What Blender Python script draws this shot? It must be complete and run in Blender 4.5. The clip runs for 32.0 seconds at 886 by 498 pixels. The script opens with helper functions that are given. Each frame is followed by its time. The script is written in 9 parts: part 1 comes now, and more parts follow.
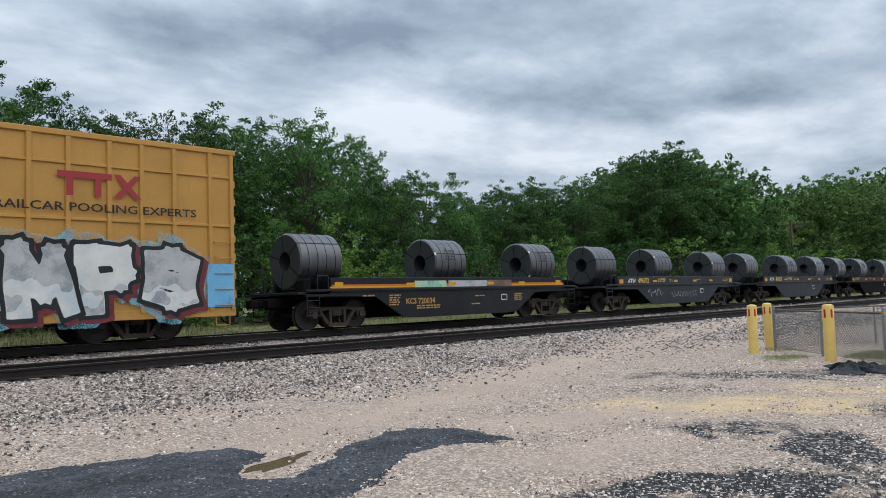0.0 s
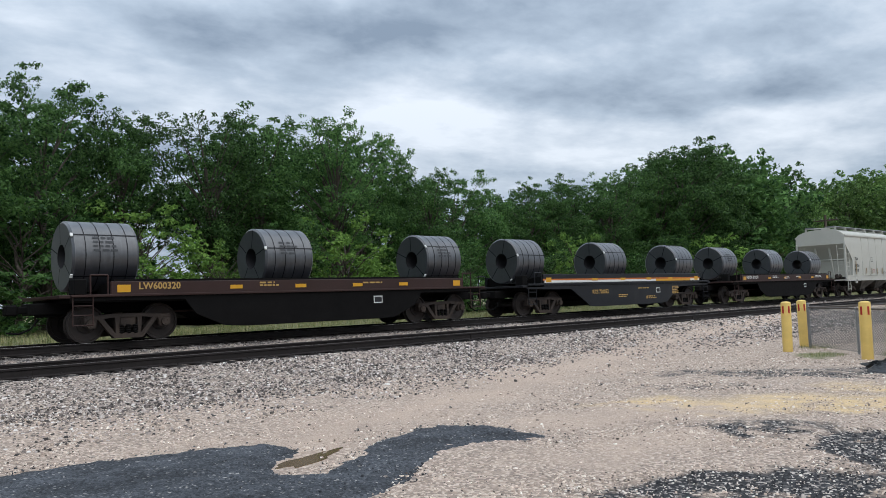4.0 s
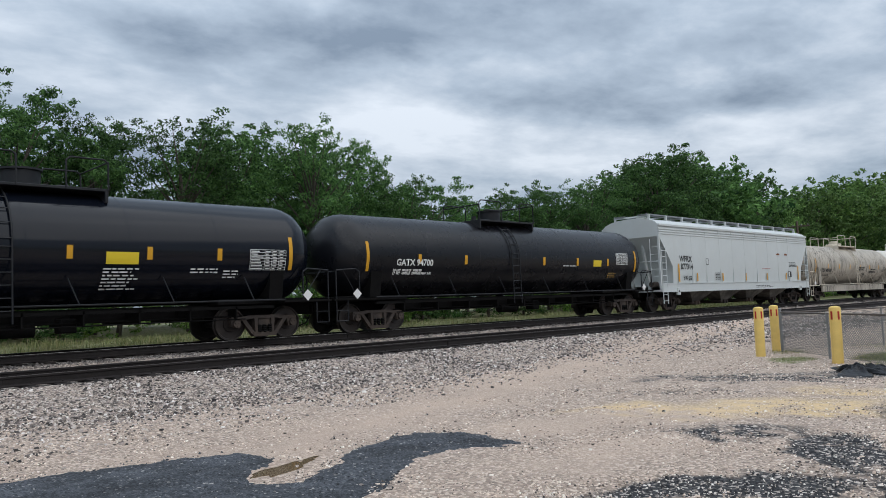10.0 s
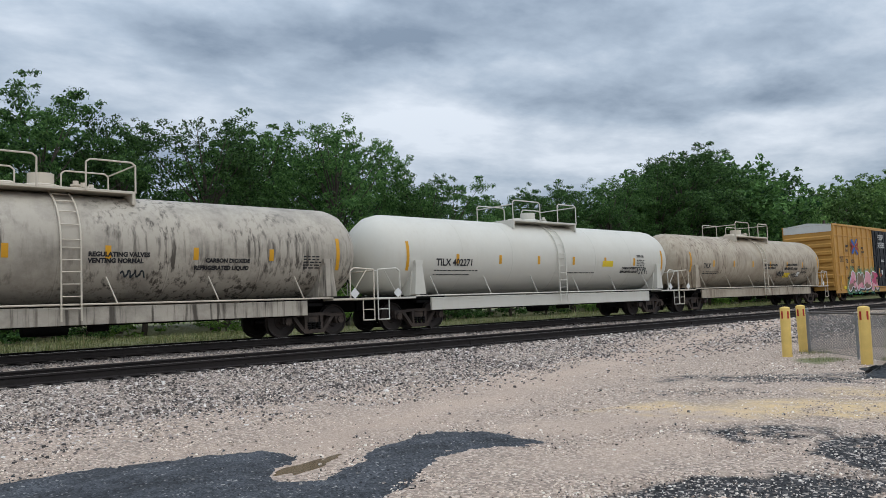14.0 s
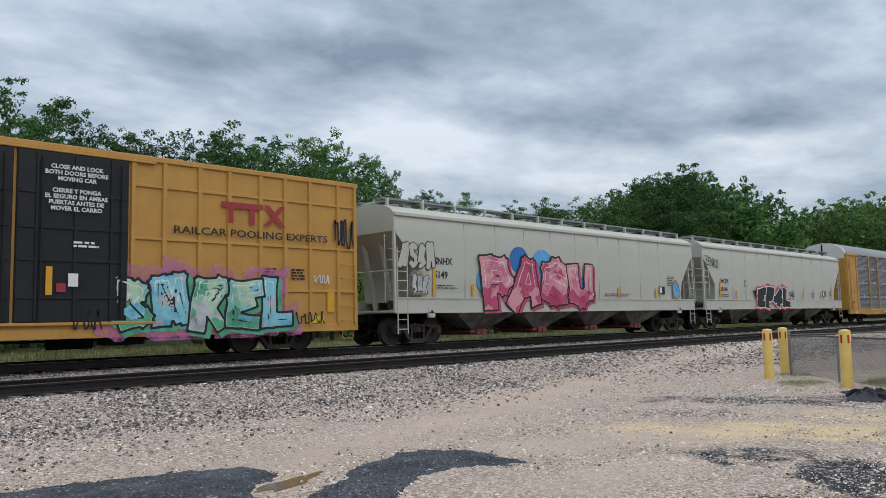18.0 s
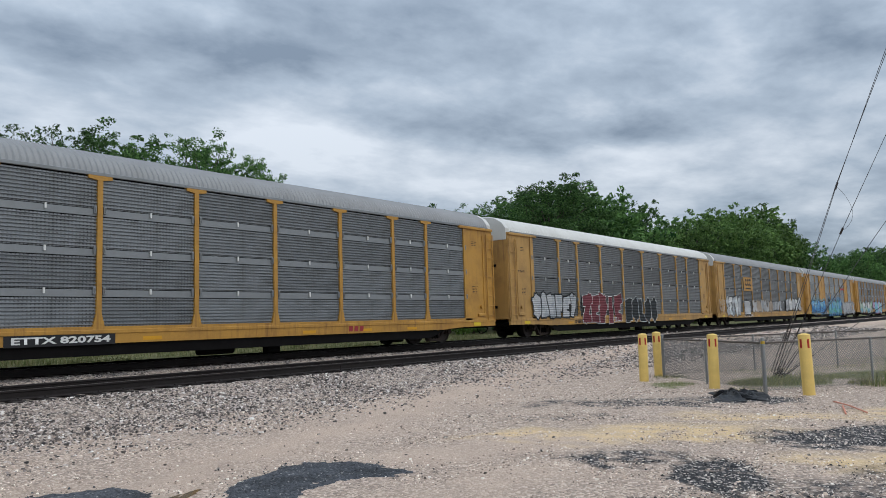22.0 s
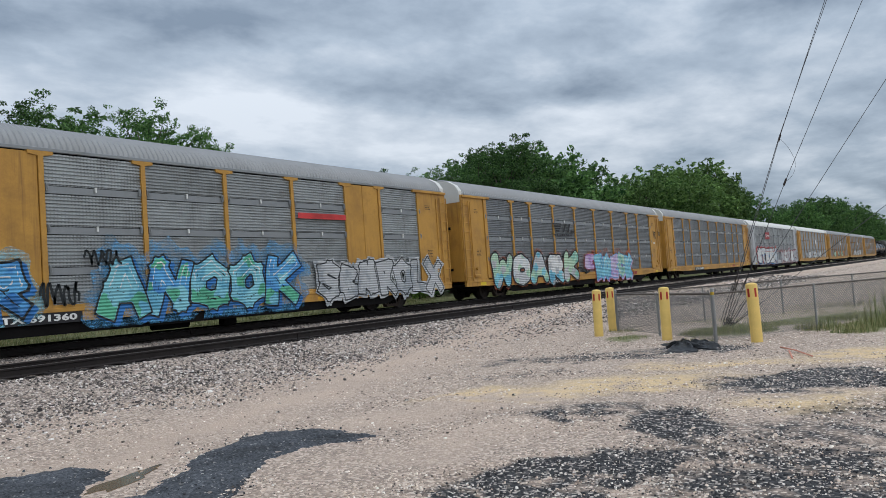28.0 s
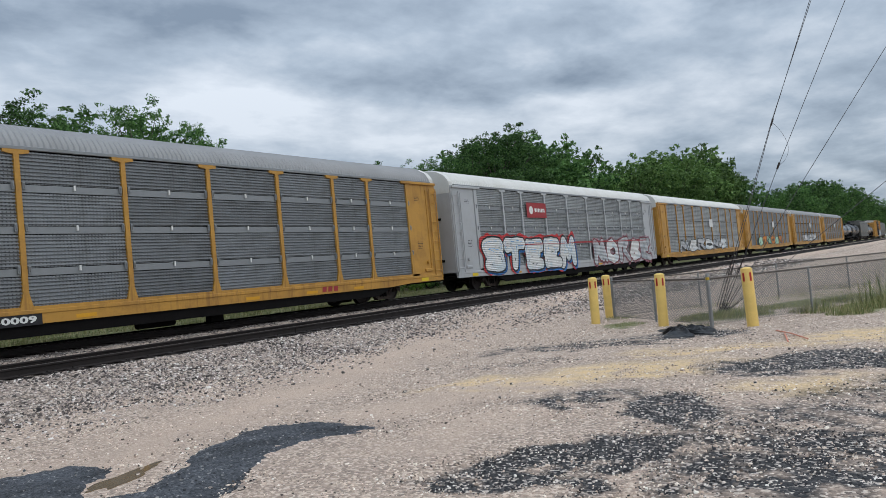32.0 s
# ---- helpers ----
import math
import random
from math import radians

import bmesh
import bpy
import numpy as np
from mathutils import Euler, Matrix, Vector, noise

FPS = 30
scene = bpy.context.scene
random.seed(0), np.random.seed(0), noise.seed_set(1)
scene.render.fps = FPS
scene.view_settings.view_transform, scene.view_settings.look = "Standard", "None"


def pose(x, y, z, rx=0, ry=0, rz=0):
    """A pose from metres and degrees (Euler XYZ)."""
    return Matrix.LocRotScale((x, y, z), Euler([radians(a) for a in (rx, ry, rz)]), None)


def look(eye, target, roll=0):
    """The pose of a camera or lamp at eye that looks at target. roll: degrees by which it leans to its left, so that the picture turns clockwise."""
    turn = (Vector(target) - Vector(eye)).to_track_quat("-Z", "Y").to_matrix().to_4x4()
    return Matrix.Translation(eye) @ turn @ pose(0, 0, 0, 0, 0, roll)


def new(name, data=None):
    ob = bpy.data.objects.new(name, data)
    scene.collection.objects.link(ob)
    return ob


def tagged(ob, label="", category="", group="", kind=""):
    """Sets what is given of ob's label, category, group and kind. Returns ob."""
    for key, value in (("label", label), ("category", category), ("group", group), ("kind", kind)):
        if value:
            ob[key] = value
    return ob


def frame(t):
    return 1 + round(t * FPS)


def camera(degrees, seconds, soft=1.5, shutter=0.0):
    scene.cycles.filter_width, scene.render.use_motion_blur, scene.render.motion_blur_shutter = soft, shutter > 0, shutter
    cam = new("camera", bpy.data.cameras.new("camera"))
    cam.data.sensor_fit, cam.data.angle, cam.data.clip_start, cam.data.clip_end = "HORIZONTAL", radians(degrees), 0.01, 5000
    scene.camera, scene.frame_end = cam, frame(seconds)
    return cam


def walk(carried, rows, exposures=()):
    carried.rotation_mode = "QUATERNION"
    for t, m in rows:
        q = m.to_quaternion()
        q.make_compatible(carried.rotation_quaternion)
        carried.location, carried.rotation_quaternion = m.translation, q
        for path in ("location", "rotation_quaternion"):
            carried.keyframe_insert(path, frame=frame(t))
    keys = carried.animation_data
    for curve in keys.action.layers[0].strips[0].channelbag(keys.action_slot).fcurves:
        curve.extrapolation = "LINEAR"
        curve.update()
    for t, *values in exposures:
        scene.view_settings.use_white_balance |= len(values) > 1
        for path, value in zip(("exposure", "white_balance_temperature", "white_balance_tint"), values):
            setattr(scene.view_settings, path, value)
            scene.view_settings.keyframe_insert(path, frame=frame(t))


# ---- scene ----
cam = camera(60.0, 32.0, soft=0.7)
walk(cam, [
    (0, pose(-0, -0, 1.6, 93.903, 2.023, -44.992)),
    (0.5, pose(-0.005, -0.007, 1.604, 93.893, 2.082, -44.919)),
    (1, pose(-0.009, -0.009, 1.604, 93.859, 2.173, -44.765)),
    (1.5, pose(-0.008, -0.002, 1.596, 93.82, 2.173, -44.527)),
    (2, pose(-0.012, -0.003, 1.598, 93.768, 2.172, -44.225)),
    (2.5, pose(-0.023, 0.005, 1.598, 93.746, 2.134, -43.894)),
    (3, pose(-0.02, 0.008, 1.596, 93.77, 2.209, -43.523)),
    (3.5, pose(-0.018, 0.012, 1.6, 93.775, 2.176, -43.197)),
    (5.5, pose(-0.023, 0.024, 1.594, 93.91, 1.842, -42.164)),
    (6, pose(-0.017, 0.029, 1.598, 93.948, 1.82, -42.035)),
    (6.5, pose(-0.013, 0.022, 1.594, 93.98, 1.824, -42.125)),
    (7, pose(-0.012, 0.017, 1.595, 93.969, 1.864, -42.458)),
    (7.5, pose(-0.01, 0.013, 1.595, 93.962, 1.887, -43.005)),
    (8, pose(-0.008, 0.006, 1.597, 93.985, 1.895, -43.532)),
    (8.5, pose(-0.009, -0, 1.602, 94.053, 1.977, -43.951)),
    (9, pose(-0.011, -0.005, 1.602, 94.143, 2.061, -44.255)),
    (9.5, pose(-0.019, -0.002, 1.6, 94.208, 2.197, -44.481)),
    (10, pose(-0.019, -0.011, 1.605, 94.211, 2.348, -44.576)),
    (10.5, pose(-0.021, -0.017, 1.61, 94.207, 2.451, -44.591)),
    (11, pose(-0.023, -0.011, 1.601, 94.229, 2.486, -44.488)),
    (11.5, pose(-0.017, -0, 1.602, 94.23, 2.475, -44.268)),
    (12, pose(-0.015, 0.004, 1.597, 94.237, 2.389, -43.944)),
    (12.5, pose(-0.015, 0.006, 1.599, 94.239, 2.353, -43.587)),
    (13, pose(-0.011, 0.008, 1.6, 94.224, 2.35, -43.268)),
    (13.5, pose(-0.007, 0.009, 1.596, 94.238, 2.335, -43.056)),
    (14, pose(-0.008, 0.01, 1.594, 94.254, 2.248, -42.943)),
    (14.5, pose(0.003, 0.013, 1.598, 94.338, 2.177, -42.953)),
    (16.5, pose(-0.006, 0.003, 1.604, 95.068, 1.799, -43.766)),
    (17, pose(-0.019, -0.001, 1.605, 95.204, 1.648, -43.979)),
    (17.5, pose(-0.024, 0.004, 1.605, 95.306, 1.477, -44.057)),
    (18, pose(-0.026, 0.001, 1.616, 95.389, 1.311, -44.097)),
    (18.5, pose(-0.028, -0.013, 1.615, 95.421, 1.228, -44.147)),
    (19, pose(-0.031, -0.014, 1.615, 95.416, 1.253, -44.513)),
    (19.5, pose(-0.014, -0.015, 1.621, 95.428, 1.392, -45.278)),
    (20, pose(-0.013, -0.03, 1.632, 95.438, 1.525, -46.412)),
    (20.5, pose(-0.019, -0.022, 1.645, 95.544, 1.656, -47.914)),
    (21, pose(-0.031, -0.001, 1.655, 95.625, 1.751, -49.614)),
    (21.5, pose(-0.008, 0.053, 1.658, 95.602, 1.74, -51.208)),
    (22, pose(0.031, 0.062, 1.665, 95.527, 1.699, -52.502)),
    (22.5, pose(0.035, 0.08, 1.66, 95.301, 1.598, -53.594)),
    (23, pose(0.043, 0.082, 1.655, 94.912, 1.584, -54.428)),
    (23.5, pose(0.043, 0.094, 1.652, 94.62, 1.636, -55.015)),
    (24, pose(0.024, 0.094, 1.652, 94.423, 1.636, -55.481)),
    (24.5, pose(0.02, 0.086, 1.658, 94.366, 1.744, -55.629)),
    (25, pose(0.038, 0.083, 1.664, 94.297, 1.999, -55.567)),
    (25.5, pose(0.051, 0.09, 1.66, 94.109, 2.459, -55.451)),
    (27.5, pose(0.054, 0.108, 1.649, 92.782, 3.909, -55.43)),
    (28, pose(0.052, 0.095, 1.647, 92.715, 4.083, -55.8)),
    (28.5, pose(0.048, 0.082, 1.649, 92.658, 4.212, -56.301)),
    (29, pose(0.062, 0.089, 1.649, 92.609, 4.302, -56.746)),
    (29.5, pose(0.055, 0.1, 1.641, 92.522, 4.409, -57.035)),
    (30, pose(0.047, 0.087, 1.647, 92.406, 4.578, -57.171)),
    (30.5, pose(0.035, 0.062, 1.649, 92.284, 4.699, -57.136)),
    (31, pose(0.046, 0.055, 1.648, 92.214, 4.94, -56.901)),
    (31.5, pose(0.051, 0.065, 1.642, 92.146, 5.096, -56.503)),
    (32, pose(0.05, 0.073, 1.644, 92.038, 5.346, -56.033)),
], exposures=[(0, 0.06), (3, 0.14), (6.5, 0.12), (10, 0.02), (18, -0.04), (24, -0.06), (32, -0.02)])

# ---- light: overcast sky with layered cloud, weak wide sun behind it ----
world = bpy.data.worlds.new("overcast_sky")
scene.world = world
world.use_nodes = True
wn, wl = world.node_tree.nodes, world.node_tree.links
wn.clear()


def wnode(kind, **kw):
    n = wn.new(kind)
    for k, v in kw.items():
        if k == "op":
            n.operation = v
        elif k == "inp":
            for i, x in v.items():
                n.inputs[i].default_value = x
    return n


def wmath(op, a, b=None, clamp=False):
    n = wn.new("ShaderNodeMath")
    n.operation, n.use_clamp = op, clamp
    for i, v in enumerate((a, b)):
        if v is None:
            continue
        if hasattr(v, "is_linked"):
            wl.new(v, n.inputs[i])
        else:
            n.inputs[i].default_value = v
    return n.outputs[0]


def wnoise(vec, scale, detail, rough, dist=0.0):
    n = wn.new("ShaderNodeTexNoise")
    wl.new(vec, n.inputs["Vector"])
    for k, v in (("Scale", scale), ("Detail", detail), ("Roughness", rough), ("Distortion", dist)):
        n.inputs[k].default_value = v
    return n.outputs["Fac"]


SUN_EL, SUN_AZ = 58.0, 180.0
sky = wn.new("ShaderNodeTexSky")
sky.sky_type, sky.sun_disc = "NISHITA", False
sky.sun_elevation, sky.sun_rotation = radians(SUN_EL), radians(SUN_AZ)
coord = wn.new("ShaderNodeTexCoord")
sep = wn.new("ShaderNodeSeparateXYZ")
wl.new(coord.outputs["Generated"], sep.inputs[0])
up = wmath("MAXIMUM", sep.outputs[2], 0.0)
flat = wmath("ADD", up, 0.16)
comb = wn.new("ShaderNodeCombineXYZ")
wl.new(wmath("DIVIDE", sep.outputs[0], flat), comb.inputs[0])
wl.new(wmath("DIVIDE", sep.outputs[1], flat), comb.inputs[1])
turn = wn.new("ShaderNodeMapping")
turn.inputs["Rotation"].default_value = (0, 0, radians(28))
turn.inputs["Location"].default_value = (2.6, 3.1, 0)
turn.inputs["Scale"].default_value = (0.8, 1.0, 1.0)
wl.new(comb.outputs[0], turn.inputs[0])
# ragged drift of the cloud edges
drift = wn.new("ShaderNodeTexNoise")
for k, v in (("Scale", 2.2), ("Detail", 5.0), ("Roughness", 0.6)):
    drift.inputs[k].default_value = v
wl.new(comb.outputs[0], drift.inputs["Vector"])
shift, moved = (wn.new("ShaderNodeVectorMath") for _ in range(2))
shift.operation, moved.operation = "MULTIPLY_ADD", "ADD"
wl.new(drift.outputs["Color"], shift.inputs[0])
shift.inputs[1].default_value, shift.inputs[2].default_value = (0.55, 0.55, 0), (-0.275, -0.275, 0)
wl.new(comb.outputs[0], moved.inputs[0])
wl.new(shift.outputs[0], moved.inputs[1])


def cloud_bank(u, v, long, wide, amount, rot=-42.0):
    """A bank of thicker (negative) or thinner (positive) cloud on the flat cloud deck."""
    mp, ln, fall = wn.new("ShaderNodeMapping"), wn.new("ShaderNodeVectorMath"), wn.new("ShaderNodeMapRange")
    mp.vector_type, ln.operation, fall.interpolation_type = "TEXTURE", "LENGTH", "SMOOTHSTEP"
    mp.inputs["Location"].default_value, mp.inputs["Rotation"].default_value, mp.inputs["Scale"].default_value = (u, v, 0), (0, 0, radians(rot)), (long, wide, 1)
    wl.new(moved.outputs[0], mp.inputs[0])
    wl.new(mp.outputs[0], ln.inputs[0])
    wl.new(ln.outputs["Value"], fall.inputs["Value"])
    fall.inputs["From Min"].default_value, fall.inputs["From Max"].default_value = 1.0, 0.0
    fall.inputs["To Min"].default_value, fall.inputs["To Max"].default_value = 0.0, amount
    return fall.outputs["Result"]


big = wnoise(turn.outputs[0], 0.85, 3.0, 0.5, 0.15)
mid = wnoise(turn.outputs[0], 2.3, 6.0, 0.52, 0.1)
fine = wnoise(turn.outputs[0], 6.0, 7.0, 0.58, 0.15)
dens = wmath("ADD", wmath("ADD", wmath("MULTIPLY", big, 0.46), wmath("MULTIPLY", mid, 0.46)), wmath("MULTIPLY", fine, 0.25))
for bank in ((1.70, 1.80, 0.50, 0.55, 0.125), (1.02, 1.62, 0.62, 0.24, -0.11), (2.18, 1.12, 0.85, 0.24, -0.11), (0.62, 1.92, 0.4, 0.3, 0.07), (2.55, 1.50, 0.6, 0.45, 0.07), (1.95, 0.66, 0.32, 0.26, 0.09),
             (2.05, 0.26, 0.35, 0.22, -0.13), (1.55, 1.05, 0.45, 0.22, 0.04)):
    dens = wmath("ADD", dens, cloud_bank(*bank))
ramp = wn.new("ShaderNodeValToRGB")
wl.new(dens, ramp.inputs[0])
cr = ramp.color_ramp
cr.elements[0].position, cr.elements[0].color = 0.42, (0.212, 0.272, 0.356, 1)
cr.elements[1].position, cr.elements[1].color = 0.76, (0.735, 0.80, 0.885, 1)
e = cr.elements.new(0.575)
e.color = (0.407, 0.487, 0.588, 1)
# an overcast sky is brighter towards the zenith
lift = wmath("ADD", 0.95, wmath("MULTIPLY", wmath("POWER", up, 1.5), 1.5))
bright = wn.new("ShaderNodeVectorMath")
bright.operation = "SCALE"
wl.new(ramp.outputs[0], bright.inputs[0])
wl.new(lift, bright.inputs["Scale"])
bg_cloud, bg_sky, mix, wout = (wn.new(k) for k in ("ShaderNodeBackground", "ShaderNodeBackground", "ShaderNodeMixShader", "ShaderNodeOutputWorld"))
wl.new(bright.outputs[0], bg_cloud.inputs[0])
bg_cloud.inputs[1].default_value = 1.0
wl.new(sky.outputs[0], bg_sky.inputs[0])
bg_sky.inputs[1].default_value = 0.09
mix.inputs[0].default_value = 0.10
wl.new(bg_cloud.outputs[0], mix.inputs[1])
wl.new(bg_sky.outputs[0], mix.inputs[2])
wl.new(mix.outputs[0], wout.inputs[0])

sun_data = bpy.data.lights.new("sun", "SUN")
sun_data.energy, sun_data.angle, sun_data.color = 1.5, radians(90), (1.0, 0.97, 0.92)
sun = new("sun", sun_data)
sun.matrix_world = look((0, -20, 40), (0, -20 + 40 / math.tan(radians(SUN_EL)), 0))

# ---- materials ----
def surface(name, rgb, rough=0.6, metal=0.0, var=0.12, size=1.2, dirt=0.0, dirt_rgb=(0.06, 0.05, 0.04), streak=0.0,
            bump=0.0, grain=60.0, spread=0.0, edge=(0.45, 0.75), spec=0.3, holes=False):
    """Paint, metal or stone with two scales of variation, and stains that may run down in streaks."""
    m = bpy.data.materials.new(name)
    m.use_nodes = True
    nt = m.node_tree
    bsdf = nt.nodes["Principled BSDF"]
    bsdf.inputs["Metallic"].default_value = metal
    bsdf.inputs["Roughness"].default_value = rough
    bsdf.inputs["Specular IOR Level"].default_value = spec
    tc = nt.nodes.new("ShaderNodeTexCoord")

    def noise_at(scale, detail, stretch=None, rough_n=0.6):
        n = nt.nodes.new("ShaderNodeTexNoise")
        n.inputs["Scale"].default_value, n.inputs["Detail"].default_value, n.inputs["Roughness"].default_value = scale, detail, rough_n
        src = tc.outputs["Object"]
        if stretch:
            mp = nt.nodes.new("ShaderNodeMapping")
            mp.inputs["Scale"].default_value = stretch
            nt.links.new(src, mp.inputs[0])
            src = mp.outputs[0]
        nt.links.new(src, n.inputs["Vector"])
        return n.outputs["Fac"]

    def ramp_of(fac, a, b):
        r = nt.nodes.new("ShaderNodeMapRange")
        r.inputs["From Min"].default_value, r.inputs["From Max"].default_value = a, b
        nt.links.new(fac, r.inputs["Value"])
        return r.outputs["Result"]

    def blend(fac, a, b, mode="MIX"):
        n = nt.nodes.new("ShaderNodeMix")
        n.data_type, n.blend_type = "RGBA", mode
        for i, v in ((0, fac), (6, a), (7, b)):
            if isinstance(v, (int, float)):
                n.inputs[i].default_value = v
            elif isinstance(v, tuple):
                n.inputs[i].default_value = (*v, 1)
            else:
                nt.links.new(v, n.inputs[i])
        return n.outputs[2]

    lo = tuple(c * (1 - var) for c in rgb)
    hi = tuple(min(1, c * (1 + var)) for c in rgb)
    col = blend(ramp_of(noise_at(size, 4), 0.3, 0.7), lo, hi)
    col = blend(ramp_of(noise_at(grain, 3), 0.35, 0.7), col, tuple(c * (1 - var * 0.8) for c in rgb))
    if spread:
        oi = nt.nodes.new("ShaderNodeObjectInfo")
        hs = nt.nodes.new("ShaderNodeHueSaturation")
        mr = nt.nodes.new("ShaderNodeMapRange")
        mr.inputs["To Min"].default_value, mr.inputs["To Max"].default_value = 1 - spread, 1 + spread
        nt.links.new(oi.outputs["Random"], mr.inputs["Value"])
        nt.links.new(mr.outputs[0], hs.inputs["Value"])
        nt.links.new(col, hs.inputs["Color"])
        col = hs.outputs[0]
    if dirt:
        fac = ramp_of(noise_at(0.9, 6, None, 0.7), *edge)
        mul = nt.nodes.new("ShaderNodeMath")
        mul.operation, mul.use_clamp = "MULTIPLY", True
        mul.inputs[1].default_value = dirt
        nt.links.new(fac, mul.inputs[0])
        col = blend(mul.outputs[0], col, dirt_rgb)
    if streak:
        fac = ramp_of(noise_at(1.0, 5, (7.0, 7.0, 0.35), 0.65), 0.5, 0.78)
        mask = ramp_of(noise_at(0.35, 2), 0.35, 0.65)
        mul = nt.nodes.new("ShaderNodeMath")
        mul.operation = "MULTIPLY"
        nt.links.new(fac, mul.inputs[0])
        nt.links.new(mask, mul.inputs[1])
        mu2 = nt.nodes.new("ShaderNodeMath")
        mu2.operation, mu2.use_clamp = "MULTIPLY", True
        mu2.inputs[1].default_value = streak
        nt.links.new(mul.outputs[0], mu2.inputs[0])
        col = blend(mu2.outputs[0], col, dirt_rgb)
    if holes:
        xyz = nt.nodes.new("ShaderNodeSeparateXYZ")
        nt.links.new(tc.outputs["Object"], xyz.inputs[0])
        marks = []
        for i, k, cut in ((0, 10.5, 0.40), (2, 13.0, 0.48)):
            mu, fr, lt = (nt.nodes.new("ShaderNodeMath") for _ in range(3))
            mu.operation, fr.operation, lt.operation = "MULTIPLY", "FRACT", "LESS_THAN"
            mu.inputs[1].default_value, lt.inputs[1].default_value = k, cut
            nt.links.new(xyz.outputs[i], mu.inputs[0])
            nt.links.new(mu.outputs[0], fr.inputs[0])
            nt.links.new(fr.outputs[0], lt.inputs[0])
            marks.append(lt.outputs[0])
        both = nt.nodes.new("ShaderNodeMath")
        both.operation = "MULTIPLY"
        nt.links.new(marks[0], both.inputs[0])
        nt.links.new(marks[1], both.inputs[1])
        part_of = nt.nodes.new("ShaderNodeMath")
        part_of.operation = "MULTIPLY"
        nt.links.new(both.outputs[0], part_of.inputs[0])
        nt.links.new(ramp_of(noise_at(0.8, 3), 0.35, 0.6), part_of.inputs[1])
        col = blend(part_of.outputs[0], col, tuple(c * 0.22 for c in rgb))
    nt.links.new(col, bsdf.inputs["Base Color"])
    rr = nt.nodes.new("ShaderNodeMapRange")
    rr.inputs["To Min"].default_value, rr.inputs["To Max"].default_value = rough * 0.8, min(1, rough * 1.2)
    nt.links.new(noise_at(size * 3, 3), rr.inputs["Value"])
    nt.links.new(rr.outputs[0], bsdf.inputs["Roughness"])
    if bump:
        b = nt.nodes.new("ShaderNodeBump")
        b.inputs["Strength"].default_value, b.inputs["Distance"].default_value = 0.6, bump
        nt.links.new(noise_at(grain, 5), b.inputs["Height"])
        nt.links.new(b.outputs[0], bsdf.inputs["Normal"])
    return m


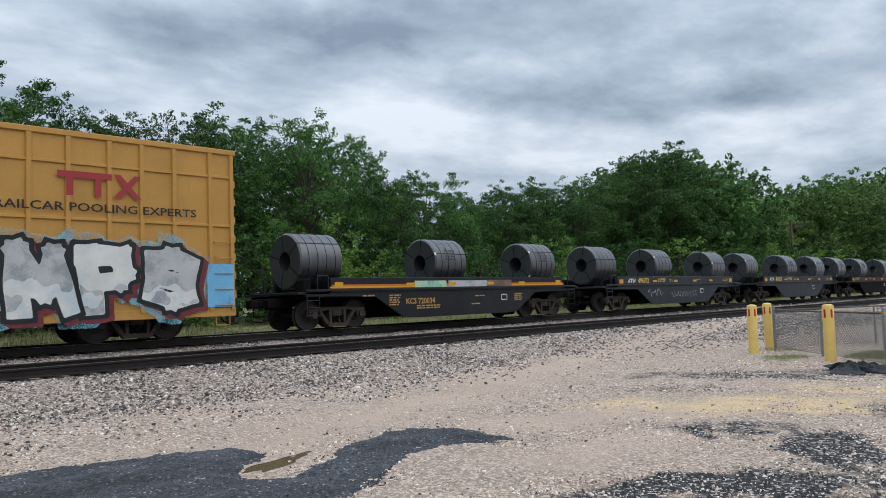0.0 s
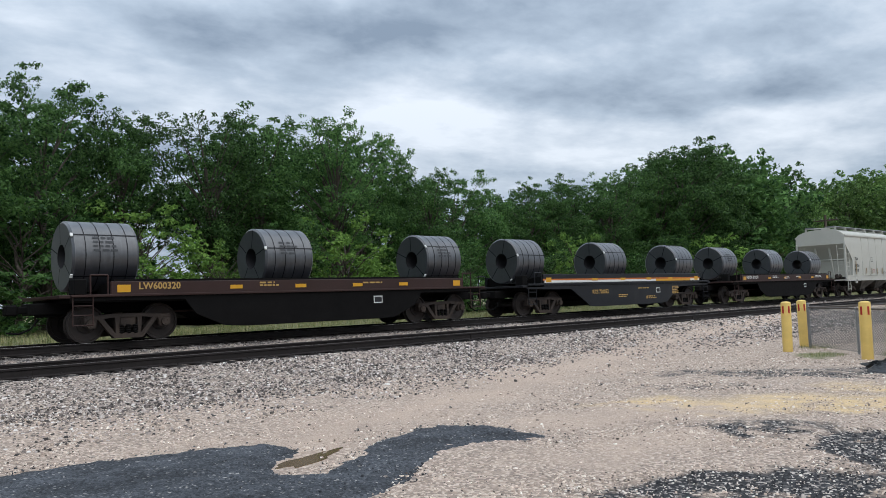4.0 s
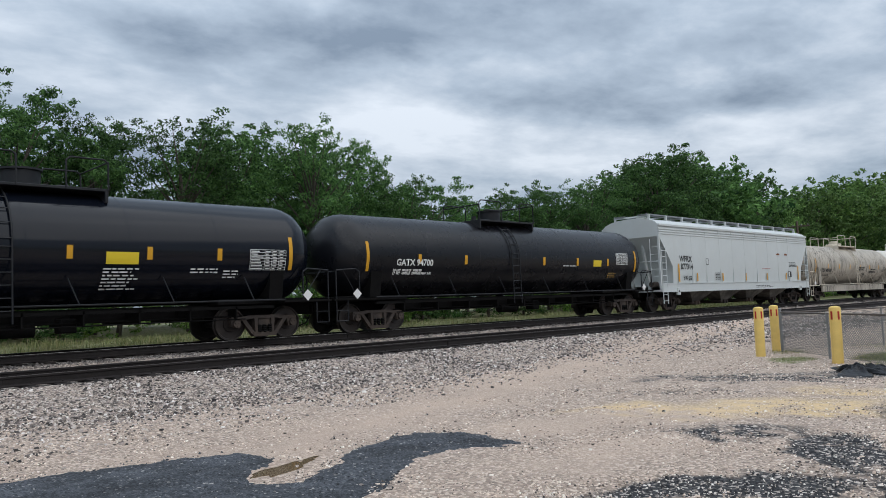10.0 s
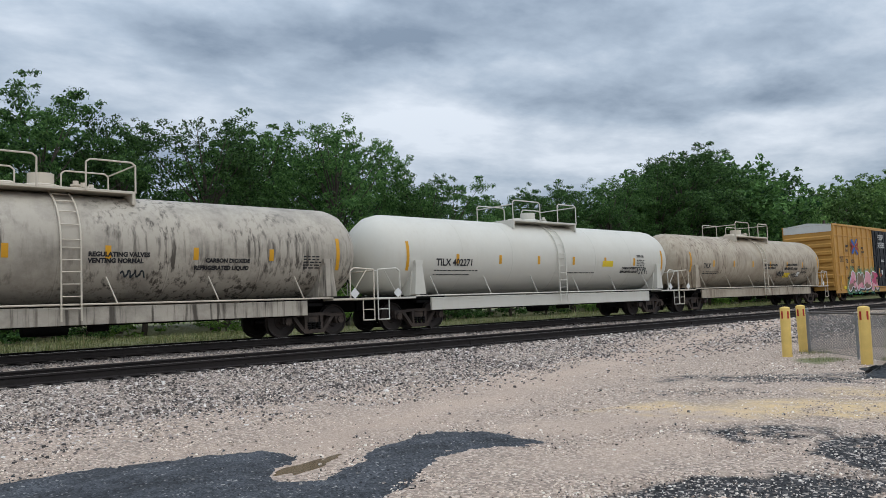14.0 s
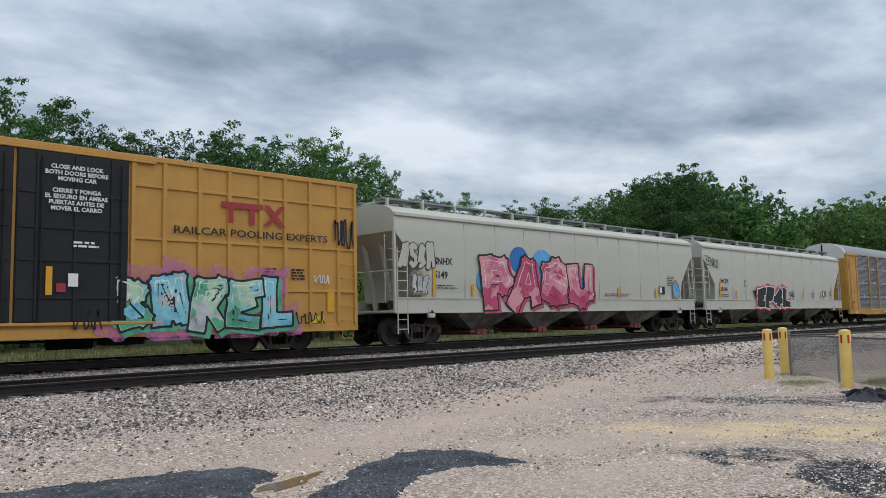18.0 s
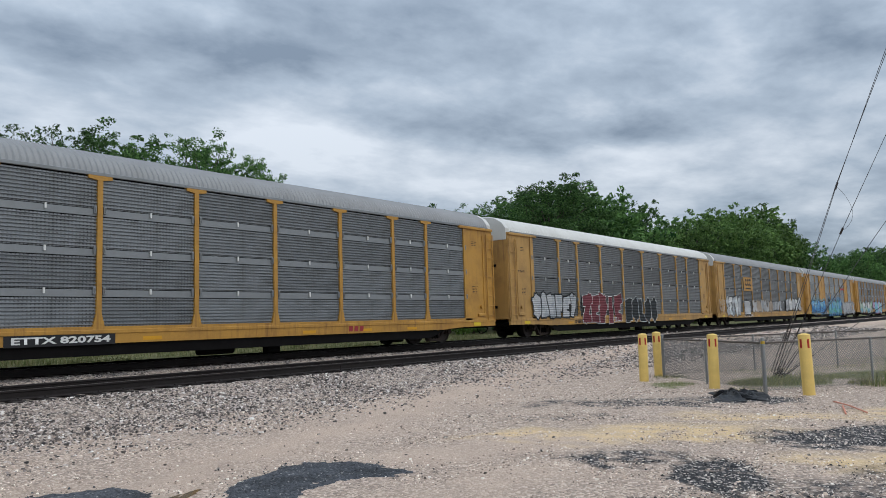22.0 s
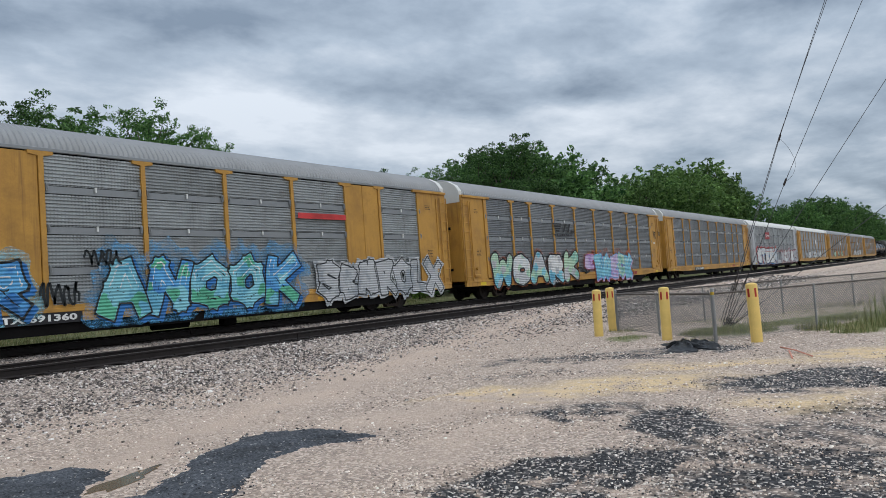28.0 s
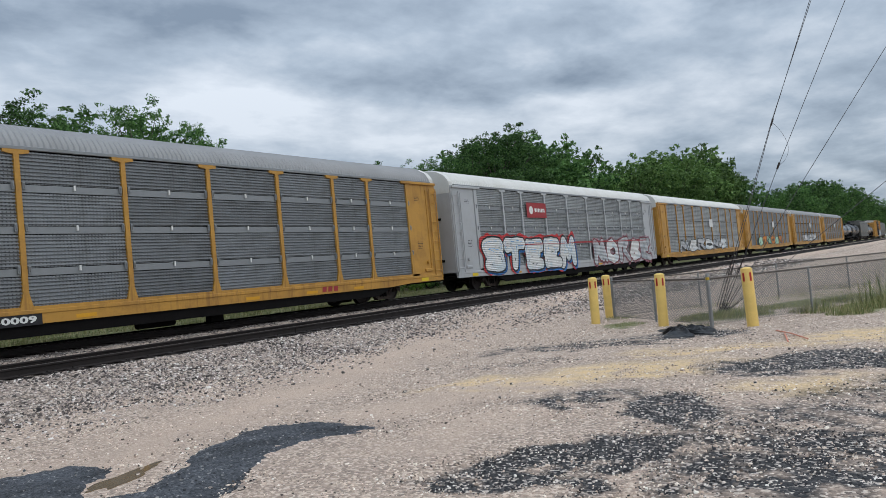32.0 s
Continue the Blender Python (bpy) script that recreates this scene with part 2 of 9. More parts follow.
# ---- mesh tools ----
class Geo:
    """Collects vertices and faces of one part."""

    def __init__(self):
        self.v, self.f = [], []

    def add(self, v, f):
        o = len(self.v)
        self.v += [tuple(p) for p in v]
        self.f += [tuple(i + o for i in q) for q in f]
        return self

    def box(self, x0, x1, y0, y1, z0, z1, bev=0.0):
        if not bev:
            v = [(x, y, z) for x in (x0, x1) for y in (y0, y1) for z in (z0, z1)]
            return self.add(v, [(0, 1, 3, 2), (4, 6, 7, 5), (0, 4, 5, 1), (2, 3, 7, 6), (0, 2, 6, 4), (1, 5, 7, 3)])
        b, v, ids = bev, [], {}
        for i, (x, dx) in enumerate(((x0, b), (x1, -b))):
            for j, (y, dy) in enumerate(((y0, b), (y1, -b))):
                for k, (z, dz) in enumerate(((z0, b), (z1, -b))):
                    ids[i, j, k] = (len(v), len(v) + 1, len(v) + 2)
                    v += [(x, y + dy, z + dz), (x + dx, y, z + dz), (x + dx, y + dy, z)]
        f = []
        for a in (0, 1):
            f.append([ids[a, j, k][0] for j, k in ((0, 0), (1, 0), (1, 1), (0, 1))])
            f.append([ids[i, a, k][1] for i, k in ((0, 0), (1, 0), (1, 1), (0, 1))])
            f.append([ids[i, j, a][2] for i, j in ((0, 0), (1, 0), (1, 1), (0, 1))])
            for c in (0, 1):
                f.append([ids[0, a, c][1], ids[1, a, c][1], ids[1, a, c][2], ids[0, a, c][2]])
                f.append([ids[a, 0, c][0], ids[a, 1, c][0], ids[a, 1, c][2], ids[a, 0, c][2]])
                f.append([ids[a, c, 0][0], ids[a, c, 1][0], ids[a, c, 1][1], ids[a, c, 0][1]])
        f += [list(t) for t in ids.values()]
        return self.add(v, f)

    def prism(self, pts, axis, a, b):
        """A polygon of two coordinates, drawn along the third axis from a to b."""
        def place(p, h):
            return {"x": (h, p[0], p[1]), "y": (p[0], h, p[1]), "z": (p[0], p[1], h)}[axis]
        n = len(pts)
        v = [place(p, a) for p in pts] + [place(p, b) for p in pts]
        f = [tuple(range(n)), tuple(range(n, 2 * n))] + [(i, (i + 1) % n, (i + 1) % n + n, i + n) for i in range(n)]
        return self.add(v, f)

    def cyl(self, p, q, r, n=10, r2=None, caps=True):
        p, q = Vector(p), Vector(q)
        r2 = r if r2 is None else r2
        d = (q - p).normalized()
        s = d.orthogonal().normalized()
        t = d.cross(s)
        ring = [(math.cos(2 * math.pi * i / n), math.sin(2 * math.pi * i / n)) for i in range(n)]
        v = [p + (s * c + t * e) * r for c, e in ring] + [q + (s * c + t * e) * r2 for c, e in ring]
        f = [(i, (i + 1) % n, (i + 1) % n + n, i + n) for i in range(n)]
        if caps:
            f += [tuple(range(n)), tuple(range(n, 2 * n))]
        return self.add(v, f)

    def tube(self, pts, r, n=6):
        for a, b in zip(pts, pts[1:]):
            self.cyl(a, b, r, n)
        return self

    def lathe(self, profile, centre, axis="x", n=24, arc=(0.0, 360.0)):
        """Turns rows of (place along the axis, radius) about an axis through centre."""
        full = abs(arc[1] - arc[0] - 360) < 1e-6
        m = n if full else n + 1
        v = []
        for h, r in profile:
            for i in range(m):
                a = radians(arc[0] + (arc[1] - arc[0]) * i / n)
                c, s = math.cos(a) * r, math.sin(a) * r
                v.append({"x": (centre[0] + h, centre[1] + c, centre[2] + s), "y": (centre[0] + c, centre[1] + h, centre[2] + s),
                          "z": (centre[0] + c, centre[1] + s, centre[2] + h)}[axis])
        f = []
        for k in range(len(profile) - 1):
            for i in range(n):
                j = (i + 1) % m
                f.append((k * m + i, k * m + j, (k + 1) * m + j, (k + 1) * m + i))
        return self.add(v, f)

    def grid(self, rows):
        """Rows of points, joined to a sheet."""
        w = len(rows[0])
        return self.add([p for r in rows for p in r],
                        [(k * w + i, k * w + i + 1, (k + 1) * w + i + 1, (k + 1) * w + i) for k in range(len(rows) - 1) for i in range(w - 1)])

    def mesh(self, name, mat, sharp=35.0, fix=True):
        me = bpy.data.meshes.new(name)
        me.from_pydata(self.v, [], self.f)
        if fix:
            bm = bmesh.new()
            bm.from_mesh(me)
            bmesh.ops.recalc_face_normals(bm, faces=bm.faces)
            bm.to_mesh(me)
            bm.free()
        if mat:
            me.materials.append(mat)
        if sharp:
            me.shade_smooth()
            me.set_sharp_from_angle(angle=radians(sharp))
        return me


def part(name, geo, mat, parent, label="", at=None, sharp=35.0):
    """Links a Geo or a mesh as one object under a thing or a part."""
    me = geo.mesh(name, mat, sharp) if isinstance(geo, Geo) else geo
    ob = new(name, me)
    ob.parent = parent
    if at is not None:
        ob.matrix_basis = at if isinstance(at, Matrix) else Matrix.Translation(at)
    return tagged(ob, label=label) if label else ob


def thing(name, label, category, group="", at=(0, 0, 0), geo=None, mat=None, kind=""):
    """A top-level thing: an Empty, or a mesh if geo is given."""
    ob = new(name, (geo.mesh(name, mat) if isinstance(geo, Geo) else geo) if geo else None)
    if not geo:
        ob.empty_display_size = 0.3
    ob.matrix_basis = at if isinstance(at, Matrix) else Matrix.Translation(at)
    return tagged(ob, label, category, group, kind)


def letters(body, height, width=None, bold=0.0, slant=0.0, align="LEFT", spacing=1.0, line=1.0):
    """Text as a flat mesh in x and z, facing -y; height is that of the capitals."""
    cu = bpy.data.curves.new("lettering", "FONT")
    cu.body, cu.size, cu.offset, cu.shear, cu.align_x = body, height * 1.38, bold, slant, align
    cu.space_character, cu.space_line, cu.resolution_u = spacing, line, 2
    tmp = bpy.data.objects.new("lettering", cu)
    me = bpy.data.meshes.new_from_object(tmp)
    bpy.data.objects.remove(tmp)
    n = len(me.vertices)
    co = np.empty(n * 3)
    me.vertices.foreach_get("co", co)
    co = co.reshape(n, 3)
    if width and n:
        w = co[:, 0].max() - co[:, 0].min()
        co[:, 0] *= width / w
    co = np.stack([co[:, 0], np.zeros(n), co[:, 1]], 1)
    me.vertices.foreach_set("co", co.ravel())
    return me


def stencil(body, mat, parent, x, z, height, y, width=None, bold=0.0, slant=0.0, align="LEFT", name="lettering", tank=None, spacing=1.0, line=1.0):
    """Lettering painted on the near side of a car; tank: (radius, centre height) wraps it round a shell."""
    if "\n" in body:
        for k, row in enumerate(body.split("\n")):
            if row.strip():
                stencil(row, mat, parent, x, z - k * height * 1.38 * line, height, y, width, bold, slant, align, name, tank, spacing)
        return None
    me = letters(body, height, width, bold, slant, align, spacing, line)
    n = len(me.vertices)
    co = np.empty(n * 3)
    me.vertices.foreach_get("co", co)
    co = co.reshape(n, 3) + (x, y, z)
    if tank:
        r, zc = tank
        co[:, 1] = -np.sqrt(np.maximum(r * r - (co[:, 2] - zc) ** 2, 0.01)) - 0.012
    me.vertices.foreach_set("co", co.ravel())
    me.materials.clear()
    me.materials.append(mat)
    me.update()
    return part(name, me, None, parent)


def bars(mat, parent, x, z, w, rows, y, h=0.05, gap=0.035, seed=0, tank=None, name="small_print"):
    """Rows of small writing that cannot be read, as dashes."""
    rnd = random.Random(seed)
    for r in range(rows):
        g = Geo()
        a, end = 0.0, w * rnd.uniform(0.75, 1.0)
        while a < end:
            b = min(end, a + rnd.uniform(0.06, 0.22))
            zz = z - r * (h + gap)
            if tank:
                def sh(q):
                    return -math.sqrt(max(tank[0] ** 2 - (q - tank[1]) ** 2, 0.01)) - 0.012
                g.add([(x + a, sh(zz), zz), (x + b, sh(zz), zz), (x + b, sh(zz + h), zz + h), (x + a, sh(zz + h), zz + h)], [(0, 1, 2, 3)])
            else:
                g.add([(x + a, y, zz), (x + b, y, zz), (x + b, y, zz + h), (x + a, y, zz + h)], [(0, 1, 2, 3)])
            a = b + rnd.uniform(0.025, 0.06)
        part(name, g, mat, parent, sharp=0)


def plate(mat, parent, x0, x1, z0, z1, y, name="marking", tank=None, label=""):
    """A flat painted or stuck-on patch on the near side."""
    g = Geo()
    if tank:
        n = 6
        zs = [z0 + (z1 - z0) * i / n for i in range(n + 1)]
        sh = [-math.sqrt(max(tank[0] ** 2 - (q - tank[1]) ** 2, 0.01)) - 0.008 for q in zs]
        g.grid([[(x0, s, q), (x1, s, q)] for s, q in zip(sh, zs)])
    else:
        g.add([(x0, y, z0), (x1, y, z0), (x1, y, z1), (x0, y, z1)], [(0, 1, 2, 3)])
    return part(name, g, mat, parent, label, sharp=0)


# ---- the plan: x along the track, y away from the camera, metres ----
TOR, TRACK_Y = 0.86, 20.3          # top of rail and centre line of the line that the train runs on
SIDING_TOR, SIDING_Y = 0.67, 15.82  # the empty track in front of it
GAUGE = 1.435


def lerp(x, *knots):
    for (a, p), (b, q) in zip(knots, knots[1:]):
        if x <= b:
            return p + (q - p) * max(0.0, min(1.0, (x - a) / (b - a)))
    return knots[-1][1]


def ground_z(x, y):
    """Level lot, rising to the ballast of the two tracks, with grass behind."""
    return lerp(y, (-2, 0.0), (8.5, 0.0), (12.6, 0.18), (14.1, 0.43), (14.5, 0.478), (15.0, 0.46), (17.1, 0.45), (17.6, 0.48), (18.6, 0.64), (22.0, 0.64), (23.0, 0.72), (28, 0.85), (60, 1.6))


def blob(x, y, cx, cy, rx, ry, turn=0.0, soft=0.35):
    c, s = math.cos(radians(turn)), math.sin(radians(turn))
    u, v = ((x - cx) * c + (y - cy) * s) / rx, (-(x - cx) * s + (y - cy) * c) / ry
    return max(0.0, min(1.0, (1.0 - math.hypot(u, v)) / soft + 0.5))


# stains of the lot: centre, radii, turn, strength
OILY = [(11.7, 1.8, 1.45, 1.0, -60, 1.0), (8.3, 2.85, 0.85, 0.5, 20, 1.0), (6.0, 3.2, 1.2, 0.38, -30, 0.95), (6.25, 2.65, 0.85, 0.5, -30, 1.0), (6.4, 1.3, 1.3, 0.8, -20, 0.66), (7.7, 1.7, 1.7, 0.9, -40, 0.50), (8.9, 4.1, 0.95, 0.5, -55, 0.55),
        (14.6, 6.3, 2.7, 0.75, -60, 0.54), (15.9, 4.7, 1.0, 0.7, -60, 0.8), (9.6, 0.9, 1.2, 0.7, -60, 0.45), (4.7, 1.6, 1.2, 0.8, 0, 0.5), (12.0, 6.6, 1.2, 0.5, -55, 0.35)]
SANDY = [(10.9, 4.5, 1.9, 0.75, -56), (13.4, 3.7, 1.3, 0.5, -60), (9.8, 1.7, 0.8, 0.5, -60), (14.8, 1.2, 1.7, 0.7, -60), (9.9, 6.2, 0.9, 0.4, -45)]
GRASSY = [(19.8, 5.0, 1.2, 1.1, 30), (23.5, 3.4, 2.6, 0.8, -25), (21.2, 1.5, 2.2, 0.6, -20), (27, 1.2, 4.5, 0.9, -8), (18.6, 7.3, 0.9, 0.5, 20)]


def smooth_track(x, y):
    """Share of fines pressed flat by tyres, where few stones lie loose."""
    line = lerp(x, (-2, 7.0), (5, 8.0), (7, 8.5), (13, 10.1), (20, 12.0), (32, 14))
    off = abs(y - line) / lerp(x, (0, 0.9), (8, 1.15), (20, 1.7))
    a = max(0.0, min(1.0, 1.45 - 1.3 * off)) * (0.78 + 0.22 * math.cos(off * 7.0))
    return max(a, 0.75 * blob(x, y, 8.6, 5.9, 2.4, 0.7, -25, 0.8), 0.6 * blob(x, y, 6.9, 4.7, 1.3, 0.5, -20, 0.8))


def zone(x, y):
    """Shares of oily dark grit, sand, grass, and coarse ballast at a place."""
    n1 = noise.noise(Vector((x * 0.9, y * 0.9, 0)))
    n2 = noise.noise(Vector((x * 3.1, y * 3.1, 5)))
    wob = 0.35 * n1 + 0.3 * n2
    oil = max(blob(x + wob * 1.1, y + wob * 0.8, *b[:5], 0.7) * b[5] for b in OILY)
    oil = max(0.0, min(1.0, oil * (1.10 + 0.9 * n2 + 0.7 * noise.noise(Vector((x * 7.0, y * 7.0, 9))))))
    sand = max(blob(x + wob * 1.6, y + wob, *b, 0.9) for b in SANDY) * max(0.0, min(1.0, 0.95 + 1.4 * n2))
    grass = max(blob(x + wob, y + wob, *b) for b in GRASSY)
    grass = max(grass, lerp(y, (22.4, 0.0), (23.6, 1.0)), lerp(y + 0.05 * x, (-34, 1.0), (-24, 0.0)))
    edge = 0.8 * n1
    coarse = lerp(y + edge, (9.8, 0.0), (11.8, 1.0), (22.3, 1.0), (23.4, 0.0))
    coarse = max(coarse, 0.62) * (1 - 0.95 * smooth_track(x + 0.5 * n1, y + 0.6 * n1 + 0.3 * n2))
    bed = max(lerp(abs(y - SIDING_Y), (0.9, 0.75), (1.4, 0.0)), lerp(abs(y - TRACK_Y), (1.6, 0.85), (2.4, 0.0)))
    return max(oil, bed * (0.7 + 0.5 * n2)), sand, grass, coarse


def axis(*spans):
    out = []
    for a, b, n in spans:
        out += [a + (b - a) * i / n for i in range(n)]
    return out + [spans[-1][1]]


gx = axis((-1500, -120, 8), (-120, -10, 16), (-10, 2, 24), (2, 17, 150), (17, 30, 60), (30, 70, 50), (70, 300, 40), (300, 3000, 14))
gy = axis((-1500, -60, 8), (-60, -4, 16), (-4, 0, 14), (0, 10, 100), (10, 24, 84), (24, 40, 16), (40, 2500, 14))
gv, gc = [], []
for y in gy:
    for x in gx:
        oil, sand, grass, coarse = zone(x, y)
        near = 1.0 if -10 < x < 70 and -10 < y < 40 else 0.0
        lump = near * (1 - blob(x, y, 4.45, 6.87, 0.9, 0.5, 20)) * (0.02 * noise.noise(Vector((x * 0.8, y * 0.8, 2))) + 0.008 * noise.noise(Vector((x * 5, y * 5, 3))))
        gv.append((x, y, ground_z(x, y) + lump - 0.03 * oil * near * 0.3))
        gc.append((oil, sand, grass, coarse))
w = len(gx)
gf = [(j * w + i, j * w + i + 1, (j + 1) * w + i + 1, (j + 1) * w + i) for j in range(len(gy) - 1) for i in range(w - 1)]
ground_mesh = bpy.data.meshes.new("ground")
ground_mesh.from_pydata(gv, [], gf)
attr = ground_mesh.color_attributes.new("zone", "FLOAT_COLOR", "POINT")
attr.data.foreach_set("color", np.array(gc, dtype=np.float32).ravel())
ground_mesh.shade_smooth()


def gravel_material(name, with_zone):
    """Crushed stone: cells of single stones over fines, with oily, sandy and grassy stretches."""
    m = bpy.data.materials.new(name)
    m.use_nodes = True
    nt = m.node_tree
    N, L = nt.nodes, nt.links
    bsdf = N["Principled BSDF"]
    bsdf.inputs["Roughness"].default_value = 0.9
    tc = N.new("ShaderNodeTexCoord")

    def tex(kind, scale, **kw):
        n = N.new(kind)
        L.new(tc.outputs["Object"], n.inputs["Vector"])
        n.inputs["Scale"].default_value = scale
        for k, v in kw.items():
            n.inputs[k].default_value = v
        return n

    def ramp(fac, *stops):
        r = N.new("ShaderNodeValToRGB")
        L.new(fac, r.inputs[0])
        el = r.color_ramp.elements
        while len(el) < len(stops):
            el.new(0.5)
        for e, (p, c) in zip(el, stops):
            e.position, e.color = p, (*c, 1)
        return r.outputs[0]

    def blend(fac, a, b, mode="MIX"):
        n = N.new("ShaderNodeMix")
        n.data_type, n.blend_type = "RGBA", mode
        for i, v in ((0, fac), (6, a), (7, b)):
            if isinstance(v, (int, float)):
                n.inputs[i].default_value = v
            elif isinstance(v, tuple):
                n.inputs[i].default_value = (*v, 1)
            else:
                L.new(v, n.inputs[i])
        return n.outputs[2]

    def math_of(op, a, b):
        n = N.new("ShaderNodeMath")
        n.operation, n.use_clamp = op, True
        for i, v in ((0, a), (1, b)):
            if isinstance(v, (int, float)):
                n.inputs[i].default_value = v
            else:
                L.new(v, n.inputs[i])
        return n.outputs[0]

    fine = tex("ShaderNodeTexVoronoi", 75.0, Randomness=1.0)
    stone = tex("ShaderNodeTexVoronoi", 34.0, Randomness=1.0)
    big = tex("ShaderNodeTexNoise", 0.55, Detail=6.0, Roughness=0.65)
    mid = tex("ShaderNodeTexNoise", 4.0, Detail=5.0, Roughness=0.7)
    bw_f = N.new("ShaderNodeRGBToBW")
    L.new(fine.outputs["Color"], bw_f.inputs[0])
    bw_s = N.new("ShaderNodeRGBToBW")
    L.new(stone.outputs["Color"], bw_s.inputs[0])
    stones = ramp(bw_s.outputs[0], (0.18, (0.052, 0.042, 0.037)), (0.40, (0.165, 0.128, 0.105)), (0.60, (0.412, 0.318, 0.257)), (0.82, (0.762, 0.65, 0.549)))
    fines = ramp(bw_f.outputs[0], (0.2, (0.299, 0.223, 0.172)), (0.5, (0.494, 0.378, 0.299)), (0.8, (0.659, 0.53, 0.432)))
    dust = ramp(big.outputs["Fac"], (0.40, (0.536, 0.405, 0.314)), (0.62, (0.433, 0.328, 0.257)))
    fines = blend(0.55, fines, dust)
    col = blend(ramp(mid.outputs["Fac"], (0.45, (0.05, 0.05, 0.05)), (0.62, (0.85, 0.85, 0.85))), fines, stones)
    patchy = ramp(mid.outputs["Fac"], (0.35, (0.55, 0.55, 0.55)), (0.62, (1, 1, 1)))
    if with_zone:
        at = N.new("ShaderNodeAttribute")
        at.attribute_name = "zone"
        sp = N.new("ShaderNodeSeparateColor")
        L.new(at.outputs["Color"], sp.inputs[0])
        oil, sand, grass, coarse = sp.outputs[0], sp.outputs[1], sp.outputs[2], at.outputs["Alpha"]
        grey_stones = blend(0.45, stones, blend(1.0, stones, (0.62, 0.68, 0.74), "MULTIPLY"))
        bedded = math_of("MULTIPLY", math_of("SUBTRACT", coarse, 0.64), 2.7)
        col = blend(math_of("MULTIPLY", coarse, patchy), fines, blend(bedded, stones, grey_stones))
        sandy = blend(0.75, fines, (0.74, 0.53, 0.25))
        col = blend(math_of("MULTIPLY", sand, ramp(mid.outputs["Fac"], (0.3, (0.35, 0.35, 0.35)), (0.6, (0.95, 0.95, 0.95)))), col, sandy)
        tar = ramp(bw_s.outputs[0], (0.25, (0.014, 0.014, 0.016)), (0.62, (0.034, 0.034, 0.037)), (0.72, (0.12, 0.108, 0.10)), (0.84, (0.52, 0.46, 0.41)))
        soak = ramp(math_of("ADD", math_of("MULTIPLY", mid.outputs["Fac"], 0.6), math_of("MULTIPLY", oil, 0.62)), (0.44, (0, 0, 0)), (0.76, (1, 1, 1)))
        col = blend(soak, col, tar)
        blades = ramp(fine.outputs["Distance"], (0.1, (0.05, 0.085, 0.025)), (0.5, (0.16, 0.17, 0.065)), (0.9, (0.22, 0.20, 0.10)))
        col = blend(math_of("MULTIPLY", grass, ramp(mid.outputs["Fac"], (0.3, (0.55, 0.55, 0.55)), (0.5, (1, 1, 1)))), col, blades)
    L.new(col, bsdf.inputs["Base Color"])
    b1, b2 = N.new("ShaderNodeBump"), N.new("ShaderNodeBump")
    b1.inputs["Strength"].default_value, b1.inputs["Distance"].default_value = 0.9, 0.02
    b2.inputs["Strength"].default_value, b2.inputs["Distance"].default_value = 0.7, 0.008
    b1.invert = b2.invert = True
    L.new(stone.outputs["Distance"], b1.inputs["Height"])
    L.new(fine.outputs["Distance"], b2.inputs["Height"])
    L.new(b1.outputs[0], b2.inputs["Normal"])
    L.new(b2.outputs[0], bsdf.inputs["Normal"])
    return m


ground_mesh.materials.append(gravel_material("crushed_stone", True))
tagged(new("ground", ground_mesh), "pale pinkish crushed stone lot with sand, tar stains and grass", "ground", kind="structure")

# ---- the two tracks ----
rail_dark = surface("rail_steel", (0.018, 0.014, 0.013), 0.8, 0.0, 0.3, 2.0, bump=0.002, grain=40)
rail_top = surface("rail_head", (0.30, 0.29, 0.28), 0.32, 0.9, 0.15, 3.0)
rail_dull = surface("rail_head_dull", (0.10, 0.085, 0.078), 0.5, 0.5, 0.25, 3.0)
tie_wood = surface("creosoted_wood", (0.026, 0.022, 0.020), 0.95, 0.0, 0.35, 3.0, bump=0.006, grain=30, spread=0.45, spec=0.12)
RAIL_PROFILE = [(-0.07, -0.18), (0.07, -0.18), (0.07, -0.165), (0.012, -0.14), (0.012, -0.045), (0.036, -0.035), (0.036, -0.006), (0.028, 0.0),
                (-0.028, 0.0), (-0.036, -0.006), (-0.036, -0.035), (-0.012, -0.045), (-0.012, -0.14), (-0.07, -0.165)]
TRACKS = []
for cy, top, worn, label in ((TRACK_Y, TOR, True, "busy railway track with polished rails on dark ties"), (SIDING_Y, SIDING_TOR, False, "empty rusty siding track on dark creosoted ties")):
    track = new("track_%d" % (len(TRACKS) + 1))
    tagged(track, label, "railway track", kind="structure")
    TRACKS.append(track)
    for side in (-1, 1):
        y = cy + side * (GAUGE / 2 + 0.036)
        g = Geo().prism([(y + a, top + b) for a, b in RAIL_PROFILE], "x", -80, 1100)
        rail = part("rail", g, rail_dark, track, "long dark rusty steel rail")
        part("rail_head", Geo().prism([(y - 0.026, top - 0.002), (y + 0.026, top - 0.002), (y + 0.024, top + 0.003), (y - 0.024, top + 0.003)], "x", -80, 1100),
             rail_top if worn else rail_dull, rail, "polished running surface" if worn else "dull running surface")
        for k in range(7):
            x = 3.5 + 11.9 * k + (5.9 if side > 0 else 0)
            for s in (-1, 1):
                part("joint_bar", Geo().box(x - 0.46, x + 0.46, y + s * 0.012, y + s * 0.034, top - 0.15, top - 0.05, 0.006), rail_dark, rail, "bolted joint bar")
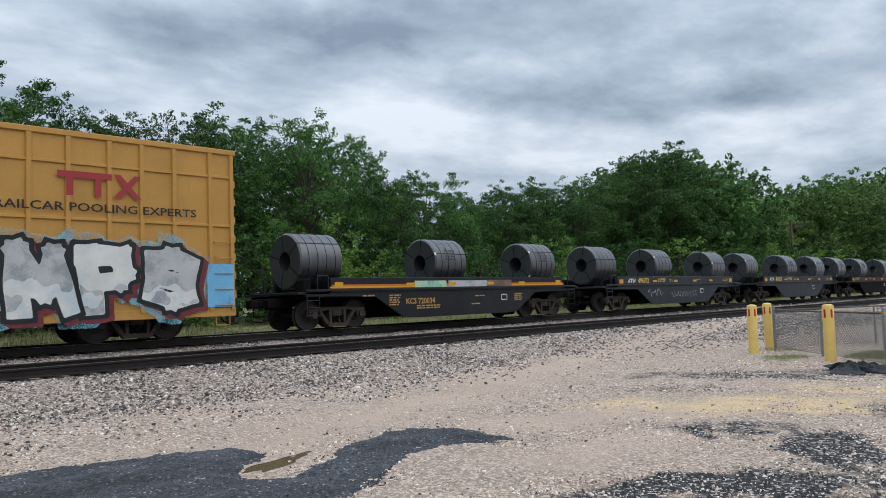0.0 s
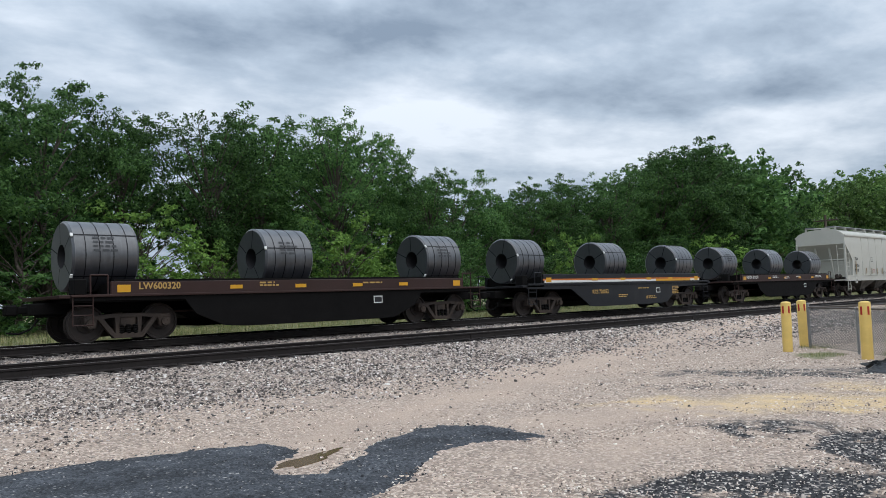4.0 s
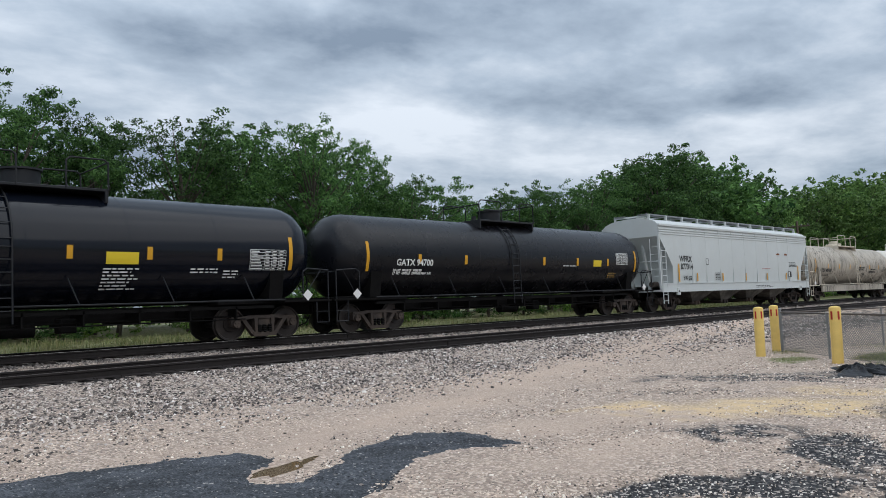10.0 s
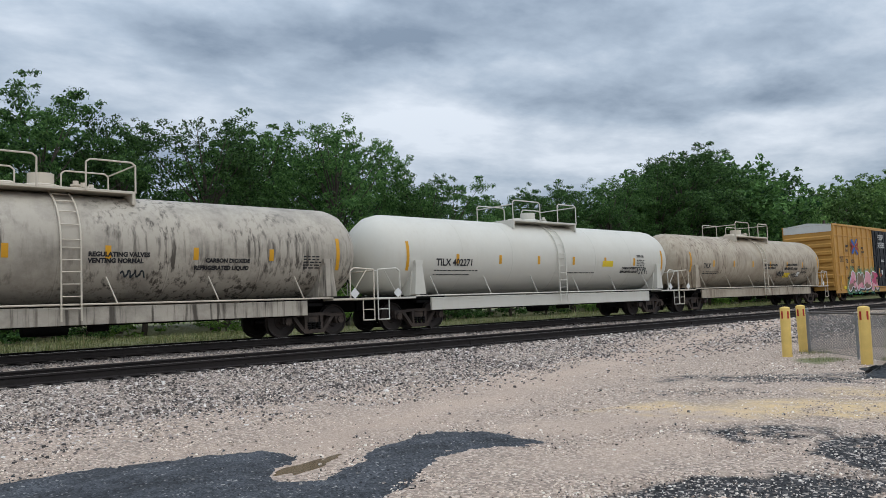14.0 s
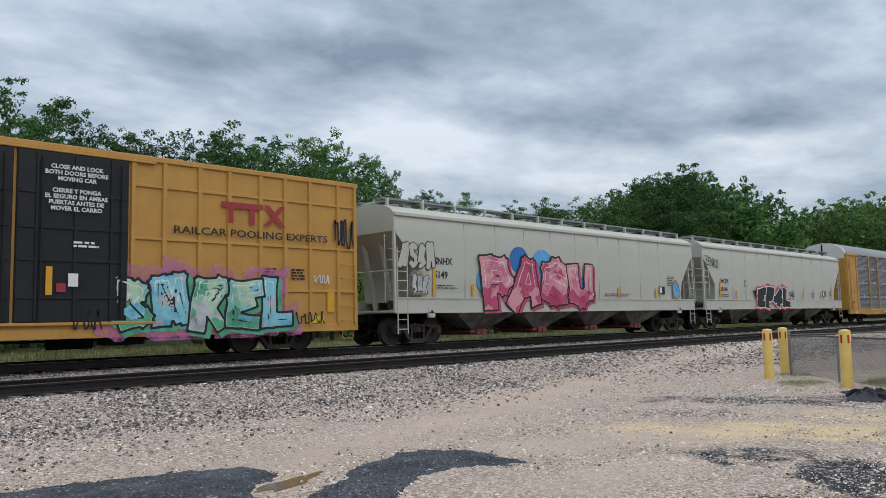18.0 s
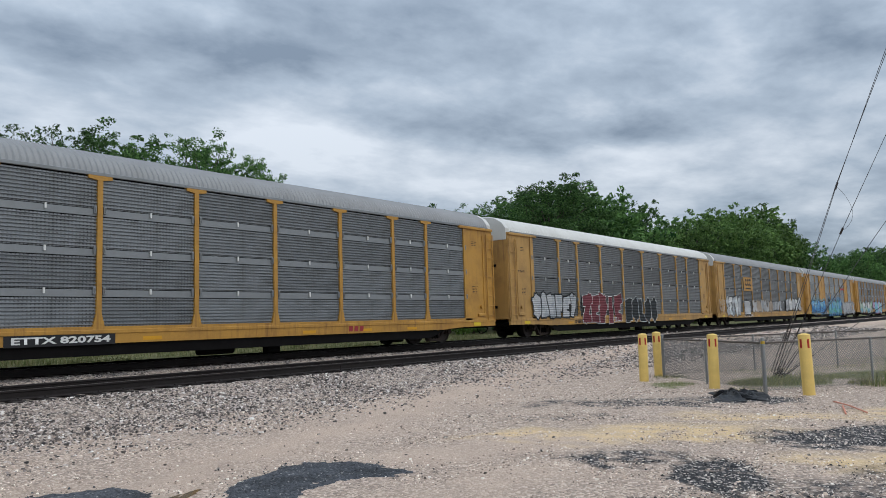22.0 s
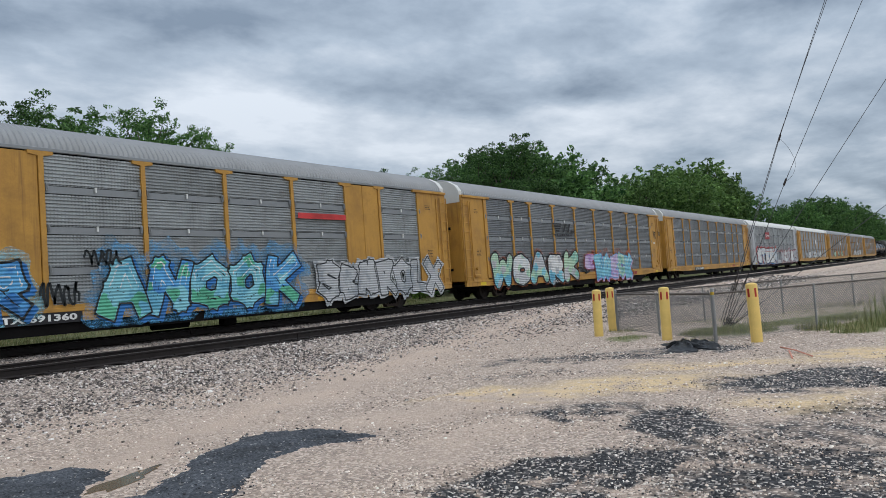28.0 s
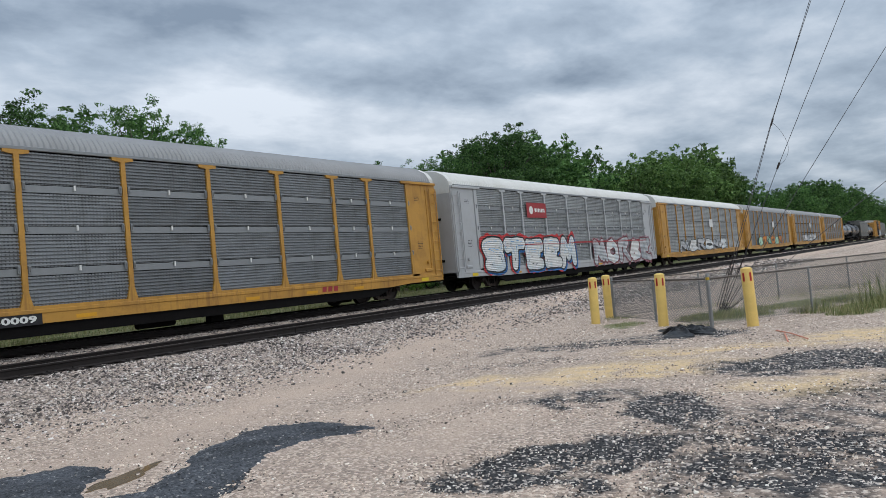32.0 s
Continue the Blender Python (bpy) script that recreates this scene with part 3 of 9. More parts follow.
# ---- trees behind the track ----
def leaf_material(name, dark, light):
    m = bpy.data.materials.new(name)
    m.use_nodes = True
    nt = m.node_tree
    N, L = nt.nodes, nt.links
    bsdf = N["Principled BSDF"]
    geo = N.new("ShaderNodeNewGeometry")
    r = N.new("ShaderNodeValToRGB")
    L.new(geo.outputs["Random Per Island"], r.inputs[0])
    r.color_ramp.elements[0].color, r.color_ramp.elements[1].color = (*dark, 1), (*light, 1)
    oi = N.new("ShaderNodeObjectInfo")
    hs = N.new("ShaderNodeHueSaturation")
    mr = N.new("ShaderNodeMapRange")
    mr.inputs["To Min"].default_value, mr.inputs["To Max"].default_value = 0.65, 1.4
    L.new(oi.outputs["Random"], mr.inputs["Value"])
    L.new(mr.outputs[0], hs.inputs["Value"])
    L.new(r.outputs[0], hs.inputs["Color"])
    L.new(hs.outputs[0], bsdf.inputs["Base Color"])
    bsdf.inputs["Roughness"].default_value, bsdf.inputs["Specular IOR Level"].default_value = 0.6, 0.15
    tr = N.new("ShaderNodeBsdfTranslucent")
    L.new(hs.outputs[0], tr.inputs[0])
    mx = N.new("ShaderNodeMixShader")
    mx.inputs[0].default_value = 0.36
    out = N["Material Output"]
    L.new(bsdf.outputs[0], mx.inputs[1])
    L.new(tr.outputs[0], mx.inputs[2])
    L.new(mx.outputs[0], out.inputs[0])
    return m


bark = surface("bark", (0.085, 0.07, 0.058), 0.95, 0.0, 0.3, 2.0, bump=0.02, grain=18)
leaf_oak = leaf_material("oak_leaf", (0.015, 0.044, 0.016), (0.115, 0.225, 0.062))
leaf_light = leaf_material("young_leaf", (0.07, 0.15, 0.03), (0.20, 0.33, 0.075))


def leaf_mesh(name, clumps, count, size, mat, rng):
    """Many small leaves in clumps, rows of centre and radii; they lie more or less flat on the clump's outside."""
    area = np.array([(r[0] * r[1] * r[2]) ** (2 / 3) for _, r in clumps])
    share = np.maximum(6, count * area / area.sum()).astype(int)
    pts, outs = [], []
    for (c, r), k in zip(clumps, share):
        d = rng.normal(size=(k, 3))
        d /= np.linalg.norm(d, axis=1)[:, None]
        pts.append(d * (rng.random((k, 1)) ** 0.45) * (0.85 + 0.3 * rng.random((k, 1))) * np.array(r) + np.array(c))
        outs.append(d)
    p, o = np.concatenate(pts), np.concatenate(outs)
    n = len(p)
    nrm = o * 0.6 + rng.normal(size=(n, 3)) * 0.55 + (0, 0, 0.45)
    nrm /= np.linalg.norm(nrm, axis=1)[:, None]
    a = np.cross(nrm, rng.normal(size=(n, 3)))
    a /= np.linalg.norm(a, axis=1)[:, None]
    b = np.cross(nrm, a)
    s = size * (0.6 + 0.9 * rng.random((n, 1)))
    v = np.stack([p - a * s, p + b * s * 0.9, p + a * s - nrm * s * 0.25], 1).reshape(-1, 3)
    me = bpy.data.meshes.new(name)
    me.vertices.add(n * 3)
    me.vertices.foreach_set("co", v.ravel())
    me.loops.add(n * 3)
    me.loops.foreach_set("vertex_index", np.arange(n * 3))
    me.polygons.add(n)
    me.polygons.foreach_set("loop_start", np.arange(n) * 3)
    me.polygons.foreach_set("loop_total", np.full(n, 3))
    me.update(calc_edges=True)
    me.materials.append(mat)
    return me


def tree_kind(seed, height, spread, leaf, count, size, bare=0.25, airy=1.0, twigs=True):
    """Trunk with limbs, and a crown of uneven clumps with gaps; unit height about `height`."""
    rnd, rng = random.Random(seed), np.random.default_rng(seed)
    g = Geo()
    lean = Vector((rnd.uniform(-0.05, 0.05), rnd.uniform(-0.05, 0.05), 1)) * height * 0.72
    n, last = 6, Vector((0, 0, -0.3))
    for i in range(n):
        q = lean * ((i + 1) / n) + Vector((rnd.uniform(-0.15, 0.15), rnd.uniform(-0.15, 0.15), 0))
        g.cyl(last, q, 0.021 * height * (1 - 0.8 * i / n), 7, 0.021 * height * (1 - 0.8 * (i + 1) / n), caps=False)
        last = q
    clumps = []
    m = 40
    heads = [(rnd.uniform(0, 6.28), rnd.uniform(0.75, 1.2)) for _ in range(5)]
    for k in range(m):
        t = bare + (1.0 - bare) * ((k + rnd.random()) / m)
        ang = k * 2.39996 + rnd.uniform(-0.6, 0.6)
        lobe = min(heads, key=lambda q: abs((q[0] - ang + math.pi) % (2 * math.pi) - math.pi))[1]
        reach = spread * lobe * (0.20 + 0.95 * math.sin(math.pi * min(1.0, (t - bare) / (1 - bare) * 0.70 + 0.15))) * rnd.uniform(0.35, 1.08)
        c = Vector((math.cos(ang) * reach, math.sin(ang) * reach, height * t * 0.92))
        base = lean * max(0.15, min(1.0, (t - 0.16)))
        if twigs or k % 2:
            elbow = base.lerp(c, 0.55) + Vector((0, 0, 0.1))
            g.cyl(base, elbow, 0.005 * height, 4, 0.0032 * height, caps=False)
            g.cyl(elbow, c, 0.0032 * height, 3, 0.001 * height, caps=False)
        r = rnd.uniform(0.055, 0.105) * height * (1.0 if t < 0.85 else 0.75)
        clumps.append((c, (r * rnd.uniform(0.9, 1.3) * airy, r * rnd.uniform(0.9, 1.3) * airy, r * rnd.uniform(0.45, 0.7))))
        for _ in range(7):
            d = Vector((rnd.gauss(0, 1), rnd.gauss(0, 1), rnd.gauss(0.35, 0.7))).normalized() * r * rnd.uniform(0.95, 1.55)
            q = r * rnd.uniform(0.22, 0.5)
            clumps.append((c + d, (q * rnd.uniform(0.8, 1.4), q * rnd.uniform(0.8, 1.4), q * 0.65)))
    return g.mesh("trunk", bark, 60), leaf_mesh("crown", clumps, count, size, leaf, rng)


TREE_KINDS = [tree_kind(11, 10.0, 2.9, leaf_oak, 33000, 0.068), tree_kind(12, 10.0, 2.5, leaf_oak, 33000, 0.066, 0.3, 0.9), tree_kind(13, 10.0, 3.2, leaf_oak, 34000, 0.070, 0.2),
              tree_kind(14, 10.0, 2.7, leaf_oak, 24000, 0.062, 0.35, 0.8), tree_kind(15, 10.0, 3.0, leaf_oak, 33000, 0.068, 0.12)]
FAR_KINDS = [tree_kind(21, 10.0, 3.0, leaf_oak, 8000, 0.15, 0.1, twigs=False), tree_kind(22, 10.0, 2.7, leaf_oak, 8000, 0.145, 0.15, twigs=False), tree_kind(23, 10.0, 3.2, leaf_oak, 8000, 0.155, 0.1, twigs=False)]
# lighter copy of the oak leaf; the look of lit crowns is in its colour
leaf_lit = leaf_material("lit_leaf", (0.035, 0.082, 0.024), (0.18, 0.30, 0.085))
LIT_KINDS = [tree_kind(25, 10.0, 3.0, leaf_lit, 8000, 0.15, 0.1, twigs=False), tree_kind(26, 10.0, 2.8, leaf_lit, 8000, 0.145, 0.12, twigs=False)]
SHRUB_KINDS = [tree_kind(31, 4.0, 1.7, leaf_light, 6000, 0.062, 0.08), tree_kind(32, 4.0, 2.0, leaf_oak, 6000, 0.065, 0.05)]

# skyline of the wood: bearing in degrees from straight across the track, rise per metre of depth
SKYLINE = ((-60, 0.26), (5, 0.25), (14, 0.267), (18.5, 0.288), (21.4, 0.248), (24, 0.286), (27.6, 0.262), (29.5, 0.283), (31.3, 0.255), (34.5, 0.306), (37.2, 0.278),
           (37.8, 0.242), (41.3, 0.243), (45, 0.228), (46.4, 0.208), (49.3, 0.230), (52.7, 0.248), (53.7, 0.232), (55.5, 0.273), (57.8, 0.29), (59.8, 0.353), (61.1, 0.372),
           (61.6, 0.345), (63.7, 0.386), (66.3, 0.35), (67.5, 0.36), (68.0, 0.265), (70.2, 0.35), (72.4, 0.42), (74.5, 0.475), (76.9, 0.425), (77.2, 0.37), (79.1, 0.39),
           (79.4, 0.325), (81.0, 0.445), (83.3, 0.56), (86, 0.54), (89, 0.55))


def skyline(x, y):
    return lerp(math.degrees(math.atan2(x, y)), *SKYLINE) * y + 1.6


def plant(kind, name, x, y, h, unit, turn, wide, label, group):
    tr = thing(name, label, "tree" if name == "tree" else "shrub", group, at=Matrix.Translation((x, y, ground_z(x, y) - 0.05)) @ Matrix.Rotation(turn, 4, "Z"))
    k = h / unit
    sc = Matrix.Diagonal((k * wide, k * wide, k, 1))
    part("trunk", kind[0], None, tr, at=sc)
    part("crown", kind[1], None, tr, at=sc)


rnd = random.Random(5)
x = -16.0
while x < 900:
    y = rnd.uniform(31.5, 34.0)
    far = max(0.0, x - 60)
    top = skyline(x, y) - ground_z(x, y)
    left, right = skyline(x - 1.5, y), skyline(x + 1.5, y)
    h = (0.6 * top + 0.4 * min(top, left, right) + 0.0) * rnd.uniform(1.02, 1.10) * (0.975 if x > 34 else 1.0)
    # stretch whose trees get the leaf colour with light painted in
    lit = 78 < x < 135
    plant(rnd.choice(TREE_KINDS if 4 < x < 62 else LIT_KINDS if lit else FAR_KINDS), "tree", x, y, h, 10.0, rnd.uniform(0, 6.28), rnd.uniform(0.85, 1.1), "lighter green leafy tree behind the grass strip, lit look in its colour" if lit else "tall dark green leafy tree behind the grass strip", "trees behind the track")
    x += rnd.uniform(2.6, 3.6) + far * 0.045
x = -14.0
while x < 160:
    y = rnd.uniform(36.5, 40)
    h = (skyline(x, y) - ground_z(x, y)) * rnd.uniform(0.86, 0.96)
    plant(rnd.choice(FAR_KINDS), "tree", x, y, h, 10.0, rnd.uniform(0, 6.28), rnd.uniform(1.0, 1.3), "dense green tree in the second row of the wood", "trees behind the track")
    x += rnd.uniform(4.0, 5.5) + max(0, x - 60) * 0.05
x = -10.0
while x < 120:
    lightish = 0 if rnd.random() < 0.42 else 1
    plant(SHRUB_KINDS[lightish], "shrub", x, rnd.uniform(28.0, 30.5), rnd.uniform(2.6, 5.4), 4.0, rnd.uniform(0, 6.28), rnd.uniform(0.9, 1.3),
          ("bright green young bushy shrub at the wood's edge", "dark green bushy shrub at the wood's edge")[lightish], "shrubs at the wood's edge")
    x += rnd.uniform(2.0, 3.4) + max(0, x - 40) * 0.04

# ---- the train: car space has x along the car, y across (near side is -y), z from the top of rail ----
def speed_s(t):
    """How far the train has come since the start, in metres."""
    return 13.7026 * t + 0.0119944 * t * t


MOVING = []  # things and their place along the track at the start


def rolling(name, label, category, u, group="", y=0.0, z=0.0):
    ob = thing(name, label, category, group, at=(u, TRACK_Y + y, TOR + z))
    MOVING.append((ob, u, y, z))
    return ob


yellow_paint = surface("yellow_car_paint", (0.46, 0.245, 0.058), 0.5, 0.0, 0.10, 0.8, dirt=0.35, dirt_rgb=(0.25, 0.13, 0.04), streak=0.35, bump=0.002, grain=25)
yellow_faded = surface("faded_yellow_rack_paint", (0.45, 0.265, 0.085), 0.55, 0.0, 0.12, 0.8, dirt=0.6, dirt_rgb=(0.15, 0.085, 0.045), streak=1.0, bump=0.001, grain=25)
yellow_rack = surface("yellow_rack_paint", (0.47, 0.25, 0.050), 0.5, 0.0, 0.12, 0.8, dirt=0.6, dirt_rgb=(0.17, 0.08, 0.03), streak=1.0, bump=0.001, grain=25)
black_paint = surface("black_car_paint", (0.014, 0.015, 0.018), 0.5, 0.0, 0.25, 0.8, dirt=0.3, dirt_rgb=(0.035, 0.032, 0.03), streak=0.3, spec=0.22)
tank_black = surface("gloss_black_tank", (0.004, 0.0055, 0.010), 0.15, 0.0, 0.15, 0.6, dirt=0.08, dirt_rgb=(0.02, 0.02, 0.02), streak=0.10, spec=0.26)
tank_dull = surface("dull_black_tank", (0.006, 0.0065, 0.009), 0.28, 0.0, 0.15, 0.6, dirt=0.2, dirt_rgb=(0.028, 0.025, 0.024), streak=0.2, spec=0.24)
tank_cream = surface("cream_tank", (0.56, 0.50, 0.41), 0.42, 0.0, 0.06, 0.5, dirt=0.2, dirt_rgb=(0.36, 0.30, 0.23), streak=0.3)
tank_white = surface("white_tank", (0.58, 0.56, 0.50), 0.42, 0.0, 0.05, 0.5, dirt=0.2, dirt_rgb=(0.45, 0.40, 0.32), streak=0.3)
tank_soiled = surface("soiled_white_tank", (0.43, 0.385, 0.32), 0.5, 0.0, 0.12, 0.5, dirt=0.7, dirt_rgb=(0.085, 0.072, 0.058), streak=3.2, edge=(0.46, 0.78))
tank_stained = surface("stained_beige_tank", (0.43, 0.37, 0.285), 0.55, 0.0, 0.12, 0.5, dirt=0.65, dirt_rgb=(0.15, 0.105, 0.07), streak=2.2, edge=(0.42, 0.75))
hopper_grey = surface("pale_grey_hopper", (0.47, 0.465, 0.415), 0.5, 0.0, 0.06, 0.4, dirt=0.22, dirt_rgb=(0.34, 0.31, 0.26), streak=0.25)
hopper_dark = surface("dark_grey_hopper", (0.13, 0.13, 0.12), 0.6, 0.0, 0.1, 0.5, dirt=0.4, dirt_rgb=(0.06, 0.055, 0.05), streak=0.4)
hopper_white = surface("white_grey_hopper", (0.52, 0.545, 0.54), 0.45, 0.0, 0.05, 0.4, dirt=0.15, dirt_rgb=(0.35, 0.34, 0.31), streak=0.22)
hopper_warm = surface("warm_grey_hopper", (0.44, 0.435, 0.385), 0.48, 0.0, 0.06, 0.4, dirt=0.2, dirt_rgb=(0.33, 0.30, 0.24), streak=0.3)
brown_paint = surface("brown_car_paint", (0.042, 0.022, 0.019), 0.6, 0.0, 0.25, 0.8, dirt=0.4, dirt_rgb=(0.025, 0.02, 0.018), streak=0.3, spec=0.2)
slate_paint = surface("slate_car_paint", (0.026, 0.031, 0.036), 0.55, 0.0, 0.2, 0.8, dirt=0.35, dirt_rgb=(0.045, 0.042, 0.04), streak=0.3, spec=0.22)
truck_iron = surface("cast_iron_truck", (0.050, 0.041, 0.037), 0.85, 0.0, 0.3, 3.0, dirt=0.5, dirt_rgb=(0.12, 0.085, 0.062), bump=0.004, grain=30, spec=0.15)
wheel_iron = surface("wheel_steel", (0.036, 0.030, 0.028), 0.6, 0.1, 0.25, 3.0, dirt=0.4, dirt_rgb=(0.07, 0.045, 0.035), spec=0.3)
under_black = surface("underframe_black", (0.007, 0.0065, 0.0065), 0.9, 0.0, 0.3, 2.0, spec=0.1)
panel_grey = surface("galvanised_panel", (0.235, 0.25, 0.262), 0.5, 0.3, 0.20, 0.7, dirt=0.6, dirt_rgb=(0.075, 0.072, 0.066), streak=1.0, spread=0.16, holes=True)
panel_dark = surface("dark_galvanised_panel", (0.185, 0.192, 0.196), 0.5, 0.3, 0.18, 0.7, dirt=0.45, dirt_rgb=(0.045, 0.042, 0.038), streak=0.9, spread=0.18)
panel_light = surface("light_galvanised_panel", (0.35, 0.37, 0.375), 0.5, 0.25, 0.18, 0.7, dirt=0.6, dirt_rgb=(0.095, 0.092, 0.086), streak=1.0, spread=0.16, holes=True)
strip_grey = surface("plain_galvanised_strip", (0.25, 0.262, 0.27), 0.45, 0.35, 0.12, 1.0, dirt=0.3, dirt_rgb=(0.1, 0.1, 0.09))
roof_grey = surface("galvanised_roof", (0.25, 0.255, 0.26), 0.5, 0.25, 0.12, 0.8, dirt=0.3, dirt_rgb=(0.15, 0.145, 0.14))
roof_white = surface("white_roof", (0.58, 0.58, 0.555), 0.5, 0.0, 0.06, 0.6, dirt=0.3, dirt_rgb=(0.36, 0.34, 0.30), streak=0.3)
white_mark = surface("white_lettering", (0.66, 0.66, 0.64), 0.6, 0.0, 0.08)
black_mark = surface("black_lettering", (0.018, 0.018, 0.02), 0.6, 0.0, 0.1)
yellow_mark = surface("yellow_lettering", (0.62, 0.42, 0.10), 0.6, 0.0, 0.12)
gold_mark = surface("gold_lettering", (0.42, 0.26, 0.08), 0.6, 0.0, 0.1)
amber_tape = surface("amber_reflector", (0.60, 0.30, 0.02), 0.4, 0.0, 0.1, 5.0)
yellow_tape = surface("yellow_placard", (0.68, 0.50, 0.03), 0.5, 0.0, 0.06)
red_mark = surface("maroon_marking", (0.30, 0.035, 0.04), 0.6, 0.0, 0.1)
blue_mark = surface("blue_marking", (0.03, 0.10, 0.34), 0.6, 0.0, 0.1)
orange_mark = surface("orange_stripe", (0.48, 0.14, 0.03), 0.6, 0.0, 0.12)
rust_stain = surface("rust_stain", (0.20, 0.07, 0.03), 0.8, 0.0, 0.25, 4.0)

# running gear, built once
_g = Geo()
for s in (-1, 1):
    y = s * GAUGE / 2
    _g.lathe([(0.0, 0.06), (0.0, 0.20), (0.03, 0.22), (0.03, 0.40), (-0.01, 0.42), (-0.01, 0.458), (0.11, 0.455), (0.115, 0.485), (0.14, 0.48), (0.14, 0.40),
              (0.09, 0.38), (0.09, 0.22), (0.14, 0.20), (0.14, 0.06)] if s < 0 else
             [(0.0, 0.06), (0.0, 0.20), (-0.03, 0.22), (-0.03, 0.40), (0.01, 0.42), (0.01, 0.458), (-0.11, 0.455), (-0.115, 0.485), (-0.14, 0.48), (-0.14, 0.40),
              (-0.09, 0.38), (-0.09, 0.22), (-0.14, 0.20), (-0.14, 0.06)], (0, y + s * 0.05, 0), "y", 18)
_g.cyl((0, -0.98, 0), (0, 0.98, 0), 0.08, 10)
WHEELSET = _g.mesh("wheelset", wheel_iron)
_c = Geo().cyl((0, -0.10, 0), (0, 0.10, 0), 0.105, 14)
for i in range(3):
    a = i * 2.0944 + 0.5
    _c.cyl((0.06 * math.cos(a), -0.12, 0.06 * math.sin(a)), (0.06 * math.cos(a), 0.12, 0.06 * math.sin(a)), 0.02, 6)
BEARING = _c.mesh("bearing_cap", truck_iron)
_f = Geo()
_f.prism([(-1.02, 0.10), (-0.98, 0.20), (-0.70, 0.20), (-0.42, 0.23), (0.42, 0.23), (0.70, 0.20), (0.98, 0.20), (1.02, 0.10), (0.66, 0.10), (0.42, 0.14), (-0.42, 0.14), (-0.66, 0.10)], "y", -0.085, 0.085)
_f.prism([(-0.36, -0.24), (-0.40, -0.30), (-0.34, -0.37), (0.34, -0.37), (0.40, -0.30), (0.36, -0.24)], "y", -0.10, 0.10)
for s in (-1, 1):
    _f.prism([(s * 0.74, 0.12), (s * 0.60, 0.12), (s * 0.30, -0.27), (s * 0.41, -0.30)], "y", -0.075, 0.075)
    _f.prism([(s * 0.22, 0.16), (s * 0.33, 0.16), (s * 0.30, -0.27), (s * 0.22, -0.27)], "y", -0.08, 0.08)
    _f.prism([(s * 0.74, 0.11), (s * 0.78, -0.10), (s * 0.84, -0.12), (s * 0.86, 0.11)], "y", -0.08, 0.08)
    _f.prism([(s * 0.97, 0.11), (s * 0.98, -0.08), (s * 1.05, -0.06), (s * 1.06, 0.11)], "y", -0.08, 0.08)
    _f.box(s * 0.91 - 0.15, s * 0.91 + 0.15, -0.09, 0.09, 0.09, 0.19, 0.02)
SIDE_FRAME = _f.mesh("side_frame", truck_iron)
_s = Geo()
_s.lathe([(-0.26 + 0.0275 * k, 0.075 if k % 2 else 0.05) for k in range(9)], (0, 0, 0), "z", 8)
SPRINGS = _s.mesh("spring", under_black)
BOLSTER = Geo().box(-0.2, 0.2, -1.05, 1.05, -0.10, 0.16, 0.03).box(-0.12, 0.12, -0.3, 0.3, 0.16, 0.30).box(-0.8, 0.8, -0.05, 0.05, -0.15, 0.0).mesh("truck", truck_iron)
WHEELSETS = []


def bogie(car, x):
    """A two-axle freight truck under a car."""
    tk = part("truck", BOLSTER, None, car, "cast iron two-axle truck", at=(x, 0, 0.46))
    for s in (-1, 1):
        fr = part("side_frame", SIDE_FRAME, None, tk, at=(0, s * 1.0, 0))
        for i in (-1, 0, 1):
            part("spring", SPRINGS, None, fr, at=(i * 0.17, s * 0.06, 0))
        for e in (-1, 1):
            part("bearing_cap", BEARING, None, tk, at=(e * 0.91, s * 1.06, 0))
    for e in (-1, 1):
        ws = part("wheelset", WHEELSET, None, tk)
        ws.matrix_parent_inverse = Matrix.Translation((e * 0.91, 0, 0))
        WHEELSETS.append(ws)


def couplers(car, half, mat=None):
    """Draft gear, knuckle and hoses at both ends."""
    for s in (-1, 1):
        g = Geo().box(min(s * half, s * (half + 0.55)), max(s * half, s * (half + 0.55)), -0.09, 0.09, 0.76, 0.94, 0.02)
        g.box(min(s * (half + 0.45), s * (half + 0.72)), max(s * (half + 0.45), s * (half + 0.72)), -0.16, 0.14, 0.72, 0.98, 0.04)
        g.box(min(s * (half - 0.4), s * half), max(s * (half - 0.4), s * half), -0.25, 0.25, 0.66, 1.0, 0.02)
        part("coupler", g, under_black, car)
        pts = [(s * (half + 0.1), -0.42, 0.62), (s * (half + 0.25), -0.44, 0.40), (s * (half + 0.5), -0.40, 0.30), (s * (half + 0.75), -0.36, 0.33)]
        part("air_hose", Geo().tube(pts, 0.022, 6), under_black, car)


def ladder(car, x0, x1, y, z0, z1, n, mat, r=0.016, rail=0.022, name="ladder"):
    g = Geo()
    for x in (x0, x1):
        g.cyl((x, y, z0), (x, y, z1), rail, 6)
    for i in range(n):
        z = z0 + (z1 - z0) * (i + 0.5) / n
        g.cyl((x0, y, z), (x1, y, z), r, 6)
    return part(name, g, mat, car)


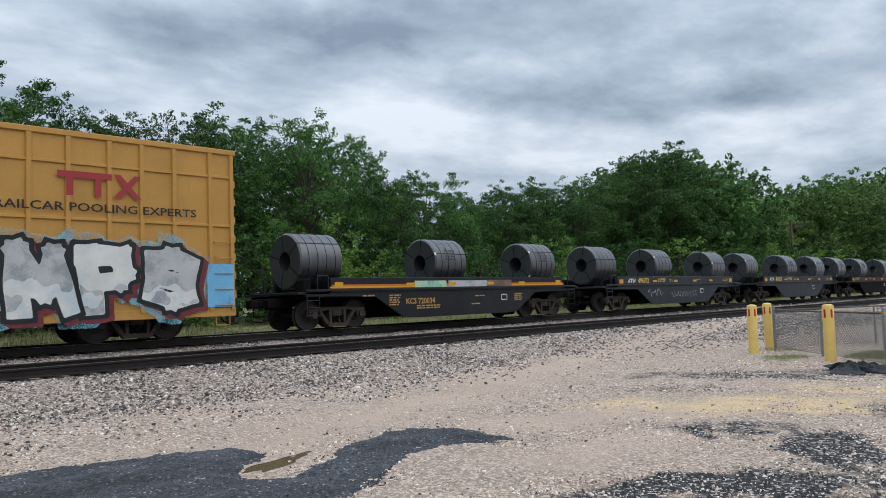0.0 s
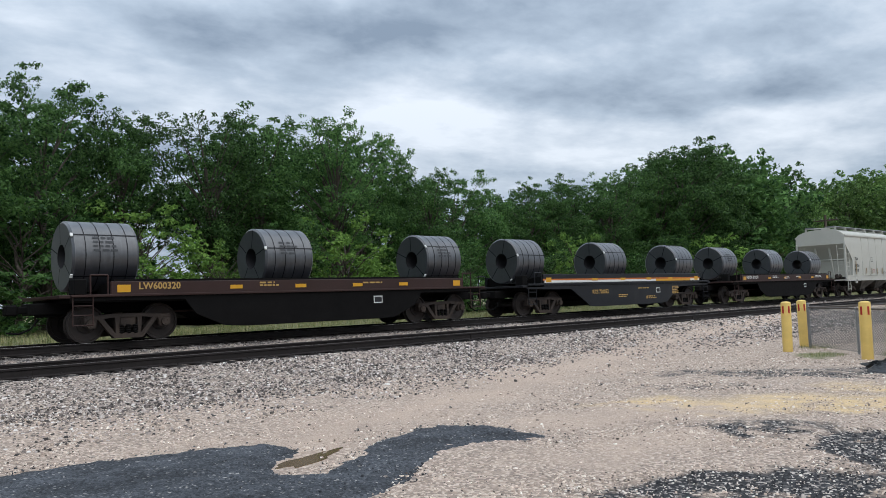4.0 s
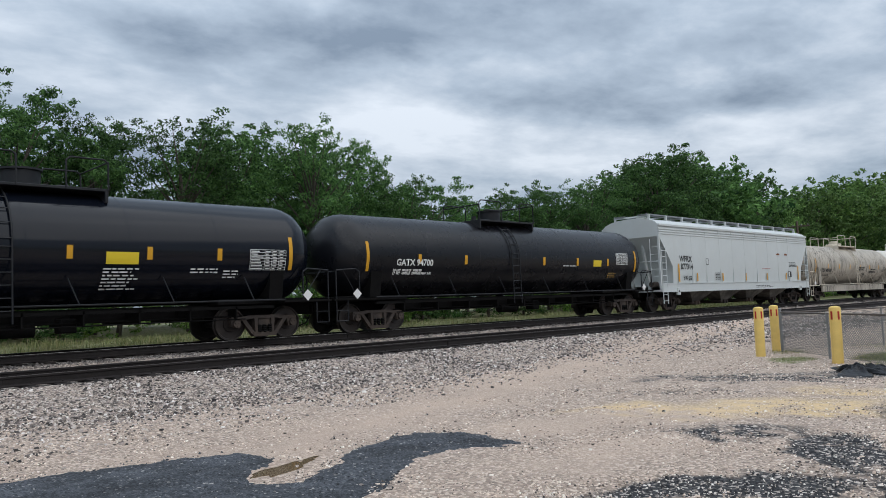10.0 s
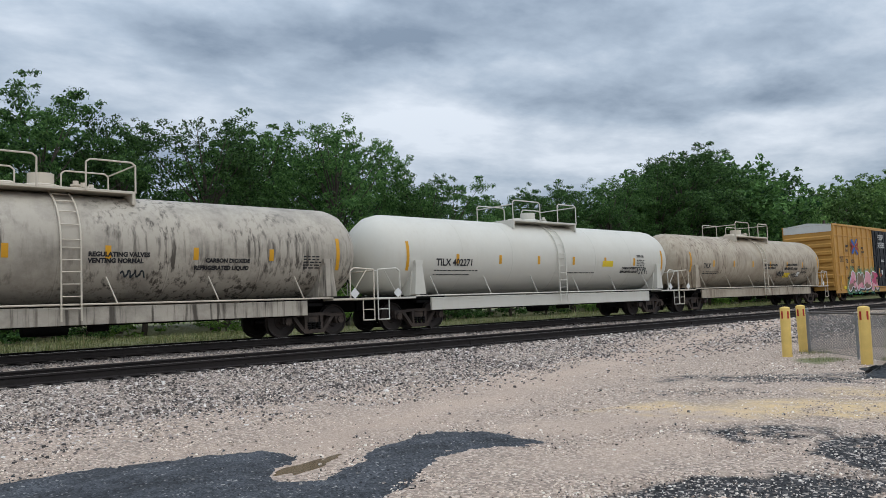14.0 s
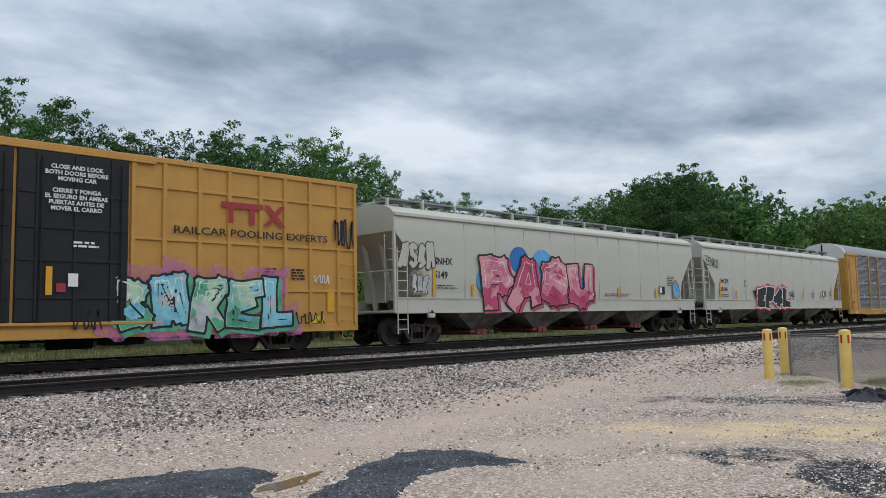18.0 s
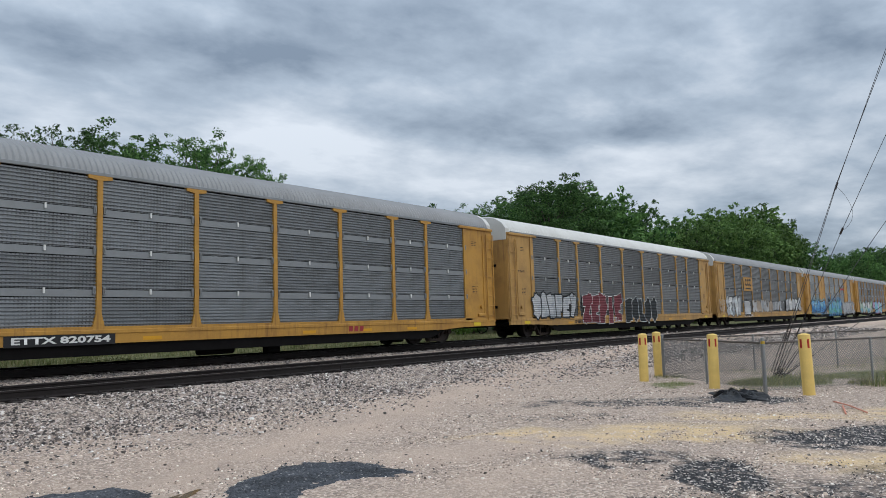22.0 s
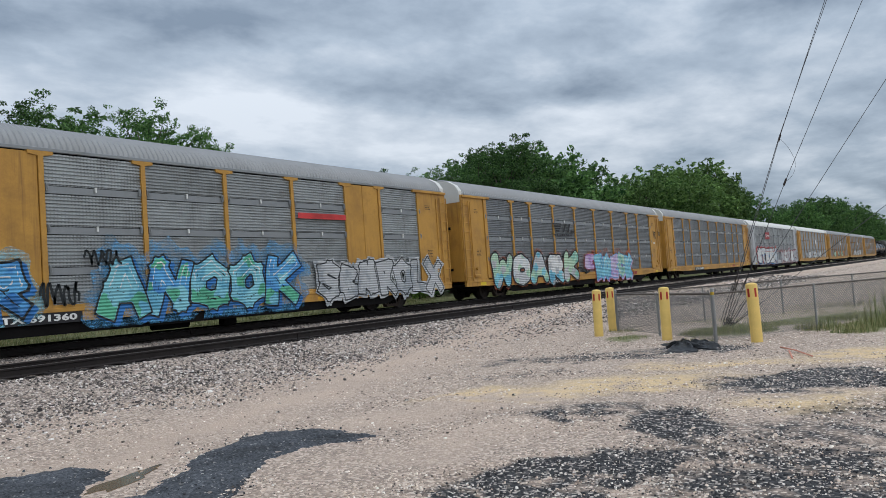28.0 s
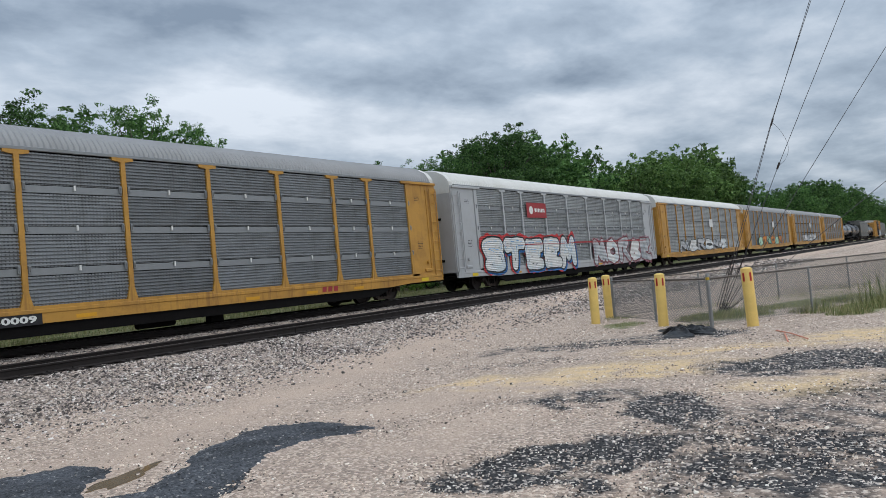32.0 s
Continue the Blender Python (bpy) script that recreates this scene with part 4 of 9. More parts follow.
def brake_wheel(car, x, y, z, mat, face="x"):
    g = Geo()
    n = 14
    ring = []
    for i in range(n + 1):
        a = 2 * math.pi * i / n
        ring.append((x, y + 0.26 * math.cos(a), z + 0.26 * math.sin(a)))
    g.tube(ring, 0.016, 5)
    for i in range(4):
        a = i * math.pi / 4
        g.cyl((x, y - 0.26 * math.cos(a), z - 0.26 * math.sin(a)), (x, y + 0.26 * math.cos(a), z + 0.26 * math.sin(a)), 0.010, 5)
    g.cyl((x - 0.06, y, z), (x + 0.06, y, z), 0.05, 8)
    return part("brake_wheel", g, mat, car)


GLYPHS = {
    "A": (((0, 0), (0.42, 1), (0.6, 1), (1, 0)), ((0.2, 0.36), (0.8, 0.36))), "B": (((0.08, 0), (0.08, 1), (0.75, 0.96), (0.86, 0.72), (0.3, 0.54), (0.92, 0.40), (0.85, 0.04), (0.08, 0)),),
    "C": (((0.95, 0.9), (0.4, 1), (0.05, 0.6), (0.1, 0.15), (0.5, 0), (0.97, 0.12)),), "E": (((0.95, 0.97), (0.1, 0.92), (0.05, 0.05), (1, 0.0)), ((0.1, 0.5), (0.75, 0.55))),
    "H": (((0.08, 0), (0.05, 1)), ((0.92, 1), (0.95, 0)), ((0.08, 0.5), (0.92, 0.52))), "I": (((0.5, 0), (0.5, 1)),), "K": (((0.08, 0), (0.08, 1)), ((0.95, 1), (0.2, 0.5), (1, 0))),
    "L": (((0.1, 1), (0.08, 0.05), (1.0, 0.0)),), "M": (((0, 0), (0.12, 1), (0.5, 0.32), (0.88, 1), (1, 0)),), "N": (((0.05, 0), (0.08, 1), (0.9, 0.05), (0.95, 1)),),
    "O": (((0.5, 1), (0.08, 0.8), (0.08, 0.2), (0.5, 0), (0.92, 0.2), (0.92, 0.8), (0.5, 1)),), "P": (((0.12, 0), (0.08, 1), (0.8, 0.98), (0.92, 0.66), (0.7, 0.42), (0.12, 0.42)),),
    "R": (((0.1, 0), (0.08, 1), (0.8, 0.98), (0.9, 0.7), (0.65, 0.48), (0.12, 0.46)), ((0.5, 0.46), (1, 0))), "S": (((0.95, 0.86), (0.55, 1), (0.08, 0.86), (0.12, 0.56), (0.88, 0.44), (0.92, 0.12), (0.45, 0), (0.02, 0.14)),),
    "T": (((0, 0.97), (1, 1)), ((0.5, 0.97), (0.48, 0))), "U": (((0.05, 1), (0.08, 0.2), (0.5, 0), (0.92, 0.2), (0.95, 1)),), "V": (((0, 1), (0.5, 0), (1, 1)),), "W": (((0, 1), (0.2, 0), (0.5, 0.7), (0.8, 0), (1, 1)),),
    "X": (((0, 0), (1, 1)), ((0, 1), (1, 0))), "Y": (((0, 1), (0.5, 0.45), (1, 1)), ((0.5, 0.45), (0.45, 0))), "Z": (((0, 0.97), (1, 1), (0.05, 0.05), (1, 0)),), "*": (((0, 0.1), (0.15, 0.95), (0.5, 0.25), (0.8, 1), (1, 0.1)), ((0.3, 0.9), (0.75, 0.1))), "+": (((0.05, 0.3), (0.3, 0.95), (0.85, 0.8), (0.4, 0.5), (0.9, 0.15), (0.2, 0.0)),), "-": (((0.1, 0), (0.1, 0.9), (0.9, 1), (0.5, 0.45), (1, 0.0)),),
    "4": (((0.75, 0), (0.72, 1), (0, 0.35), (1, 0.32)),)}


def stroke_field(px, pz, paths, half, hard):
    """Distance to thick tapering strokes, negative inside."""
    d = np.full(px.shape, 1e3)
    for path in paths:
        n = len(path) - 1
        for k, ((ax, az), (bx, bz)) in enumerate(zip(path, path[1:])):
            ex, ez = bx - ax, bz - az
            ln = math.hypot(ex, ez) + 1e-6
            u = ((px - ax) * ex + (pz - az) * ez) / ln ** 2
            uc = np.clip(u, 0, 1)
            if hard:
                dist = np.maximum((np.abs(u - 0.5) - 0.5) * ln, np.abs((px - ax) * ez - (pz - az) * ex) / ln)
            else:
                dist = np.hypot(px - ax - uc * ex, pz - az - uc * ez)
            d = np.minimum(d, dist - half * (1.14 - 0.28 * (k + uc) / n))
    return d


def painted_area(f, xs, zs, rows, y, rib):
    """A sheet over that part of a grid where f is positive, with clean edges; rib: how far every second row stands back."""
    g, ins = Geo(), f > 0
    full = ins[:-1, :-1] & ins[:-1, 1:] & ins[1:, :-1] & ins[1:, 1:]
    some = ins[:-1, :-1] | ins[:-1, 1:] | ins[1:, :-1] | ins[1:, 1:]
    deep = [y + (rib if r % 2 else 0.0) for r in rows]
    for j in np.nonzero(some.any(1))[0]:
        i, last = 0, len(xs) - 1
        while i < last:
            if full[j, i]:
                k = i
                while k < last and full[j, k]:
                    k += 1
                g.add([(xs[i], deep[j], zs[j]), (xs[k], deep[j], zs[j]), (xs[k], deep[j + 1], zs[j + 1]), (xs[i], deep[j + 1], zs[j + 1])], [(0, 1, 2, 3)])
                i = k
                continue
            if some[j, i]:
                ring = []
                corner = ((j, i), (j, i + 1), (j + 1, i + 1), (j + 1, i))
                for (ja, ia), (jb, ib) in zip(corner, corner[1:] + corner[:1]):
                    fa, fb = f[ja, ia], f[jb, ib]
                    if fa > 0:
                        ring.append((xs[ia], deep[ja], zs[ja]))
                    if (fa > 0) != (fb > 0):
                        q = fa / (fa - fb)
                        ring.append((xs[ia] + (xs[ib] - xs[ia]) * q, deep[ja] + (deep[jb] - deep[ja]) * q, zs[ja] + (zs[jb] - zs[ja]) * q))
                if len(ring) > 2:
                    g.add(ring, [tuple(range(len(ring)))])
            i += 1
    return g


def street_lettering(car, word, x0, x1, z0, z1, y, fills, outline, seed, halo=None, halo_r=0.3, shade=None, fade=None, glint=None, hard=False, weight=1.0, edge=0.055, lean=0.0, rib=0.0, step=0.04):
    """Sprayed street lettering: overlapping fat letters with outline, thrown shade, faded foot, glints and a cloud of overspray."""
    rnd = random.Random(seed)
    n, h = len(word), z1 - z0
    w = (x1 - x0) / n
    half = min(w * 0.20, h * 0.145) * weight
    reach = max(edge + 0.12, halo_r * 1.5 if halo else 0.0)
    ix = np.arange(math.floor((x0 - reach) / step), math.ceil((x1 + reach) / step) + 1)
    iz = np.arange(math.floor((z0 - (0.08 if not halo else 0.15)) / step), math.ceil((z1 + reach) / step) + 1)
    px, pz = np.meshgrid(ix * step, iz * step)
    bend = 0.035 * np.sin(2.3 * pz + seed) + 0.02 * np.sin(5.1 * pz + 1.7 * px + seed * 2)
    lift = 0.03 * np.sin(1.9 * px + seed * 3) + 0.015 * np.sin(6.3 * px + 2 * pz)
    wx, wz = px + bend, pz + lift
    fields = []
    for i, ch in enumerate(word):
        ox, sx = x0 + w * i + half + edge * 0.5 - w * 0.04, w * 1.08 - 2 * half - edge
        oz, sz = z0 + half + edge + rnd.uniform(0, 0.04) * h, (h - 2 * half - 2 * edge) * rnd.uniform(0.93, 1.0)
        tilt = lean + rnd.uniform(-0.10, 0.10)
        paths = [[(ox + a * sx + (b - 0.5) * tilt * h + rnd.uniform(-0.03, 0.03) * w, oz + b * sz + rnd.uniform(-0.03, 0.03) * h) for a, b in q] for q in GLYPHS[ch]]
        fields.append((paths, stroke_field(wx, wz, paths, half, hard)))
    depth = [0]

    def sheet(name, f, mat, parent):
        depth[0] += 1
        g = painted_area(f, ix * step, iz * step, iz, y - depth[0] * 0.0007, rib)
        return part(name, g, mat, parent, sharp=0) if g.f else None

    if halo:
        near = np.minimum.reduce([d for _, d in fields])
        puff = 0.5 + 0.30 * np.sin(3.1 * px + seed) * np.sin(2.7 * pz + 2 * seed) + 0.28 * np.sin(7.7 * px + 3 * pz + seed) * np.cos(6.1 * pz - 2 * px)
        sheet("overspray", halo_r * (0.35 + puff) - near, halo, car)
    if shade:
        f = np.maximum.reduce([edge * 0.9 - stroke_field(wx - a, wz + a * 0.8, paths, half, hard) for paths, _ in fields for a in (0.06, 0.13)])
        sheet("letter_shade", f, shade, car)
    for i in rnd.sample(range(n), n):
        d = fields[i][1]
        ob = sheet("sprayed_letter", edge - d, outline, car)
        if ob is None:
            continue
        sheet("letter_fill", -d, fills[i % len(fills)], ob)
        if fade:
            level = z0 + h * rnd.uniform(0.34, 0.5) + 0.09 * np.sin(5 * px + seed + i) + 0.05 * np.sin(13 * px)
            sheet("letter_fade", np.minimum(-d - 0.012, level - pz), fade[i % len(fade)], ob)
            tile = np.sin(4.3 * px + 2.1 * pz + seed + 2 * i) * np.sin(5.7 * pz - 1.9 * px + seed) + 0.3 * np.sin(17 * px + i) * np.sin(15 * pz)
            spots = sheet("letter_patch", np.minimum(-d - 0.02, (tile - 0.42) * 0.1), fade[(i + 1) % len(fade)], ob)
            if spots:
                tagged(spots, "scattered patches of a second paint", kind="stuff")
        if glint:
            lines = sheet("letter_line", np.minimum(0.012 - np.abs(d + half * 0.86), 0.05 * np.sin(3.7 * px + 4.1 * pz + i)), outline, ob)
            if lines:
                tagged(lines, "broken thin inner lines of dark paint", kind="stuff")
            run = np.minimum(0.5 * half - 0.6 * np.abs(wz - (z0 + h * 0.74)) * 0.5, 0.018 - np.abs(d + half * 0.52))
            sheet("letter_glint", run, glint, ob)


def spray(name, rgb, second=None):
    """Spray paint, faded in patches towards a second tone."""
    second = second or tuple(c * 0.55 for c in rgb)
    return surface(name, rgb, 0.6, 0.0, 0.18, 2.0, dirt=0.8, dirt_rgb=second, edge=(0.50, 0.60))


SECOND = dict(mint=(0.10, 0.34, 0.30), pink=(0.44, 0.09, 0.17), white=(0.44, 0.52, 0.56), silver=(0.22, 0.25, 0.27), aqua=(0.07, 0.27, 0.42), sky=(0.03, 0.14, 0.38), lilac=(0.30, 0.16, 0.42), rose=(0.30, 0.03, 0.08))
SP = {k: spray("spray_" + k, c, SECOND.get(k)) for k, c in dict(white=(0.64, 0.64, 0.62), black=(0.016, 0.02, 0.022), pink=(0.62, 0.28, 0.32), rose=(0.46, 0.07, 0.15), sky=(0.10, 0.35, 0.62),
      aqua=(0.22, 0.52, 0.60), blue=(0.03, 0.16, 0.42), green=(0.10, 0.36, 0.22), mint=(0.42, 0.58, 0.42), purple=(0.36, 0.10, 0.32), red=(0.55, 0.05, 0.05), lilac=(0.50, 0.42, 0.58),
      silver=(0.45, 0.46, 0.47), maroon=(0.16, 0.03, 0.04), brown=(0.20, 0.13, 0.09), orange=(0.6, 0.22, 0.05), jade=(0.10, 0.42, 0.27), tan=(0.42, 0.34, 0.26)).items()}


def mist(name, rgb, share=0.62):
    """Thin overspray: specks of paint with the ground colour showing between them."""
    m = surface(name, rgb, 0.65, 0.0, 0.15, 2.0)
    N, L = m.node_tree.nodes, m.node_tree.links
    tc, a, b, add, mr, clear, mx = (N.new("ShaderNode" + k) for k in ("TexCoord", "TexNoise", "TexNoise", "Math", "MapRange", "BsdfTransparent", "MixShader"))
    a.inputs["Scale"].default_value, b.inputs["Scale"].default_value = 2.6, 45.0
    a.inputs["Detail"].default_value = 4.0
    for n in (a, b):
        L.new(tc.outputs["Object"], n.inputs["Vector"])
    L.new(a.outputs["Fac"], add.inputs[0])
    L.new(b.outputs["Fac"], add.inputs[1])
    L.new(add.outputs[0], mr.inputs["Value"])
    mr.inputs["From Min"].default_value, mr.inputs["From Max"].default_value = 0.80, 1.18
    mr.inputs["To Max"].default_value = share
    L.new(mr.outputs[0], mx.inputs[0])
    L.new(clear.outputs[0], mx.inputs[1])
    L.new(N["Principled BSDF"].outputs[0], mx.inputs[2])
    L.new(mx.outputs[0], N["Material Output"].inputs[0])
    return m


MIST = {k: mist("mist_" + k, c) for k, c in dict(jade=(0.10, 0.42, 0.27), orchid=(0.55, 0.17, 0.40), aqua=(0.22, 0.52, 0.64), sky=(0.10, 0.35, 0.62), red=(0.55, 0.04, 0.04), rust=(0.50, 0.14, 0.07), tan=(0.42, 0.34, 0.26), pink=(0.62, 0.28, 0.34)).items()}


def scrawl(car, mat, x0, x1, z0, z1, y, seed, r=0.02, loops=5):
    """A thin sprayed line of loops and spikes."""
    rnd = random.Random(seed)
    n = loops * 6
    pts = []
    for i in range(n + 1):
        t = i / n
        pts.append((x0 + (x1 - x0) * t + rnd.uniform(-0.5, 0.5) * (x1 - x0) / loops * 0.5, z0 + (z1 - z0) * (0.5 + 0.5 * math.sin(t * loops * 6.0 + rnd.uniform(-0.8, 0.8)))))
    g = Geo()
    for (ax, az), (bx, bz) in zip(pts, pts[1:]):
        d = Vector((bx - ax, bz - az))
        if d.length < 1e-4:
            continue
        nrm = Vector((-d.y, d.x)).normalized() * r
        g.add([(ax + nrm.x, y, az + nrm.y), (ax - nrm.x, y, az - nrm.y), (bx - nrm.x, y, bz - nrm.y), (bx + nrm.x, y, bz + nrm.y)], [(0, 1, 2, 3)])
    return part("sprayed_line", g, mat, car, sharp=0)


def handwriting(car, word, mat, x0, x1, z0, z1, y, r=0.016, seed=0):
    """Thin sprayed letters in one hand."""
    rnd, g = random.Random(seed), Geo()
    w = (x1 - x0) / len(word)
    for i, ch in enumerate(word):
        for path in GLYPHS[ch]:
            pts = [(x0 + w * (i + 0.1 + 0.8 * a) + rnd.uniform(-0.05, 0.05) * w, z0 + (z1 - z0) * (b + rnd.uniform(-0.05, 0.05) - 0.10 * i)) for a, b in path]
            for (ax, az), (bx, bz) in zip(pts, pts[1:]):
                d = Vector((bx - ax, bz - az)).normalized()
                n, e = Vector((-d.y, d.x)) * r, d * r * 0.7
                g.add([(ax - e.x + n.x, y, az - e.y + n.y), (ax - e.x - n.x, y, az - e.y - n.y), (bx + e.x - n.x, y, bz + e.y - n.y), (bx + e.x + n.x, y, bz + e.y + n.y)], [(0, 1, 2, 3)])
                y -= 0.0003
    return part("sprayed_line", g, mat, car, sharp=0)


# ---- box cars ----
def box_car(u, label, full_marks):
    car = rolling("box_car", label, "box car", u, "cars of the train")
    L, W, z0, z1 = 9.58, 1.56, 0.72, 5.02
    y = -W
    part("body", Geo().box(-L, L, -W, W, z0 + 0.03, z1, 0.02), yellow_paint, car)
    part("side_sill", Geo().box(-L, L, -W - 0.03, -W + 0.05, 0.55, z0 + 0.06, 0.01).box(-L, L, W - 0.05, W + 0.03, 0.55, z0 + 0.06, 0.01), yellow_paint, car)
    part("top_chord", Geo().box(-L - 0.03, L + 0.03, -W - 0.06, -W + 0.03, z1 - 0.10, z1 + 0.04, 0.015).box(-L - 0.03, L + 0.03, W - 0.03, W + 0.06, z1 - 0.1, z1 + 0.04, 0.015), yellow_paint, car)
    rf = Geo().prism([(-W - 0.02, z1), (0, z1 + 0.16), (W + 0.02, z1), (W, z1 - 0.03), (-W, z1 - 0.03)], "x", -L, L)
    for i in range(20):
        x = -L + 0.5 + i * (2 * L - 1) / 19
        rf.prism([(-W, z1 + 0.01), (0, z1 + 0.19), (W, z1 + 0.01), (0, z1 + 0.12)], "x", x - 0.04, x + 0.04)
    part("roof", rf, roof_white, car, "pale weathered sheet roof")
    post = Geo().prism([(-0.07, -W), (-0.05, -W - 0.07), (0.05, -W - 0.07), (0.07, -W)], "z", z0, z1 - 0.1).mesh("side_post", yellow_paint)
    for s in (-1, 1):
        xs = [2.65, 3.45, 4.4, 5.25, 6.2, 7.0, 7.85, 8.85, 9.48]
        for x in xs:
            part("side_post", post, None, car, at=(s * x, 0, 0))
            part("side_post", post, None, car, at=Matrix.Translation((s * x, 0, 0)) @ Matrix.Rotation(math.pi, 4, "Z"))
        for z in (1.72, 2.98, 4.30):
            for a, b in zip(xs, xs[1:]):
                part("stringer", Geo().box(min(s * a, s * b), max(s * a, s * b), -W - 0.045, -W + 0.01, z - 0.035, z + 0.035, 0.008), yellow_paint, car)
    # twin black plug doors
    for d, (a, b) in enumerate(((-2.42, -0.04), (0.04, 2.52))):
        dr = part("door", Geo().box(a, b, -W - 0.09, -W + 0.02, 0.93, 4.86, 0.02), black_paint, car, "black plug door")
        g = Geo()
        for i in range(3):
            x = a + (b - a) * (i + 0.5) / 3
            g.box(x - 0.03, x + 0.03, -W - 0.13, -W - 0.08, 0.98, 4.80, 0.008)
        for z in (1.5, 2.35, 3.1, 3.9):
            g.box(a + 0.05, b - 0.05, -W - 0.12, -W - 0.08, z - 0.04, z + 0.04, 0.008)
        part("door_rib", g, black_paint, dr)
        part("lock_bar", Geo().cyl((b - 0.18, -W - 0.16, 1.0), (b - 0.18, -W - 0.16, 4.7), 0.025, 8).cyl((a + 0.5, -W - 0.16, 1.0), (a + 0.5, -W - 0.16, 4.7), 0.022, 8), black_paint, dr)
        plate(amber_tape, dr, a + 0.62, a + 0.76, 1.55, 2.2, -W - 0.135, "reflector")
        plate(white_mark, dr, a + 1.1, a + 1.32, 1.75, 2.05, -W - 0.135, "decal")
        plate(red_mark, dr, a + 0.85, a + 1.05, 1.62, 1.82, -W - 0.135, "decal")
        for j, row in enumerate(("CLOSE THIS DOOR\nBEFORE CLOSING\nMAIN DOOR\n\nCIERRE ESTA PUERTA\nANTES DE CERRAR\nLA PUERTA PRINCIPAL", "CLOSE AND LOCK\nBOTH DOORS BEFORE\nMOVING CAR\n\nCIERRE Y PONGA\nEL SEGURO EN AMBAS\nPUERTAS ANTES DE\nMOVER EL CARRO")):
            if j == d:
                stencil(row, white_mark, dr, (a + b) / 2, 4.46, 0.10, -W - 0.19, align="CENTER", bold=0.004)
        bars(white_mark, dr, a + 1.2, 2.75, 0.6, 2, -W - 0.135, seed=d)
    part("door_track", Geo().box(-3.0, 3.2, -W - 0.1, -W, 0.86, 0.93, 0.01).box(-3.0, 3.2, -W - 0.1, -W, 4.86, 4.92, 0.01), yellow_paint, car)
    # ends
    for s in (-1, 1):
        for i in range(7):
            z = 1.15 + i * 0.5
            g = Geo().prism([(s * L, z - 0.16), (s * (L + 0.09), z - 0.08), (s * (L + 0.09), z + 0.08), (s * L, z + 0.16)], "y", -W + 0.1, W - 0.1)
            part("end_rib", g, yellow_paint, car)
        part("excess_height_band", Geo().box(min(s * L, s * (L + 0.012)), max(s * L, s * (L + 0.012)), -W + 0.04, W - 0.04, 4.55, z1 - 0.03), roof_white, car, "white band at the top of the end")
        g = Geo()
        for i in range(5):
            z = 0.85 + i * 0.42
            g.tube([(s * 9.45, -W - 0.02, z), (s * 9.45, -W - 0.10, z), (s * 8.95, -W - 0.10, z), (s * 8.95, -W - 0.02, z)], 0.014, 5)
        part("grab_iron", g, yellow_paint, car)
        g = Geo().tube([(s * 9.4, -W, 0.6), (s * 9.4, -W, 0.32), (s * 9.0, -W, 0.32), (s * 9.0, -W, 0.6)], 0.016, 5)
        part("stirrup", g, yellow_paint, car)
        bogie(car, s * 7.1)
        for z in (1.05,):
            plate(amber_tape, car, s * 8.55 - 0.12, s * 8.55 + 0.12, 1.1, 1.7, y - 0.05, "reflector")
            plate(yellow_tape, car, s * 8.0 - 0.3, s * 8.0 + 0.3, 0.80, 1.0, y - 0.04, "placard")
        for x in (3.9, 6.0):
            plate(amber_tape, car, s * x - 0.06, s * x + 0.06, 1.2, 1.75, y - 0.075, "reflector")
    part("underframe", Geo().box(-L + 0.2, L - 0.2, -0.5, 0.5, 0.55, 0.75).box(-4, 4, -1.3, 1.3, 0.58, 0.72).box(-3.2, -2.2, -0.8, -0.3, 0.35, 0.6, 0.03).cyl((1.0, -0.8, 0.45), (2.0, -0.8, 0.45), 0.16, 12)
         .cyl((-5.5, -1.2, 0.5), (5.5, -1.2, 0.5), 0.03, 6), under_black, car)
    couplers(car, L)
    t = y - 0.012
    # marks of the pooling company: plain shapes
    def strokes(mat, quads):
        g = Geo()
        for i, q in enumerate(quads):
            g.add([(px, t - 0.06 - 0.002 * i, pz) for px, pz in q], [(0, 1, 2, 3)])
        part("emblem", g, mat, car, sharp=0)
    cx = 6.0
    strokes(red_mark, [[(cx - 1.0, 3.94), (cx + 0.25, 3.94), (cx + 0.25, 4.10), (cx - 1.0, 4.10)], [(cx - 0.80, 3.52), (cx - 0.65, 3.52), (cx - 0.65, 3.94), (cx - 0.80, 3.94)],
                       [(cx - 0.15, 3.52), (cx, 3.52), (cx, 3.94), (cx - 0.15, 3.94)], [(cx + 0.28, 3.52), (cx + 0.46, 3.52), (cx + 0.98, 4.10), (cx + 0.80, 4.10)],
                       [(cx + 0.80, 3.52), (cx + 0.98, 3.52), (cx + 0.46, 4.10), (cx + 0.28, 4.10)]])
    stencil("RAILCAR POOLING EXPERTS", black_mark, car, 3.66, 3.16, 0.20, t - 0.065, width=4.75, bold=0.004)
    if full_marks:
        stencil("next\nload", black_mark, car, -7.75, 3.55, 0.20, t - 0.06, bold=0.01, slant=0.25)
        stencil("any\nroad", black_mark, car, -4.85, 3.50, 0.20, t - 0.06, bold=0.01, slant=0.25)
        ex, ez = -6.05, 3.62
